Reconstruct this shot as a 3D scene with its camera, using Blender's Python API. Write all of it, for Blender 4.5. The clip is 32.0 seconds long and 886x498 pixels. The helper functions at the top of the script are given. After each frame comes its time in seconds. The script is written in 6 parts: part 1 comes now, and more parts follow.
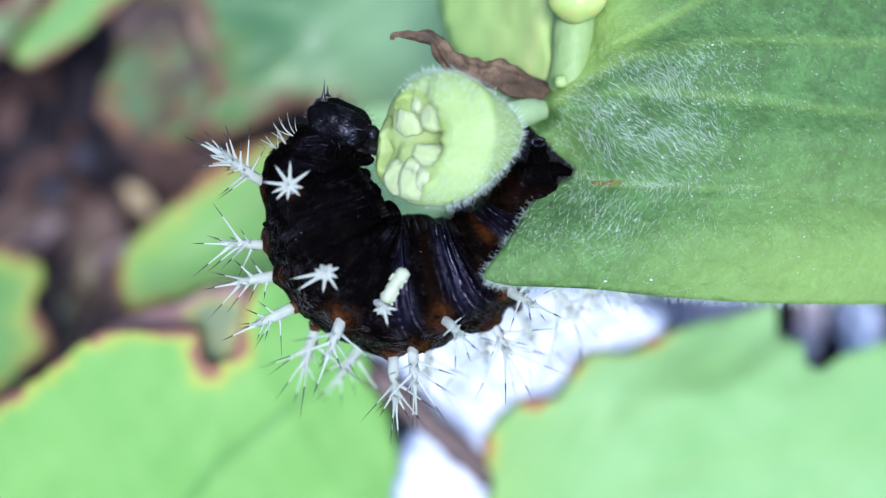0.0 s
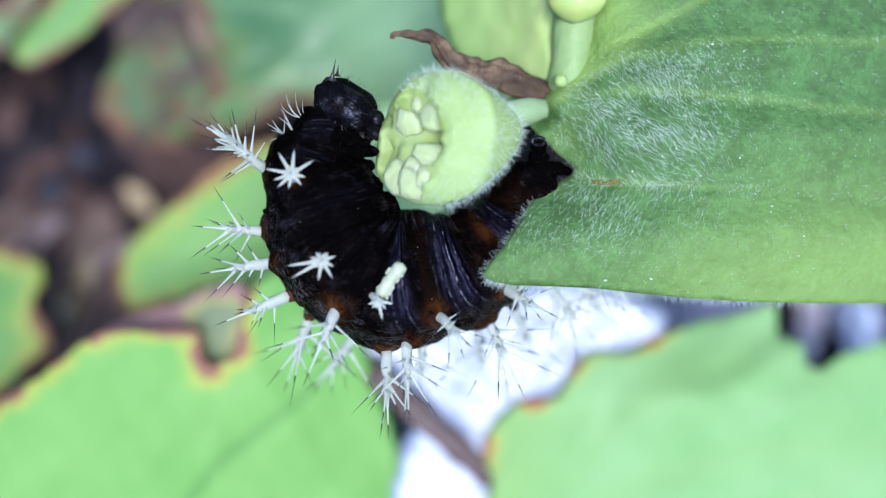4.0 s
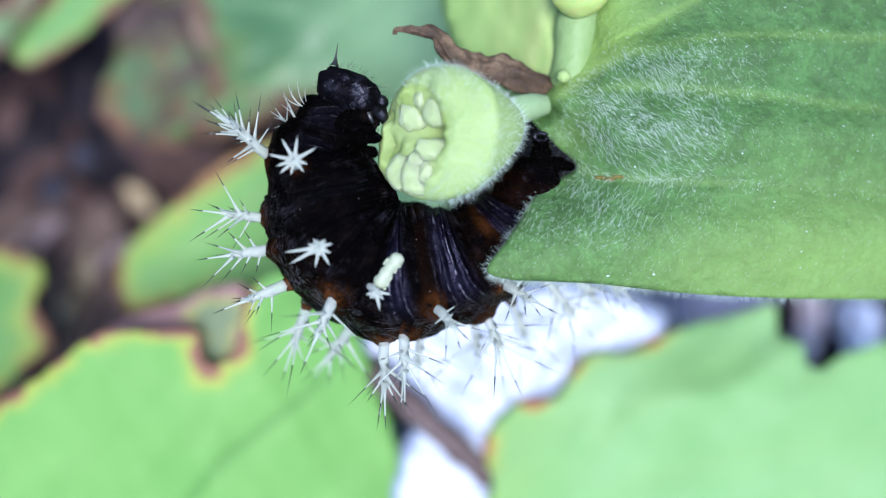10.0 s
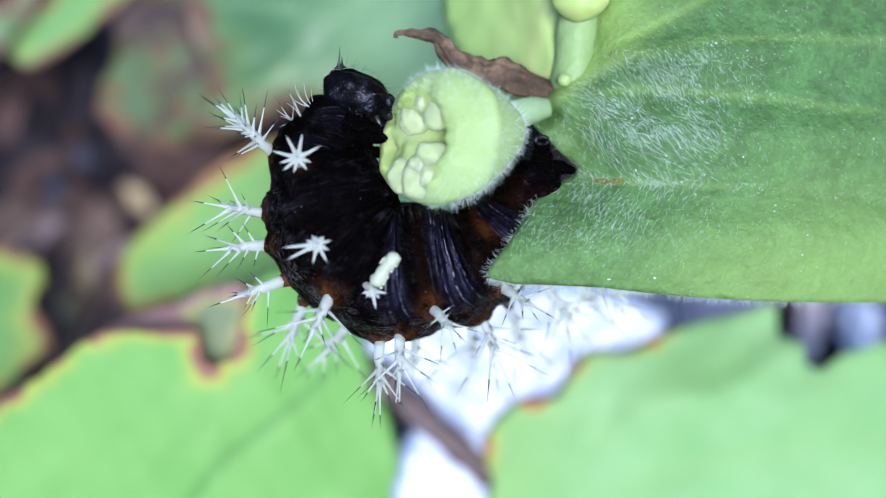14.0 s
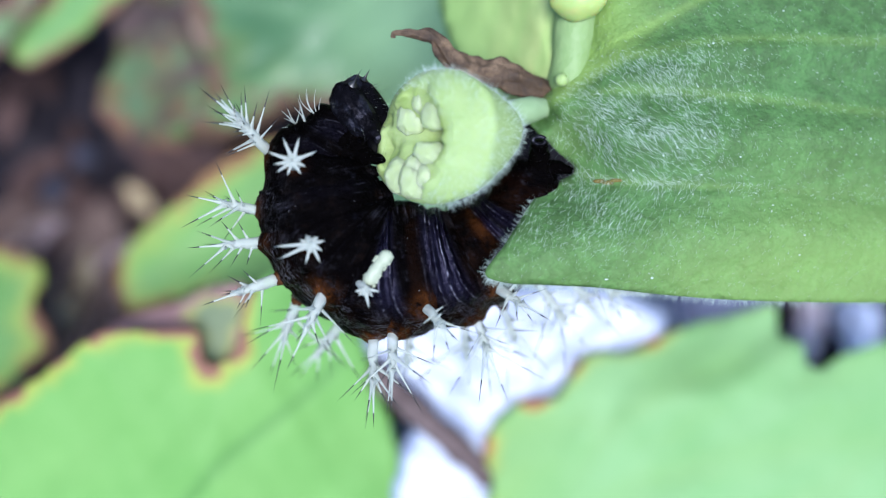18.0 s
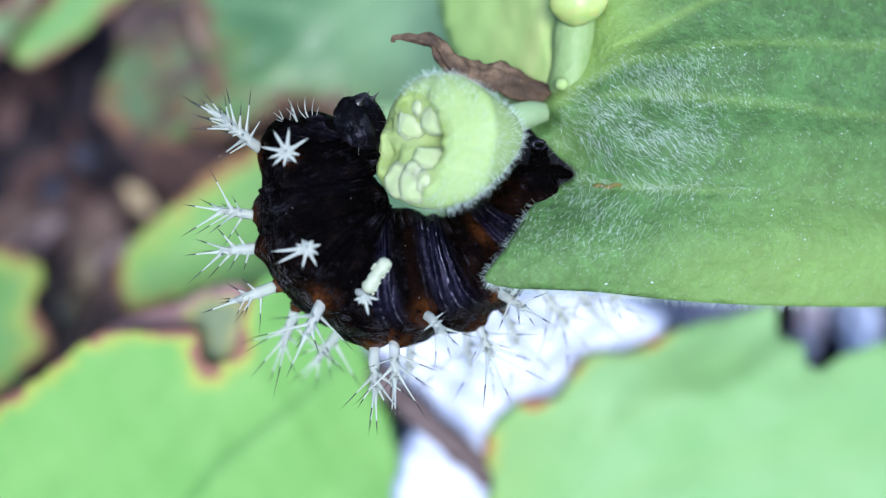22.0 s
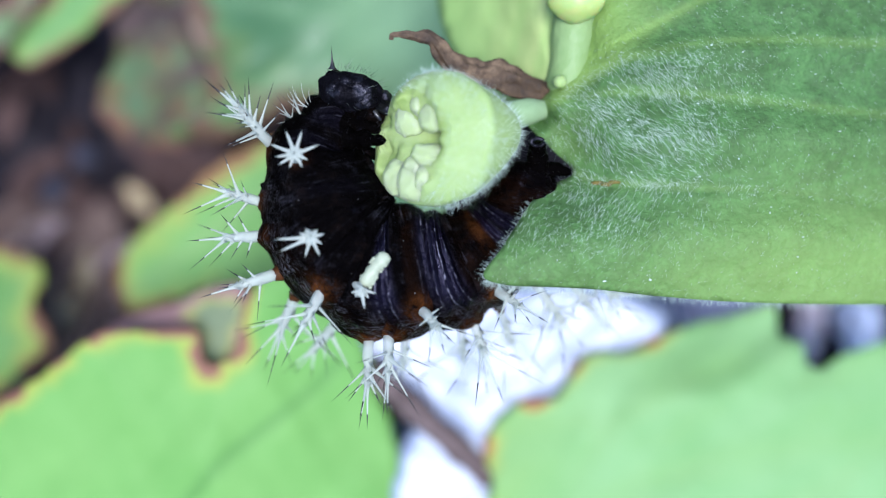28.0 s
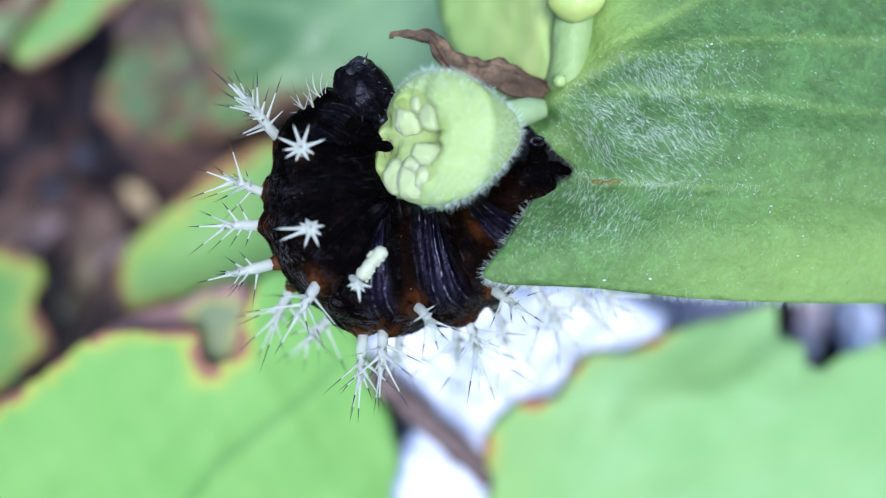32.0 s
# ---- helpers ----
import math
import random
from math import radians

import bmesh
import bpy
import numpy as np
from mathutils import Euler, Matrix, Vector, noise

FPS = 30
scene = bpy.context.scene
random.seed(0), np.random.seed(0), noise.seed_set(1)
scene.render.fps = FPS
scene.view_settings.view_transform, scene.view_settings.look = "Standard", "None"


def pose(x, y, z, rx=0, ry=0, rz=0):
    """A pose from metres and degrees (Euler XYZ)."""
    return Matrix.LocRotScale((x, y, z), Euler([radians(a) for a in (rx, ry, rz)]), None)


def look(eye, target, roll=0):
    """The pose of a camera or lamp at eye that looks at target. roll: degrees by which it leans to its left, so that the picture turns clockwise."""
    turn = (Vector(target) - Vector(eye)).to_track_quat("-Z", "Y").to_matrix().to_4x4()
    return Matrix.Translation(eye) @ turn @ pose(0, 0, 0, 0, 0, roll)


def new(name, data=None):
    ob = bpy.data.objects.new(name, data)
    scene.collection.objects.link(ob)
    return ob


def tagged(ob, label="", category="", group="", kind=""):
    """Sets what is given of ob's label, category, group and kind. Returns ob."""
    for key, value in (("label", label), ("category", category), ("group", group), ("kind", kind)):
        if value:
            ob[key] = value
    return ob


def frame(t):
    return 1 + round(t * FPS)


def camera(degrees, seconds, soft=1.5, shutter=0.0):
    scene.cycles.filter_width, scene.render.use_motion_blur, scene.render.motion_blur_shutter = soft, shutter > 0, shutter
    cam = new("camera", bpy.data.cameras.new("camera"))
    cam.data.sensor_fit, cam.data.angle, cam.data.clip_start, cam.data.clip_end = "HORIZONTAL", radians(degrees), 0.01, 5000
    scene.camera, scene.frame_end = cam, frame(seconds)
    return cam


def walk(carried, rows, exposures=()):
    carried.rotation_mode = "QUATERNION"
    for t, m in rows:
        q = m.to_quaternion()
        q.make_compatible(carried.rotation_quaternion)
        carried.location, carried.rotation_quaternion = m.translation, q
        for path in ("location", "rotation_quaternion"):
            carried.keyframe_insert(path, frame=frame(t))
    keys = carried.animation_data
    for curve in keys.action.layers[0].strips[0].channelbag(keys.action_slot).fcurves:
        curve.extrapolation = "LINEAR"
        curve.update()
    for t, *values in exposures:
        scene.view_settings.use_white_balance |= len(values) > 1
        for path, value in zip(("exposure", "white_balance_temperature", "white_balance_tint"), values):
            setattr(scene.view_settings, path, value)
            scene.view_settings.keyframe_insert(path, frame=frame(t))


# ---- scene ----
cam = camera(50, 32.0, soft=1.2)
EYE = 0.1158
cam.data.dof.use_dof = True
cam.data.dof.focus_distance = 0.0543
cam.data.dof.aperture_fstop = 12.5
walk(cam, [(0.0, pose(0, 0, EYE)), (32.0, pose(0, 0, EYE))], exposures=(
    (0.0, 2.13, 5760, 13), (4.5, 2.09, 5760, 13), (6.5, 2.07, 5760, 13), (6.7, 1.97, 5760, 13), (7.0, 1.75, 5760, 13), (7.3, 1.68, 5760, 13),
    (7.4, 1.82, 5760, 13), (7.6, 2.02, 5760, 13), (7.9, 2.07, 5760, 13), (10.0, 2.09, 5760, 13), (16.0, 2.07, 5760, 13), (32.0, 2.05, 5760, 13)))

# ---------------------------------------------------------------- light
world = bpy.data.worlds.new("world")
scene.world = world
world.use_nodes = True
wn = world.node_tree
sky = wn.nodes.new("ShaderNodeTexSky")
sky.sky_type, sky.sun_disc = "NISHITA", False
sky.sun_elevation, sky.sun_rotation = radians(80), radians(144)
wn.links.new(sky.outputs[0], wn.nodes["Background"].inputs[0])
wn.nodes["Background"].inputs[1].default_value = 0.08
sun = new("sun", bpy.data.lights.new("sun", "SUN"))
sun.data.energy, sun.data.angle, sun.data.color = 2.0, radians(26), (1.0, 0.99, 0.97)
sun.matrix_world = look((0.16, -0.22, 1.7), (0, 0, 0))

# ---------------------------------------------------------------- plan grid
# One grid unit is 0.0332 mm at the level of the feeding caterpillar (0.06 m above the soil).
U = 0.000033163
LEVEL = 0.06


def spot(u, v, h=0.0):
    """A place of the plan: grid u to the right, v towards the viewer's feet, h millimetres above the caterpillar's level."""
    z = LEVEL + h / 1000
    f = (EYE - z) / (EYE - LEVEL)
    return Vector(((u - 784) * U * f, (441 - v) * U * f, z))


def spots(u, v, h):
    """The same for arrays."""
    z = LEVEL + h / 1000
    f = (EYE - z) / (EYE - LEVEL)
    return np.stack([(u - 784) * U * f, (441 - v) * U * f, z + 0 * u], 1)


def curve_through(points, n, closed=False):
    """A smooth curve through a few points: n samples between each two."""
    p = np.array(points, float)
    out = []
    count = len(p) if closed else len(p) - 1
    for i in range(count):
        if closed:
            a, b, c, d = p[i - 1], p[i], p[(i + 1) % len(p)], p[(i + 2) % len(p)]
        else:
            a, b, c, d = p[max(i - 1, 0)], p[i], p[i + 1], p[min(i + 2, len(p) - 1)]
        for t in np.arange(n) / n:
            out.append(0.5 * (2 * b + (c - a) * t + (2 * a - 5 * b + 4 * c - d) * t * t + (3 * b - a - 3 * c + d) * t ** 3))
    if not closed:
        out.append(p[-1])
    return np.array(out)


def ripple(x, y, seed=0.0):
    """Soft unevenness from -1 to 1 for arrays, by summed sines."""
    return (np.sin(x * 1.0 + 1.7 * np.sin(y * 0.7 + seed) + seed) + np.sin(y * 1.3 + 1.3 * np.sin(x * 0.9 + 2 * seed))
            + 0.6 * np.sin(x * 2.3 - y * 1.9 + 3 * seed) + 0.4 * np.sin(x * 4.1 + y * 3.7 + seed)) / 3.0


# ---------------------------------------------------------------- materials
class Nodes:
    """A short way to write node materials."""

    def __init__(self, name):
        self.m = bpy.data.materials.new(name)
        self.m.use_nodes = True
        self.t = self.m.node_tree
        self.t.nodes.clear()
        self.out = self.add("ShaderNodeOutputMaterial")

    def add(self, kind, **values):
        node = self.t.nodes.new(kind)
        for k, v in values.items():
            node.inputs[k.replace("_", " ")].default_value = v
        return node

    def join(self, a, b):
        self.t.links.new(a, b)

    def coords(self, what="Object"):
        return self.add("ShaderNodeTexCoord").outputs[what]

    def noise(self, scale, detail=4.0, rough=0.6, coords=None, distort=0.0):
        n = self.add("ShaderNodeTexNoise", Scale=scale, Detail=detail, Roughness=rough, Distortion=distort)
        self.join(coords if coords is not None else self.coords(), n.inputs["Vector"])
        return n.outputs["Fac"]

    def ramp(self, fac, stops):
        r = self.t.nodes.new("ShaderNodeValToRGB")
        e = r.color_ramp.elements
        while len(e) < len(stops):
            e.new(0.5)
        for el, (at, c) in zip(e, stops):
            el.position = at
            el.color = (*c, 1) if len(c) == 3 else c
        self.join(fac, r.inputs[0])
        return r.outputs[0]

    def mix(self, fac, a, b, mode="MIX"):
        n = self.t.nodes.new("ShaderNodeMix")
        n.data_type, n.blend_type = "RGBA", mode
        for sock, v in ((n.inputs[0], fac), (n.inputs[6], a), (n.inputs[7], b)):
            if isinstance(v, (int, float)):
                sock.default_value = v
            elif isinstance(v, tuple):
                sock.default_value = (*v, 1)
            else:
                self.join(v, sock)
        return n.outputs[2]

    def math(self, op, a, b=0.0):
        n = self.t.nodes.new("ShaderNodeMath")
        n.operation = op
        for sock, v in zip(n.inputs, (a, b)):
            if isinstance(v, (int, float)):
                sock.default_value = v
            else:
                self.join(v, sock)
        return n.outputs[0]

    def attribute(self, name):
        n = self.t.nodes.new("ShaderNodeAttribute")
        n.attribute_name = name
        return n.outputs["Fac"]

    def bump(self, height, strength, distance):
        n = self.add("ShaderNodeBump", Strength=strength, Distance=distance)
        self.join(height, n.inputs["Height"])
        return n.outputs[0]

    def surface(self, colour, rough=0.5, normal=None, translucent=0.0, glow_through=None, shine=None, clear=0.0, **more):
        p = self.add("ShaderNodeBsdfPrincipled", **more)
        if shine is not None:
            self.join(shine, p.inputs["Specular IOR Level"])
        for key, v in (("Base Color", colour), ("Roughness", rough)):
            if isinstance(v, tuple):
                p.inputs[key].default_value = (*v, 1)
            elif isinstance(v, (int, float)):
                p.inputs[key].default_value = v
            else:
                self.join(v, p.inputs[key])
        if normal is not None:
            self.join(normal, p.inputs["Normal"])
        last = p.outputs[0]
        if translucent:
            tr = self.add("ShaderNodeBsdfTranslucent")
            c = glow_through if glow_through is not None else colour
            if isinstance(c, tuple):
                tr.inputs[0].default_value = (*c, 1)
            else:
                self.join(c, tr.inputs[0])
            mixer = self.add("ShaderNodeMixShader", Fac=translucent)
            self.join(last, mixer.inputs[1])
            self.join(tr.outputs[0], mixer.inputs[2])
            last = mixer.outputs[0]
        if clear:
            mixer = self.add("ShaderNodeMixShader", Fac=clear)
            self.join(last, mixer.inputs[1])
            self.join(self.add("ShaderNodeBsdfTransparent").outputs[0], mixer.inputs[2])
            last = mixer.outputs[0]
        self.join(last, self.out.inputs[0])
        return self.m


def leaf_material(name, dark, light, vein_pale, rim_width=0.0, rim_colour=(0.30, 0.12, 0.03), rough=0.62, spots_share=0.0, translucent=0.3, brown=0.34, yellowing=0.6, rim_second=(0.17, 0.085, 0.05), patches=None):
    """Leaf skin: two greens mottled at two scales, paler veins and pale areas, and a dried margin of rim_width
    millimetres.
    """
    n = Nodes(name)
    big, fine = n.noise(120, 3), n.noise(2200, 3)
    c = n.mix(n.ramp(big, [(0.25, (0, 0, 0)), (0.8, (1, 1, 1))]), dark, light)
    c = n.mix(n.math("MULTIPLY", n.ramp(fine, [(0.35, (0, 0, 0)), (0.75, (1, 1, 1))]), 0.35), c, light)
    if patches:
        c = n.mix(n.math("MULTIPLY", n.ramp(n.noise(420, 5, 0.65), [(0.42, (0, 0, 0)), (0.66, (1, 1, 1))]), 0.85), c, patches)
        c = n.mix(n.math("MULTIPLY", n.ramp(n.noise(1100, 6, 0.75), [(0.46, (0, 0, 0)), (0.62, (1, 1, 1))]), 0.45), c, tuple(1.45 * x for x in light))
        c = n.mix(n.math("MULTIPLY", n.ramp(n.noise(5200, 3, 0.7), [(0.50, (0, 0, 0)), (0.68, (1, 1, 1))]), 0.5), c, tuple(0.55 * x for x in dark))
    c = n.mix(n.math("MULTIPLY", n.attribute("vein_pale"), 0.6), c, vein_pale)
    if rim_width:
        wander = n.math("MULTIPLY", n.math("SUBTRACT", n.noise(260, 4), 0.47), rim_width * 5.0)
        d = n.math("DIVIDE", n.math("ADD", n.attribute("rim"), wander), rim_width * 2)
        edge = n.ramp(d, [(0.0, (1, 1, 1)), (brown, (1, 1, 1)), (brown + 0.16, (0, 0, 0)), (1.0, (0, 0, 0))])
        yellow = n.ramp(d, [(0.0, (1, 1, 1)), (brown + 0.1, (1, 1, 1)), (0.98, (0, 0, 0))])
        c = n.mix(n.math("MULTIPLY", yellow, yellowing), c, n.mix(0.6, c, (0.42, 0.36, 0.05)))
        c = n.mix(edge, c, n.mix(n.noise(900, 4), rim_colour, rim_second))
    if spots_share:
        blot = n.noise(95, 4, coords=n.coords(), distort=0.8)
        s = n.ramp(blot, [(0.62 - spots_share, (0, 0, 0)), (0.70 - spots_share, (1, 1, 1))])
        ring = n.ramp(blot, [(0.55 - spots_share, (0, 0, 0)), (0.63 - spots_share, (1, 1, 1))])
        c = n.mix(n.math("MULTIPLY", ring, 0.5), c, (0.085, 0.062, 0.018))
        c = n.mix(s, c, n.mix(n.noise(700, 4), (0.028, 0.018, 0.019), (0.072, 0.048, 0.043)))
        c = n.mix(n.math("MULTIPLY", n.ramp(n.noise(230, 4, 0.6), [(0.60, (0, 0, 0)), (0.66, (1, 1, 1))]), 0.65), c, (0.15, 0.055, 0.028))
        c = n.mix(n.math("MULTIPLY", n.ramp(n.noise(190, 4, 0.6, distort=0.6), [(0.58, (0, 0, 0)), (0.66, (1, 1, 1))]), 0.6), c, (0.012, 0.014, 0.012))
    h = n.math("ADD", n.noise(1500, 5), n.math("MULTIPLY", n.noise(420, 3), 1.2))
    return n.surface(c, rough, n.bump(h, 0.6 if patches else 0.3, 0.0004 if patches else 0.0003), translucent=translucent, Specular_IOR_Level=0.27 if patches else 0.22)


M = {}
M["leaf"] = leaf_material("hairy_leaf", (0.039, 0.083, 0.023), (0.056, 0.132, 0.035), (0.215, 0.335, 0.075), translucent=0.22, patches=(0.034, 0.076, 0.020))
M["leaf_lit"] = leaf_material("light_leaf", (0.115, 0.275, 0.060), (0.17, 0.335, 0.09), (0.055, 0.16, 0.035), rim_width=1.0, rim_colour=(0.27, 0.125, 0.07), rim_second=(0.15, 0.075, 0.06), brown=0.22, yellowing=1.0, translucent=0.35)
M["leaf_pale"] = leaf_material("pale_leaf", (0.15, 0.31, 0.105), (0.215, 0.37, 0.16), (0.185, 0.315, 0.082), rim_width=1.15, rim_colour=(0.42, 0.16, 0.04), brown=0.20, yellowing=0.9, translucent=0.35)
M["leaf_mid"] = leaf_material("mid_leaf", (0.11, 0.24, 0.06), (0.16, 0.30, 0.09), (0.17, 0.27, 0.1), rim_width=1.2, rim_colour=(0.24, 0.14, 0.05), brown=0.28, yellowing=0.6, translucent=0.3)
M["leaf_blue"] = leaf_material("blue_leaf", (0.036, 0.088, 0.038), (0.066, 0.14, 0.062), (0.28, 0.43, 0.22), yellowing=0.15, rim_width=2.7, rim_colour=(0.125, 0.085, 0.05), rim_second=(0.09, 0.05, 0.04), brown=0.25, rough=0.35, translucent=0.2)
M["leaf_narrow"] = leaf_material("narrow_leaf", (0.085, 0.20, 0.055), (0.135, 0.27, 0.085), (0.15, 0.26, 0.1), rim_width=1.0, rim_colour=(0.16, 0.10, 0.06), brown=0.12, yellowing=0.3, translucent=0.3)
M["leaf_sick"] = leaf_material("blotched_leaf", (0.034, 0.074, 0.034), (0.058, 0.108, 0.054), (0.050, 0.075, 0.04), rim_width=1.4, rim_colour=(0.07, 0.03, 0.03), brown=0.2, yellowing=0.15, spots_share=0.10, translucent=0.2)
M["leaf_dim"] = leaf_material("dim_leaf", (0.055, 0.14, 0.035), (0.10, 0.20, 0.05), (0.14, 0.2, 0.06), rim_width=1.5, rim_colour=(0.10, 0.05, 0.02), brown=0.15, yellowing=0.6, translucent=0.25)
M["leaf_grey"] = leaf_material("greying_leaf", (0.10, 0.135, 0.07), (0.14, 0.17, 0.10), (0.12, 0.12, 0.08), rim_width=1.1, rim_colour=(0.25, 0.15, 0.145), rim_second=(0.15, 0.085, 0.08), brown=0.40, translucent=0.2)
M["leaf_yellow"] = leaf_material("yellow_leaf", (0.20, 0.35, 0.09), (0.30, 0.45, 0.15), (0.50, 0.55, 0.22), translucent=0.35)

# greens set extra bright to offset the shade under the bud
M["leaf_brightened"] = leaf_material("brightened_leaf", (0.32, 0.51, 0.21), (0.42, 0.60, 0.28), (0.3, 0.45, 0.2), translucent=0.4)

n = Nodes("plant_hair")
M["hair"] = n.surface((0.47, 0.56, 0.50), 0.35, translucent=0.35)

n = Nodes("bud_skin")
raw = n.math("ADD", n.attribute("raw"), n.math("MULTIPLY", n.math("SUBTRACT", n.noise(900, 5, 0.65), 0.5), 0.5))
wet = n.mix(n.ramp(n.noise(420, 5, 0.65), [(0.36, (0, 0, 0)), (0.64, (1, 1, 1))]), (0.200, 0.272, 0.076), (0.252, 0.328, 0.124))
c = n.mix(n.ramp(raw, [(0.3, (0, 0, 0)), (0.8, (1, 1, 1))]), n.mix(n.noise(500, 4), (0.225, 0.315, 0.106), (0.292, 0.378, 0.168)), wet)
M["bud"] = n.surface(c, 0.5, n.bump(n.math("ADD", n.noise(2500, 4), n.noise(1100, 4)), 0.3, 0.0002), translucent=0.22, Subsurface_Weight=0.35, Subsurface_Scale=0.0014, Subsurface_Radius=(0.8, 1.0, 0.5), Specular_IOR_Level=0.16)
n = Nodes("floret")
c = n.mix(n.noise(900, 3), (0.232, 0.284, 0.132), (0.265, 0.315, 0.172))
M["floret"] = n.surface(c, 0.45, n.bump(n.noise(1200, 4), 0.3, 0.0002), Subsurface_Weight=0.9, Subsurface_Scale=0.0024, Subsurface_Radius=(0.9, 1.0, 0.6), Specular_IOR_Level=0.2)
n = Nodes("green_stalk")
M["shoot"] = n.surface(n.mix(n.noise(420, 5), (0.16, 0.27, 0.085), (0.27, 0.375, 0.165)), 0.4, n.bump(n.noise(1500, 4), 0.5, 0.0003), translucent=0.35, Specular_IOR_Level=0.2)
n = Nodes("pale_stalk")
c = n.mix(n.noise(600, 4), (0.18, 0.28, 0.125), (0.28, 0.38, 0.22))
M["stalk"] = n.surface(c, 0.7, n.bump(n.noise(1800, 4), 0.4, 0.0002), translucent=0.3, Specular_IOR_Level=0.1)

n = Nodes("withered_leaf")
c = n.ramp(n.noise(480, 6, 0.7), [(0.3, (0.010, 0.006, 0.004)), (0.48, (0.048, 0.030, 0.017)), (0.70, (0.17, 0.115, 0.068))])
M["withered"] = n.surface(c, 0.7, n.bump(n.noise(900, 5, 0.6), 0.6, 0.0007), Specular_IOR_Level=0.25)

# caterpillar skin: blackish brown, rust patches, folds with sheen and pale crest glints painted on
n = Nodes("caterpillar_skin")
uv = n.coords("UV")
bent = n.add("ShaderNodeMapping", Scale=(1.0, 7.0, 1.0))
n.join(uv, bent.inputs["Vector"])
line = n.add("ShaderNodeTexWave", Scale=1.15, Distortion=2.4, Detail=3.0, Detail_Scale=1.2)
line.bands_direction = "X"
n.join(bent.outputs[0], line.inputs["Vector"])
crest = n.ramp(line.outputs["Fac"], [(0.90, (0, 0, 0)), (0.995, (1, 1, 1))])
broken = n.ramp(n.noise(1500, 4), [(0.47, (0, 0, 0)), (0.64, (1, 1, 1))])
pleat = n.attribute("fold")
base = n.ramp(n.noise(650, 5, 0.65), [(0.3, (0.0004, 0.0003, 0.0003)), (0.56, (0.0010, 0.0008, 0.0007)), (0.80, (0.0060, 0.0036, 0.0028))])
# violet-blue in the colour stands in for sky sheen on the pleats
base = n.mix(n.math("MULTIPLY", pleat, 0.75), base, (0.0036, 0.0028, 0.0085))
rust = n.math("MULTIPLY", n.attribute("rust"), n.ramp(n.noise(900, 5, 0.65), [(0.36, (0, 0, 0)), (0.58, (1, 1, 1))]))
c = n.mix(rust, base, n.mix(n.noise(2400, 3), (0.11, 0.036, 0.008), (0.04, 0.014, 0.004)))
bundle = n.add("ShaderNodeMapping", Scale=(7.0, 3.0, 1.0))
n.join(uv, bundle.inputs["Vector"])
bunch = n.ramp(n.noise(1.0, 3, 0.6, bundle.outputs[0]), [(0.36, (0, 0, 0)), (0.52, (1, 1, 1))])
# broken pale lines along the crests, painted as highlights
crest_glint = n.math("MULTIPLY", n.math("MULTIPLY", n.math("MULTIPLY", crest, bunch), broken), pleat)
c = n.mix(n.math("MULTIPLY", crest_glint, 0.85), c, (0.20, 0.195, 0.24))
# wavy grey wrinkles along the flank and faint rings across the back
place = n.add("ShaderNodeMapping", Scale=(2.6, 46.0, 1.0))
n.join(uv, place.inputs["Vector"])
grain = n.noise(1.0, 4, 0.62, place.outputs[0], 1.5)
streak = n.math("SUBTRACT", 1.0, n.math("MULTIPLY", n.math("ABSOLUTE", n.math("SUBTRACT", grain, 0.5)), 20.0))
streak = n.ramp(streak, [(0.25, (0, 0, 0)), (0.95, (1, 1, 1))])
grooves = n.math("MULTIPLY", streak, n.attribute("wrinkle"))
c = n.mix(n.math("MULTIPLY", n.math("MULTIPLY", grooves, n.ramp(n.noise(700, 3), [(0.46, (0, 0, 0)), (0.62, (1, 1, 1))])), 0.9), c, (0.080, 0.078, 0.088))
across = n.add("ShaderNodeMapping", Scale=(4.5, 3.0, 1.0))
n.join(uv, across.inputs["Vector"])
rings_at = n.noise(1.0, 4, 0.6, across.outputs[0], 0.7)
ring_line = n.ramp(n.math("SUBTRACT", 1.0, n.math("MULTIPLY", n.math("ABSOLUTE", n.math("SUBTRACT", rings_at, 0.52)), 16.0)), [(0.3, (0, 0, 0)), (0.95, (1, 1, 1))])
ring_patches = n.math("MULTIPLY", ring_line, n.ramp(n.noise(480, 4), [(0.52, (0, 0, 0)), (0.68, (1, 1, 1))]))
c = n.mix(n.math("MULTIPLY", ring_patches, 0.4), c, (0.040, 0.038, 0.046))
# scattered pale dots, tiny specular glints put into the colour
glint_cells = n.add("ShaderNodeTexVoronoi", Scale=2600.0)
n.join(n.coords(), glint_cells.inputs["Vector"])
dot = n.math("MULTIPLY", n.ramp(glint_cells.outputs["Distance"], [(0.06, (1, 1, 1)), (0.10, (0, 0, 0))]), n.ramp(n.noise(900, 2), [(0.62, (0, 0, 0)), (0.68, (1, 1, 1))]))
c = n.mix(n.math("MULTIPLY", dot, 0.6), c, (0.22, 0.22, 0.22))
h = n.math("ADD", n.math("MULTIPLY", n.math("MULTIPLY", line.outputs["Fac"], pleat), 2.4), n.math("ADD", n.math("MULTIPLY", grooves, 1.6), n.math("ADD", n.math("ADD", n.noise(2600, 5, 0.7), n.math("MULTIPLY", n.noise(800, 4), 1.6)), n.math("MULTIPLY", ring_line, 0.1))))
gloss = n.math("ADD", n.math("MULTIPLY", pleat, 0.22), n.math("ADD", n.math("MULTIPLY", grooves, 0.16), n.math("ADD", n.math("MULTIPLY", n.ramp(n.noise(1100, 4), [(0.58, (0, 0, 0)), (0.74, (1, 1, 1))]), 0.12), 0.004)))
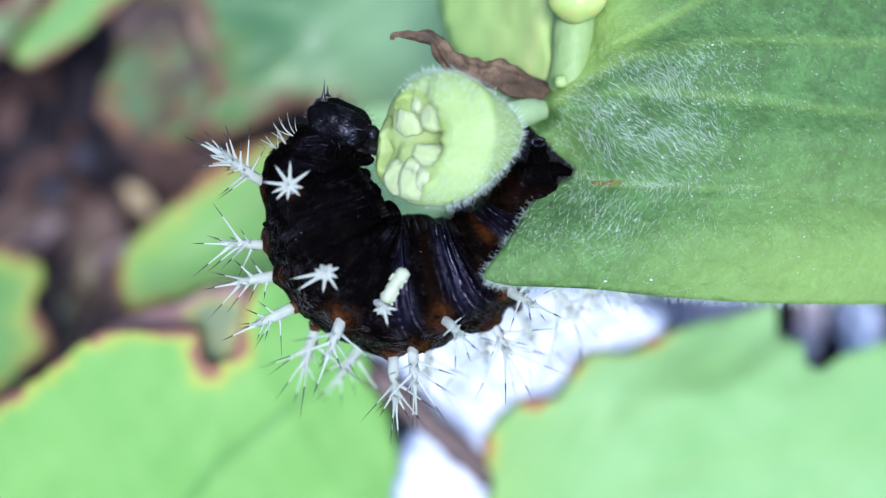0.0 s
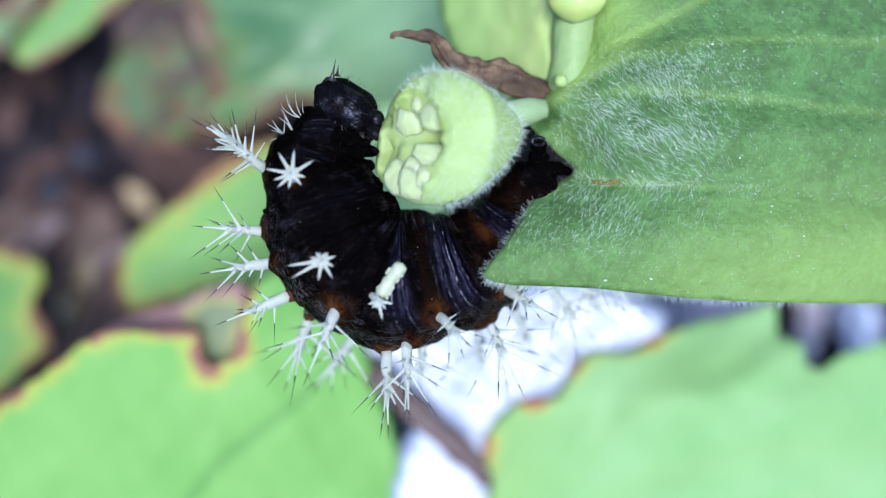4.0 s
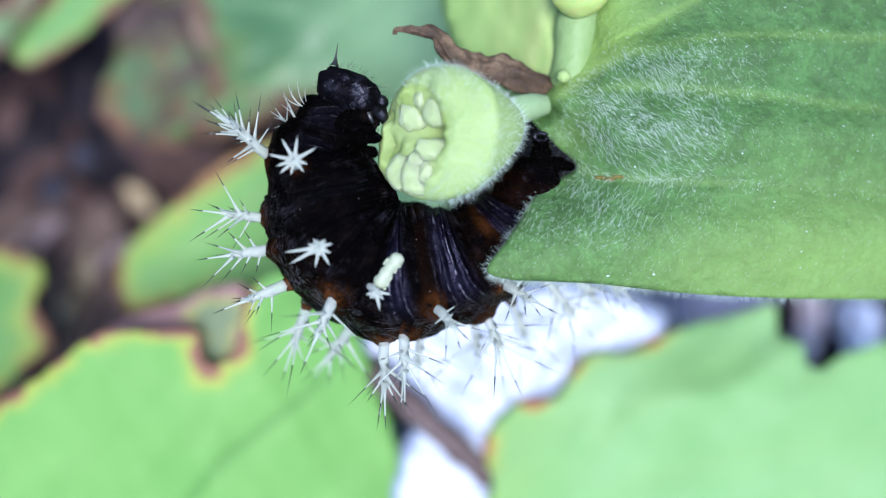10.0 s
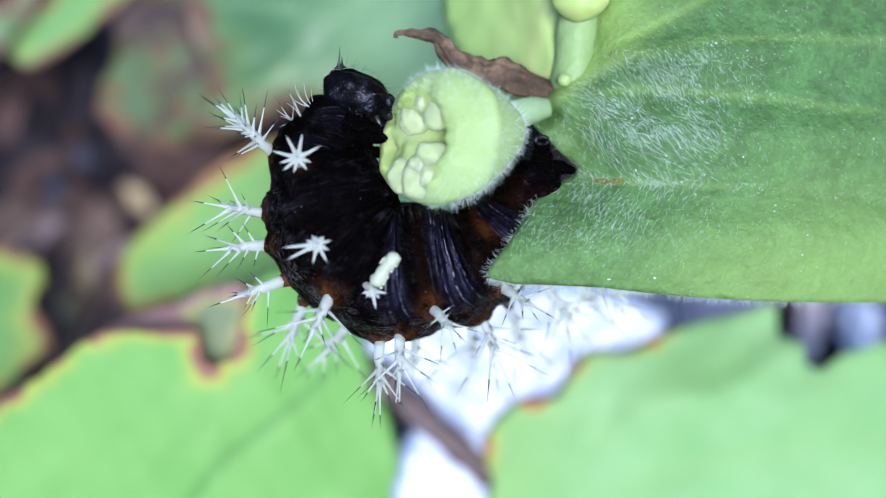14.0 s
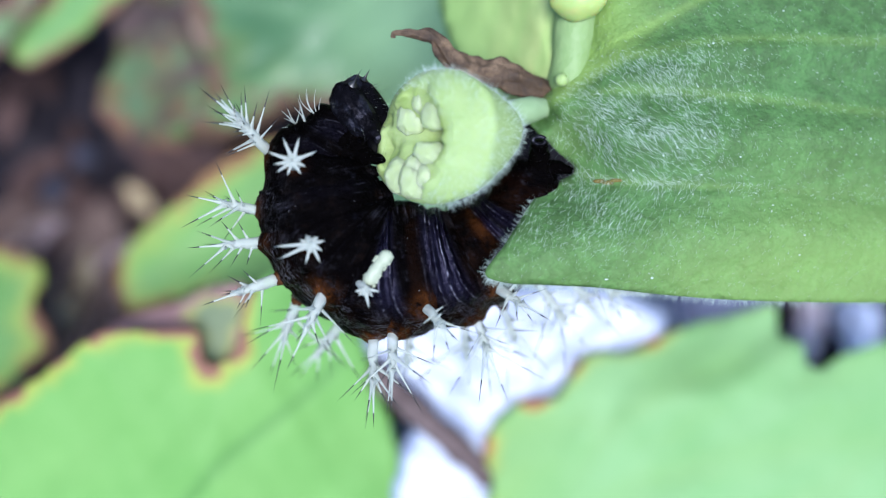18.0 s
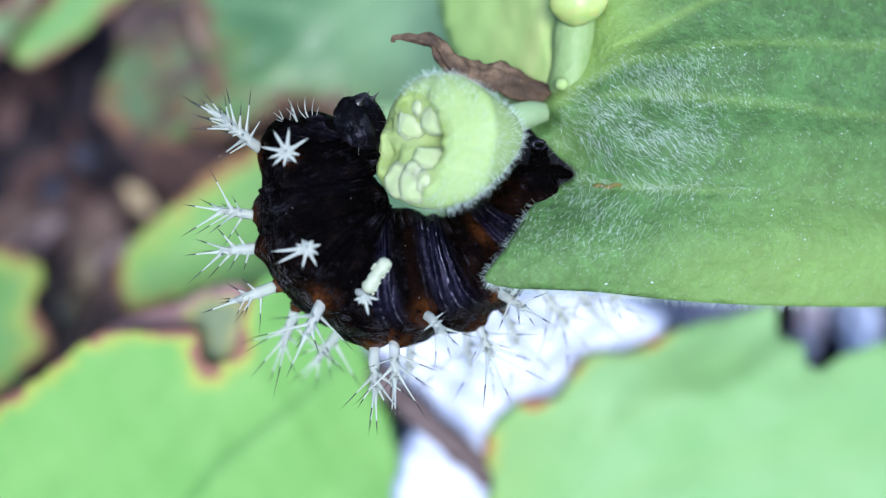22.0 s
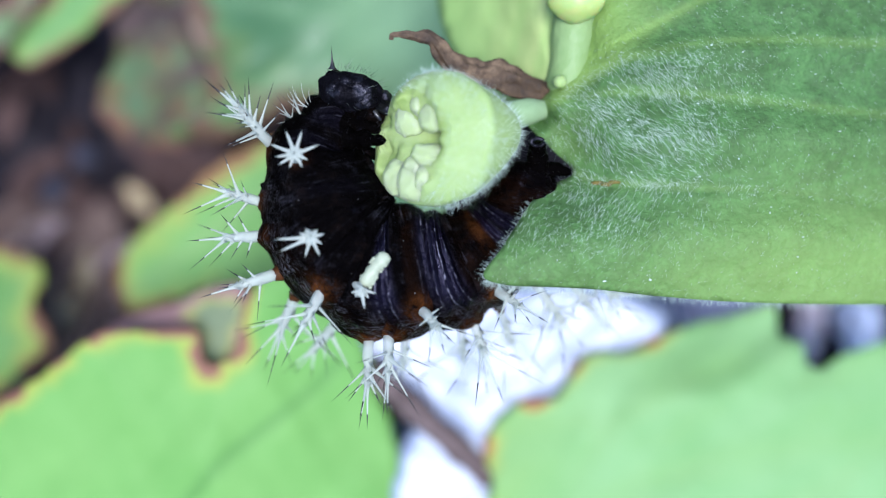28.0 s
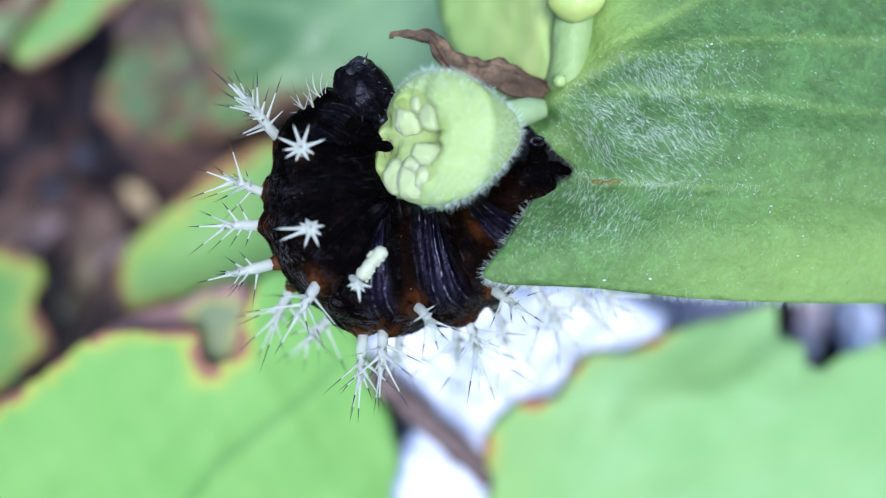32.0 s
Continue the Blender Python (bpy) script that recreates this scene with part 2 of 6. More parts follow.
M["skin"] = n.surface(c, n.ramp(n.noise(1500, 3), [(0.3, (0.24,) * 3), (0.7, (0.45,) * 3)]), n.bump(h, 0.8, 0.00026), shine=gloss, Specular_Tint=(0.7, 0.66, 1.0, 1.0))

n = Nodes("head_shell")
c = n.ramp(n.noise(1300, 5, 0.7), [(0.35, (0.0010, 0.0010, 0.0012)), (0.60, (0.0022, 0.0020, 0.0028)), (0.78, (0.008, 0.0075, 0.011))])
sheen = n.ramp(n.noise(420, 4, 0.6), [(0.48, (0.02,) * 3), (0.62, (0.55,) * 3)])
M["head"] = n.surface(c, n.ramp(n.noise(1600, 3), [(0.3, (0.30,) * 3), (0.7, (0.52,) * 3)]), n.bump(n.math("ADD", n.math("MULTIPLY", n.noise(4200, 3), 0.5), n.math("MULTIPLY", n.noise(1300, 3), 1.5)), 0.6, 0.00025), shine=sheen, Specular_Tint=(0.8, 0.78, 1.0, 1.0))
n = Nodes("black_bristle")
M["bristle"] = n.surface((0.006, 0.005, 0.005), 0.4)
n = Nodes("spine_white")
c = n.mix(n.noise(1500, 3), (0.50, 0.54, 0.48), (0.60, 0.63, 0.58))
M["spine"] = n.surface(c, 0.4, translucent=0.5, clear=0.4, Specular_IOR_Level=0.2)
n = Nodes("cream_grub")
M["grub"] = n.surface(n.mix(n.noise(1500, 3), (0.25, 0.285, 0.19), (0.34, 0.37, 0.28)), 0.4, translucent=0.2, Specular_IOR_Level=0.2)
n = Nodes("tubercle")
M["tubercle"] = n.surface(n.mix(n.noise(2500, 3), (0.06, 0.022, 0.006), (0.014, 0.006, 0.003)), 0.5, Specular_IOR_Level=0.06)
n = Nodes("young_bud")
M["young"] = n.surface(n.mix(n.noise(600, 3), (0.26, 0.37, 0.08), (0.44, 0.50, 0.20)), 0.4, translucent=0.3, Subsurface_Weight=0.6, Subsurface_Scale=0.001)
n = Nodes("rust_stain")
M["stain"] = n.surface(n.mix(n.noise(2500, 3), (0.11, 0.065, 0.018), (0.07, 0.09, 0.025)), 0.7, Specular_IOR_Level=0.05)

n = Nodes("soil")
c = n.ramp(n.noise(140, 8, 0.7), [(0.3, (0.006, 0.0055, 0.0075)), (0.52, (0.021, 0.018, 0.023)), (0.72, (0.075, 0.064, 0.066))])
M["soil"] = n.surface(c, 0.9, n.bump(n.noise(300, 8, 0.7), 1.0, 0.003), Specular_IOR_Level=0.04)
n = Nodes("litter")
info = n.t.nodes.new("ShaderNodeObjectInfo").outputs["Random"]
c = n.mix(n.noise(260, 6, 0.7), n.ramp(info, [(0.0, (0.014, 0.008, 0.0075)), (0.5, (0.042, 0.026, 0.024)), (1.0, (0.11, 0.07, 0.064))]), (0.02, 0.011, 0.01))
M["litter"] = n.surface(c, 0.75, n.bump(n.noise(600, 6), 0.7, 0.0006), Specular_IOR_Level=0.08)
n = Nodes("litter_tan")
c = n.mix(n.noise(300, 6, 0.7), (0.115, 0.082, 0.068), (0.04, 0.026, 0.023))
M["litter_tan"] = n.surface(c, 0.75, n.bump(n.noise(600, 6), 0.7, 0.0006), Specular_IOR_Level=0.08)
n = Nodes("litter_mauve")
c = n.mix(n.noise(300, 6, 0.7), (0.27, 0.215, 0.22), (0.10, 0.075, 0.075))
M["litter_mauve"] = n.surface(c, 0.75, n.bump(n.noise(600, 6), 0.7, 0.0006), Specular_IOR_Level=0.08)
n = Nodes("litter_straw")
c = n.mix(n.noise(300, 6, 0.7), (0.40, 0.33, 0.20), (0.17, 0.13, 0.08))
M["litter_straw"] = n.surface(c, 0.75, n.bump(n.noise(600, 6), 0.7, 0.0006), Specular_IOR_Level=0.08)
n = Nodes("twig_bark")
c = n.ramp(n.noise(500, 6, 0.7), [(0.3, (0.04, 0.028, 0.026)), (0.7, (0.11, 0.082, 0.078))])
M["twig"] = n.surface(c, 0.7, n.bump(n.noise(900, 6), 0.7, 0.0005), Specular_IOR_Level=0.1)
n = Nodes("white_plastic")
c = n.mix(n.noise(60, 4), (0.185, 0.225, 0.325), (0.265, 0.30, 0.395))
M["plastic"] = n.surface(c, 0.35, n.bump(n.noise(90, 5), 0.4, 0.002), translucent=0.2)


def stone_material(name, a, b):
    n = Nodes(name)
    c = n.mix(n.noise(220, 6, 0.7), a, b)
    return n.surface(c, 0.6, n.bump(n.noise(500, 6), 0.6, 0.0006), Specular_IOR_Level=0.12)


M["stone_grey"] = stone_material("stone_grey", (0.50, 0.54, 0.72), (0.65, 0.69, 0.82))
M["stone_pink"] = stone_material("stone_pink", (0.58, 0.47, 0.50), (0.75, 0.64, 0.66))
M["stone_black"] = stone_material("stone_black", (0.004, 0.0035, 0.006), (0.016, 0.013, 0.02))
M["stone_dim"] = stone_material("stone_dim", (0.014, 0.015, 0.023), (0.032, 0.034, 0.050))
M["stone_slate"] = stone_material("stone_slate", (0.09, 0.095, 0.15), (0.20, 0.21, 0.30))


# ---------------------------------------------------------------- building helpers
def part(name, bm, material, parent=None, label="", smooth=True, at=None):
    """Links a bmesh as one mesh object under a thing or a part. at: its origin, in the parent's space."""
    me = bpy.data.meshes.new(name)
    bm.to_mesh(me)
    bm.free()
    return link(name, me, material, parent, label, smooth, at)


def link(name, me, material, parent=None, label="", smooth=True, at=None):
    for m in material if isinstance(material, (list, tuple)) else [material]:
        me.materials.append(m)
    if smooth:
        me.polygons.foreach_set("use_smooth", [True] * len(me.polygons))
    ob = new(name, me)
    ob.parent = parent
    if at is not None:
        ob.matrix_basis = at if isinstance(at, Matrix) else Matrix.Translation(at)
    if label:
        ob["label"] = label
    return ob


def root(name, place, **tags):
    ob = new(name)
    ob.empty_display_size = 0.002
    ob.location = place
    return tagged(ob, **tags)


def tube(bm, path, radii, sides=12, flat=1.0, material=0, seed=None, rough=0.0):
    """A closed tube along a path of vectors, one radius a point."""
    rings = []
    path = [Vector(p) for p in path]
    ref = Vector((0.13, 0.21, 0.97))
    for i, p in enumerate(path):
        d = (path[min(i + 1, len(path) - 1)] - path[max(i - 1, 0)]).normalized()
        a = d.cross(ref).normalized()
        b = a.cross(d)
        ring = []
        for k in range(sides):
            w = 2 * math.pi * k / sides
            r = radii[i]
            if seed is not None:
                r *= 1 + rough * noise.noise((k * 0.9 + seed, i * 0.45, seed))
            ring.append(bm.verts.new(p + a * math.cos(w) * r + b * math.sin(w) * r * flat))
        rings.append(ring)
    for i in range(len(rings) - 1):
        for k in range(sides):
            f = bm.faces.new((rings[i][k], rings[i][(k + 1) % sides], rings[i + 1][(k + 1) % sides], rings[i + 1][k]))
            f.material_index = material
    for ring, flip in ((rings[0], True), (rings[-1], False)):
        f = bm.faces.new(ring[::-1] if not flip else ring)
        f.material_index = material
    return rings


def needle(bm, a, b, r, tip_share=0.3, tip_material=1, material=0, sides=5, anchor=None):
    """A thin needle from a to b whose last part is of another material."""
    d = b - a
    x = d.orthogonal().normalized()
    y = d.normalized().cross(x)
    rows = []
    for at, wide in ((0.0, 2.3), (0.12, 1.05), (0.35, 0.52), (1 - tip_share, 0.34)):
        row = []
        for k in range(sides):
            w = 2 * math.pi * k / sides
            e = x * math.cos(w) + y * math.sin(w)
            row.append(anchor if anchor is not None and k == 0 and at == 0 else bm.verts.new(a + d * at + e * r * wide))
        rows.append(row)
    top = bm.verts.new(b)
    for k in range(sides):
        q = (k + 1) % sides
        for low, high in zip(rows, rows[1:]):
            f = bm.faces.new((low[k], low[q], high[q], high[k]))
            f.material_index = material
        bm.faces.new((rows[-1][k], rows[-1][q], top)).material_index = tip_material


def blob(bm, centre, size, seed=0.0, rough=0.1, freq=1.5, subdiv=3, turn=None):
    """An uneven rounded lump."""
    made = bmesh.ops.create_icosphere(bm, subdivisions=subdiv, radius=1.0)["verts"]
    for v in made:
        k = 1 + rough * noise.noise(v.co * freq + Vector((seed, seed * 1.7, -seed)))
        k += 0.5 * rough * noise.noise(v.co * freq * 2.7 + Vector((seed, 3.1, seed)))
        p = Vector((v.co.x * size[0], v.co.y * size[1], v.co.z * size[2])) * k
        if turn is not None:
            p = turn @ p
        v.co = p + Vector(centre)
    return made


def hair_mesh(name, base, way, length, radius, droop=0.25):
    """Many fine tapered hairs in one mesh, from arrays of bases, unit ways and lengths."""
    count = len(base)
    ref = np.where(np.abs(way[:, 2:3]) < 0.8, np.array([[0.0, 0, 1]]), np.array([[1.0, 0, 0]]))
    x = np.cross(way, ref)
    x /= np.linalg.norm(x, axis=1, keepdims=True)
    y = np.cross(way, x)
    bend = np.random.normal(0, droop, (count, 1)) * x + np.random.normal(0, droop, (count, 1)) * y
    mid = base + way * length[:, None] * 0.55 + bend * length[:, None] * 0.12
    tip = base + way * length[:, None] + bend * length[:, None] * 0.5
    rows = []
    for k in range(3):
        w = 2 * math.pi * k / 3
        e = x * math.cos(w) + y * math.sin(w)
        rows += [base + e * radius[:, None], mid + e * radius[:, None] * 0.65]
    rows.append(tip)
    verts = np.stack(rows, 1).reshape(-1, 3)
    faces = []
    for i in range(count):
        o = i * 7
        for k in range(3):
            q = (k + 1) % 3
            faces.append((o + 2 * k, o + 2 * q, o + 2 * q + 1, o + 2 * k + 1))
            faces.append((o + 2 * k + 1, o + 2 * q + 1, o + 6))
    me = bpy.data.meshes.new(name)
    me.from_pydata(verts.tolist(), [], faces)
    return me


def inside(u, v, poly):
    """Which of the points lie in the polygon."""
    r = np.zeros(u.shape, bool)
    a, b = poly, np.roll(poly, -1, 0)
    for (x1, y1), (x2, y2) in zip(a, b):
        if y1 != y2:
            r ^= ((y1 > v) != (y2 > v)) & (u < (x2 - x1) * (v - y1) / (y2 - y1) + x1)
    return r


def nearest(u, v, line, closed=True):
    """Distance to a polyline, and the nearest point on it."""
    best = np.full(u.shape, 1e9)
    pu, pv = u.copy(), v.copy()
    ends = np.roll(line, -1, 0) if closed else line[1:]
    for (x1, y1), (x2, y2) in zip(line, ends):
        l2 = (x2 - x1) ** 2 + (y2 - y1) ** 2 + 1e-9
        t = np.clip(((u - x1) * (x2 - x1) + (v - y1) * (y2 - y1)) / l2, 0, 1)
        qu, qv = x1 + t * (x2 - x1), y1 + t * (y2 - y1)
        d = np.hypot(u - qu, v - qv)
        m = d < best
        best[m], pu[m], pv[m] = d[m], qu[m], qv[m]
    return best, pu, pv


def vein_field(u, v, veins, width):
    f = np.zeros(u.shape)
    for line in veins:
        d, _, _ = nearest(u, v, curve_through(line, 6), False)
        f = np.maximum(f, np.exp(-(d / width) ** 2))
    return f


def blade(name, outline, height, step, veins=(), vein_width=9.0, vein_lift=0.12, wobble=0.0, thick=0.00022, origin=None, sound=None, pale=None):
    """A leaf blade: an even net of faces inside a smooth outline, raised by height(u, v) in mm, with its veins."""
    edge = curve_through(outline, 10, True)
    if wobble:
        i = np.arange(len(edge))
        edge = edge + wobble * np.stack([ripple(i * 0.55, i * 0.21, 1.0), ripple(i * 0.47, i * 0.33, 2.0)], 1)
    lo, hi = edge.min(0) - step, edge.max(0) + step
    gu, gv = np.meshgrid(np.arange(lo[0], hi[0], step), np.arange(lo[1], hi[1], step), indexing="ij")
    keep = inside(gu[:-1, :-1] + step / 2, gv[:-1, :-1] + step / 2, edge)
    nu, nv = gu.shape
    index = np.arange(nu * nv).reshape(nu, nv)
    quads = np.stack([index[:-1, :-1][keep], index[1:, :-1][keep], index[1:, 1:][keep], index[:-1, 1:][keep]], 1)
    used, quads = np.unique(quads, return_inverse=True)
    quads = quads.reshape(-1, 4)
    u, v = gu.reshape(-1)[used], gv.reshape(-1)[used]
    touch = np.bincount(quads.reshape(-1), minlength=len(u))
    d, pu, pv = nearest(u, v, edge)
    rim = touch < 4
    u, v = np.where(rim, pu, u), np.where(rim, pv, v)
    d = np.where(rim, 0, d)
    f = vein_field(u, v, veins, vein_width) if len(veins) else np.zeros(u.shape)
    h = height(u, v) + vein_lift * f
    if pale:
        f = np.maximum(f * 0.35, pale(u, v))
    co = spots(u, v, h)
    if origin is not None:
        co = co - np.array(origin)
    me = bpy.data.meshes.new(name)
    me.from_pydata(co.tolist(), [], quads[:, ::-1].tolist())
    scale = (EYE - LEVEL - h.mean() / 1000) / (EYE - LEVEL)
    a = me.attributes.new("rim", "FLOAT", "POINT")
    a.data.foreach_set("value", (d * U * 1000 * scale + (sound(u, v) if sound else 0)).astype(np.float32))
    a = me.attributes.new("vein_pale", "FLOAT", "POINT")
    a.data.foreach_set("value", f.astype(np.float32))
    return me, edge


def thicken(ob, thick):
    s = ob.modifiers.new("thickness", "SOLIDIFY")
    s.thickness, s.offset = thick, -1
    return ob


# ---------------------------------------------------------------- ground
def build_ground():
    """Dark crumbly soil: finely uneven below the plants, flat out to the horizon."""
    fine = np.linspace(-0.16, 0.16, 150)
    far = np.array([0.3, 0.8, 2, 6, 20, 80, 300])
    axis = np.concatenate([-far[::-1], fine, far])
    x, y = np.meshgrid(axis, axis, indexing="ij")
    near = np.exp(-((x / 0.16) ** 4 + (y / 0.16) ** 4))
    z = near * (0.0016 * ripple(x * 160, y * 160, 0.5) + 0.001 * ripple(x * 620, y * 580, 1.4) + 0.0006 * ripple(x * 1500, y * 1700, 2.2))
    n = len(axis)
    i = np.arange(n * n).reshape(n, n)
    q = np.stack([i[:-1, :-1], i[1:, :-1], i[1:, 1:], i[:-1, 1:]], -1).reshape(-1, 4)
    me = bpy.data.meshes.new("ground")
    me.from_pydata(np.stack([x, y, z], -1).reshape(-1, 3).tolist(), [], q.tolist())
    ob = link("ground", me, M["soil"])
    tagged(ob, "dark crumbly garden soil strewn with dead leaf bits", "ground", kind="structure")

    rng = random.Random(4)
    bm = bmesh.new()
    for k in range(420):
        p = Vector((rng.uniform(-0.085, 0.085), rng.uniform(-0.05, 0.05), 0.0005))
        r = rng.uniform(0.0006, 0.0024)
        blob(bm, p, (r, r * rng.uniform(0.6, 1), r * rng.uniform(0.5, 0.9)), rng.random() * 50, 0.5, 1.6, 1)
    crumbs = part("soil_crumbs", bm, M["soil"], smooth=False)
    tagged(crumbs, "loose black crumbs of soil on the ground", "soil", kind="stuff")


build_ground()


def litter_piece(u, v, size, turn, seed, lift=2.0, mat="litter", name="dead_leaf", label="curled brown dead leaf lying on the soil"):
    """A dried curled leaf on the soil: a pointed oval net, cupped and crumpled."""
    bm = bmesh.new()
    nu, nv = 16, 10
    grid = []
    for i in range(nu + 1):
        t = i / nu
        w = math.sin(math.pi * min(max(t, 0.02), 0.98)) ** 0.7
        row = []
        for j in range(nv + 1):
            s = (j / nv * 2 - 1) * w
            x, y = (t - 0.5) * 2.0, s * 0.42
            z = 0.28 * s * s + 0.16 * (x * x) + 0.10 * noise.noise((x * 2 + seed, y * 3, seed))
            row.append(bm.verts.new(Vector((x, y * (1 - 0.25 * abs(s)), z)) * size / 1000))
        grid.append(row)
    for i in range(nu):
        for j in range(nv):
            bm.faces.new((grid[i][j], grid[i + 1][j], grid[i + 1][j + 1], grid[i][j + 1]))
    bmesh.ops.remove_doubles(bm, verts=bm.verts, dist=1e-6)
    p = spot(u, v, -60 + lift)
    ob = new(name)
    ob.empty_display_size = 0.002
    ob.matrix_basis = pose(p.x, p.y, lift / 1000 * 0.3 + 0.0008, random.Random(seed).uniform(-14, 14), random.Random(seed + 1).uniform(-14, 14), turn)
    thicken(part("blade", bm, M[mat], ob), 0.0003)
    bm = bmesh.new()
    rib = [Vector((x, 0, 0.16 * x * x + 0.10 * noise.noise((x * 2 + seed, 0, seed)))) * size / 1000 + Vector((0, 0, 0.00008)) for x in [-1.15 + 0.18 * i for i in range(13)]]
    tube(bm, rib, [0.00022 - 0.000012 * i for i in range(13)], 6)
    part("midrib", bm, M[mat], ob)
    tagged(ob, label, "dead leaf", group="dead leaves on the soil")
    return ob


for k, (u, v, size, turn, lift) in enumerate(((120, 500, 12, 60, 3), (190, 425, 8, 120, 2), (262, 345, 6, 40, 1),
                                              (110, 565, 9, 10, 2), (210, 520, 9, 150, 4), (15, 440, 7, 70, 2), (290, 450, 8, 75, 2), (1240, 545, 12, 5, 1), (1480, 700, 12, 80, 1),
                                              (700, 760, 9, 110, 1), (310, 260, 11, 150, 6), (20, 132, 5.0, 40, 5), (64, 128, 3.6, 110, 4), (14, 190, 4.5, 75, 3), (62, 300, 4.0, 30, 3), (128, 262, 3.6, 100, 3), (30, 355, 4.2, 60, 3))):
    litter_piece(u, v, size, turn, 11 + k, lift)
for k, (u, v, size, turn, lift) in enumerate(((95, 535, 8, 60, 6), (140, 480, 9, 70, 5), (226, 362, 4.5, 65, 3), (130, 515, 10, 70, 9), (30, 395, 7, 30, 2), (95, 420, 6, 150, 2))):
    litter_piece(u, v, size, turn, 41 + k, lift, "litter_tan", label="pale tan dry leaf curled on the soil")

for k, (u, v, size, turn, lift) in enumerate(((172, 412, 3.4, 80, 5), (118, 470, 5.5, -25, 5), (60, 415, 4.0, 20, 4), (150, 458, 4.4, 40, 8), (196, 520, 4.2, 75, 7), (176, 478, 5.5, 40, 11))):
    litter_piece(u, v, size, turn, 61 + k, lift, "litter_mauve", label="greyish mauve dead leaf bit on the soil")
for k, (u, v, size, turn, lift) in enumerate(((232, 352, 2.4, -45, 6), (142, 512, 2.4, 60, 6), (108, 565, 4.0, 75, 5), (98, 512, 5.0, 78, 10))):
    litter_piece(u, v, size, turn, 71 + k, lift, "litter_straw", label="straw-coloured strip of dead leaf on the soil")


def stone(u, v, size, mat, seed, label):
    p = spot(u, v, -60 + size[2] * 0.72)
    bm = bmesh.new()
    blob(bm, (0, 0, 0), [s / 1000 for s in size], seed, 0.35, 1.1, 4)
    ob = part("stone", bm, mat)
    ob.matrix_basis = pose(p.x, p.y, size[2] / 1000 * 0.72, 0, 0, seed * 7 - 20)
    tagged(ob, label, "stone", group="stones on the soil")


stone(1390, 566, (1.0, 2.0, 2.2), M["stone_black"], 1, "small rounded black stone on the soil")
stone(1424, 580, (1.5, 4.4, 3.2), M["stone_pink"], 2, "small pinkish stone with a rough face")
stone(1510, 580, (2.3, 3.4, 4), M["stone_grey"], 3, "bluish grey rounded stone on the soil")
# black lump added to stand for the dark gap between its neighbours
stone(1462, 606, (1.4, 3.8, 3.0), M["stone_black"], 7, "black lump filling the dark gap between two paler stones")
stone(1572, 590, (1.5, 3.4, 3), M["stone_black"], 4, "dark stone beside a grey stone")
stone(1482, 645, (3.0, 1.7, 2.4), M["stone_black"], 5, "dark flat stone on the soil")
stone(1250, 535, (13.0, 4.2, 5), M["stone_slate"], 6, "long slate grey stone half under a leaf")
stone(150, 278, (1.9, 1.5, 1.6), M["stone_dim"], 13, "small blue grey pebble on the soil")
stone(96, 335, (1.8, 1.5, 1.6), M["stone_dim"], 14, "small blue grey pebble on the soil")
stone(166, 556, (1.5, 1.7, 1.6), M["stone_slate"], 9, "small blue grey pebble among dead leaves")
stone(220, 20, (4.5, 3.2, 3.0), M["stone_black"], 12, "small black stone on the soil")


def build_plastic():
    """A crumpled heap of white plastic sheet that swells up from the soil."""
    outline = [(560, 600), (700, 540), (850, 490), (1000, 470), (1120, 495), (1192, 535), (1208, 580), (1190, 640), (1170, 740), (1130, 880), (1060, 1010), (760, 1020), (665, 930), (685, 780), (712, 735), (688, 700), (600, 660)]
    edge = curve_through(outline, 8, True)

    def height(u, v):
        d, _, _ = nearest(u, v, edge)
        full = np.clip(d / 28, 0, 1) ** 0.5
        return -60 + 34.4 * full + full * (0.35 * ripple(u * 0.02, v * 0.028, 0.7) + 0.15 * ripple(u * 0.06, v * 0.05, 1.9))
    me, _ = blade("plastic_sheet", outline, height, 14)
    ob = thicken(link("plastic_sheet", me, M["plastic"]), 0.0003)
    tagged(ob, "crumpled white plastic sheet heaped on the soil", "plastic sheet")


build_plastic()


def build_twig():
    bm = bmesh.new()
    line = curve_through([(534, 557, -58), (648, 649, -26), (738, 729, -23.6), (822, 805, -24.9), (872, 850, -27.6), (915, 892, -38)], 8)
    path = [spot(*p) for p in line]
    radii = [0.00108 + 0.0001 * math.sin(i * 0.9) for i in range(len(path))]
    tube(bm, path, radii, 14, seed=3.0, rough=0.2)
    ob = part("twig", bm, M["twig"])
    tagged(ob, "bare grey-brown twig arched over the white plastic sheet", "twig")


build_twig()


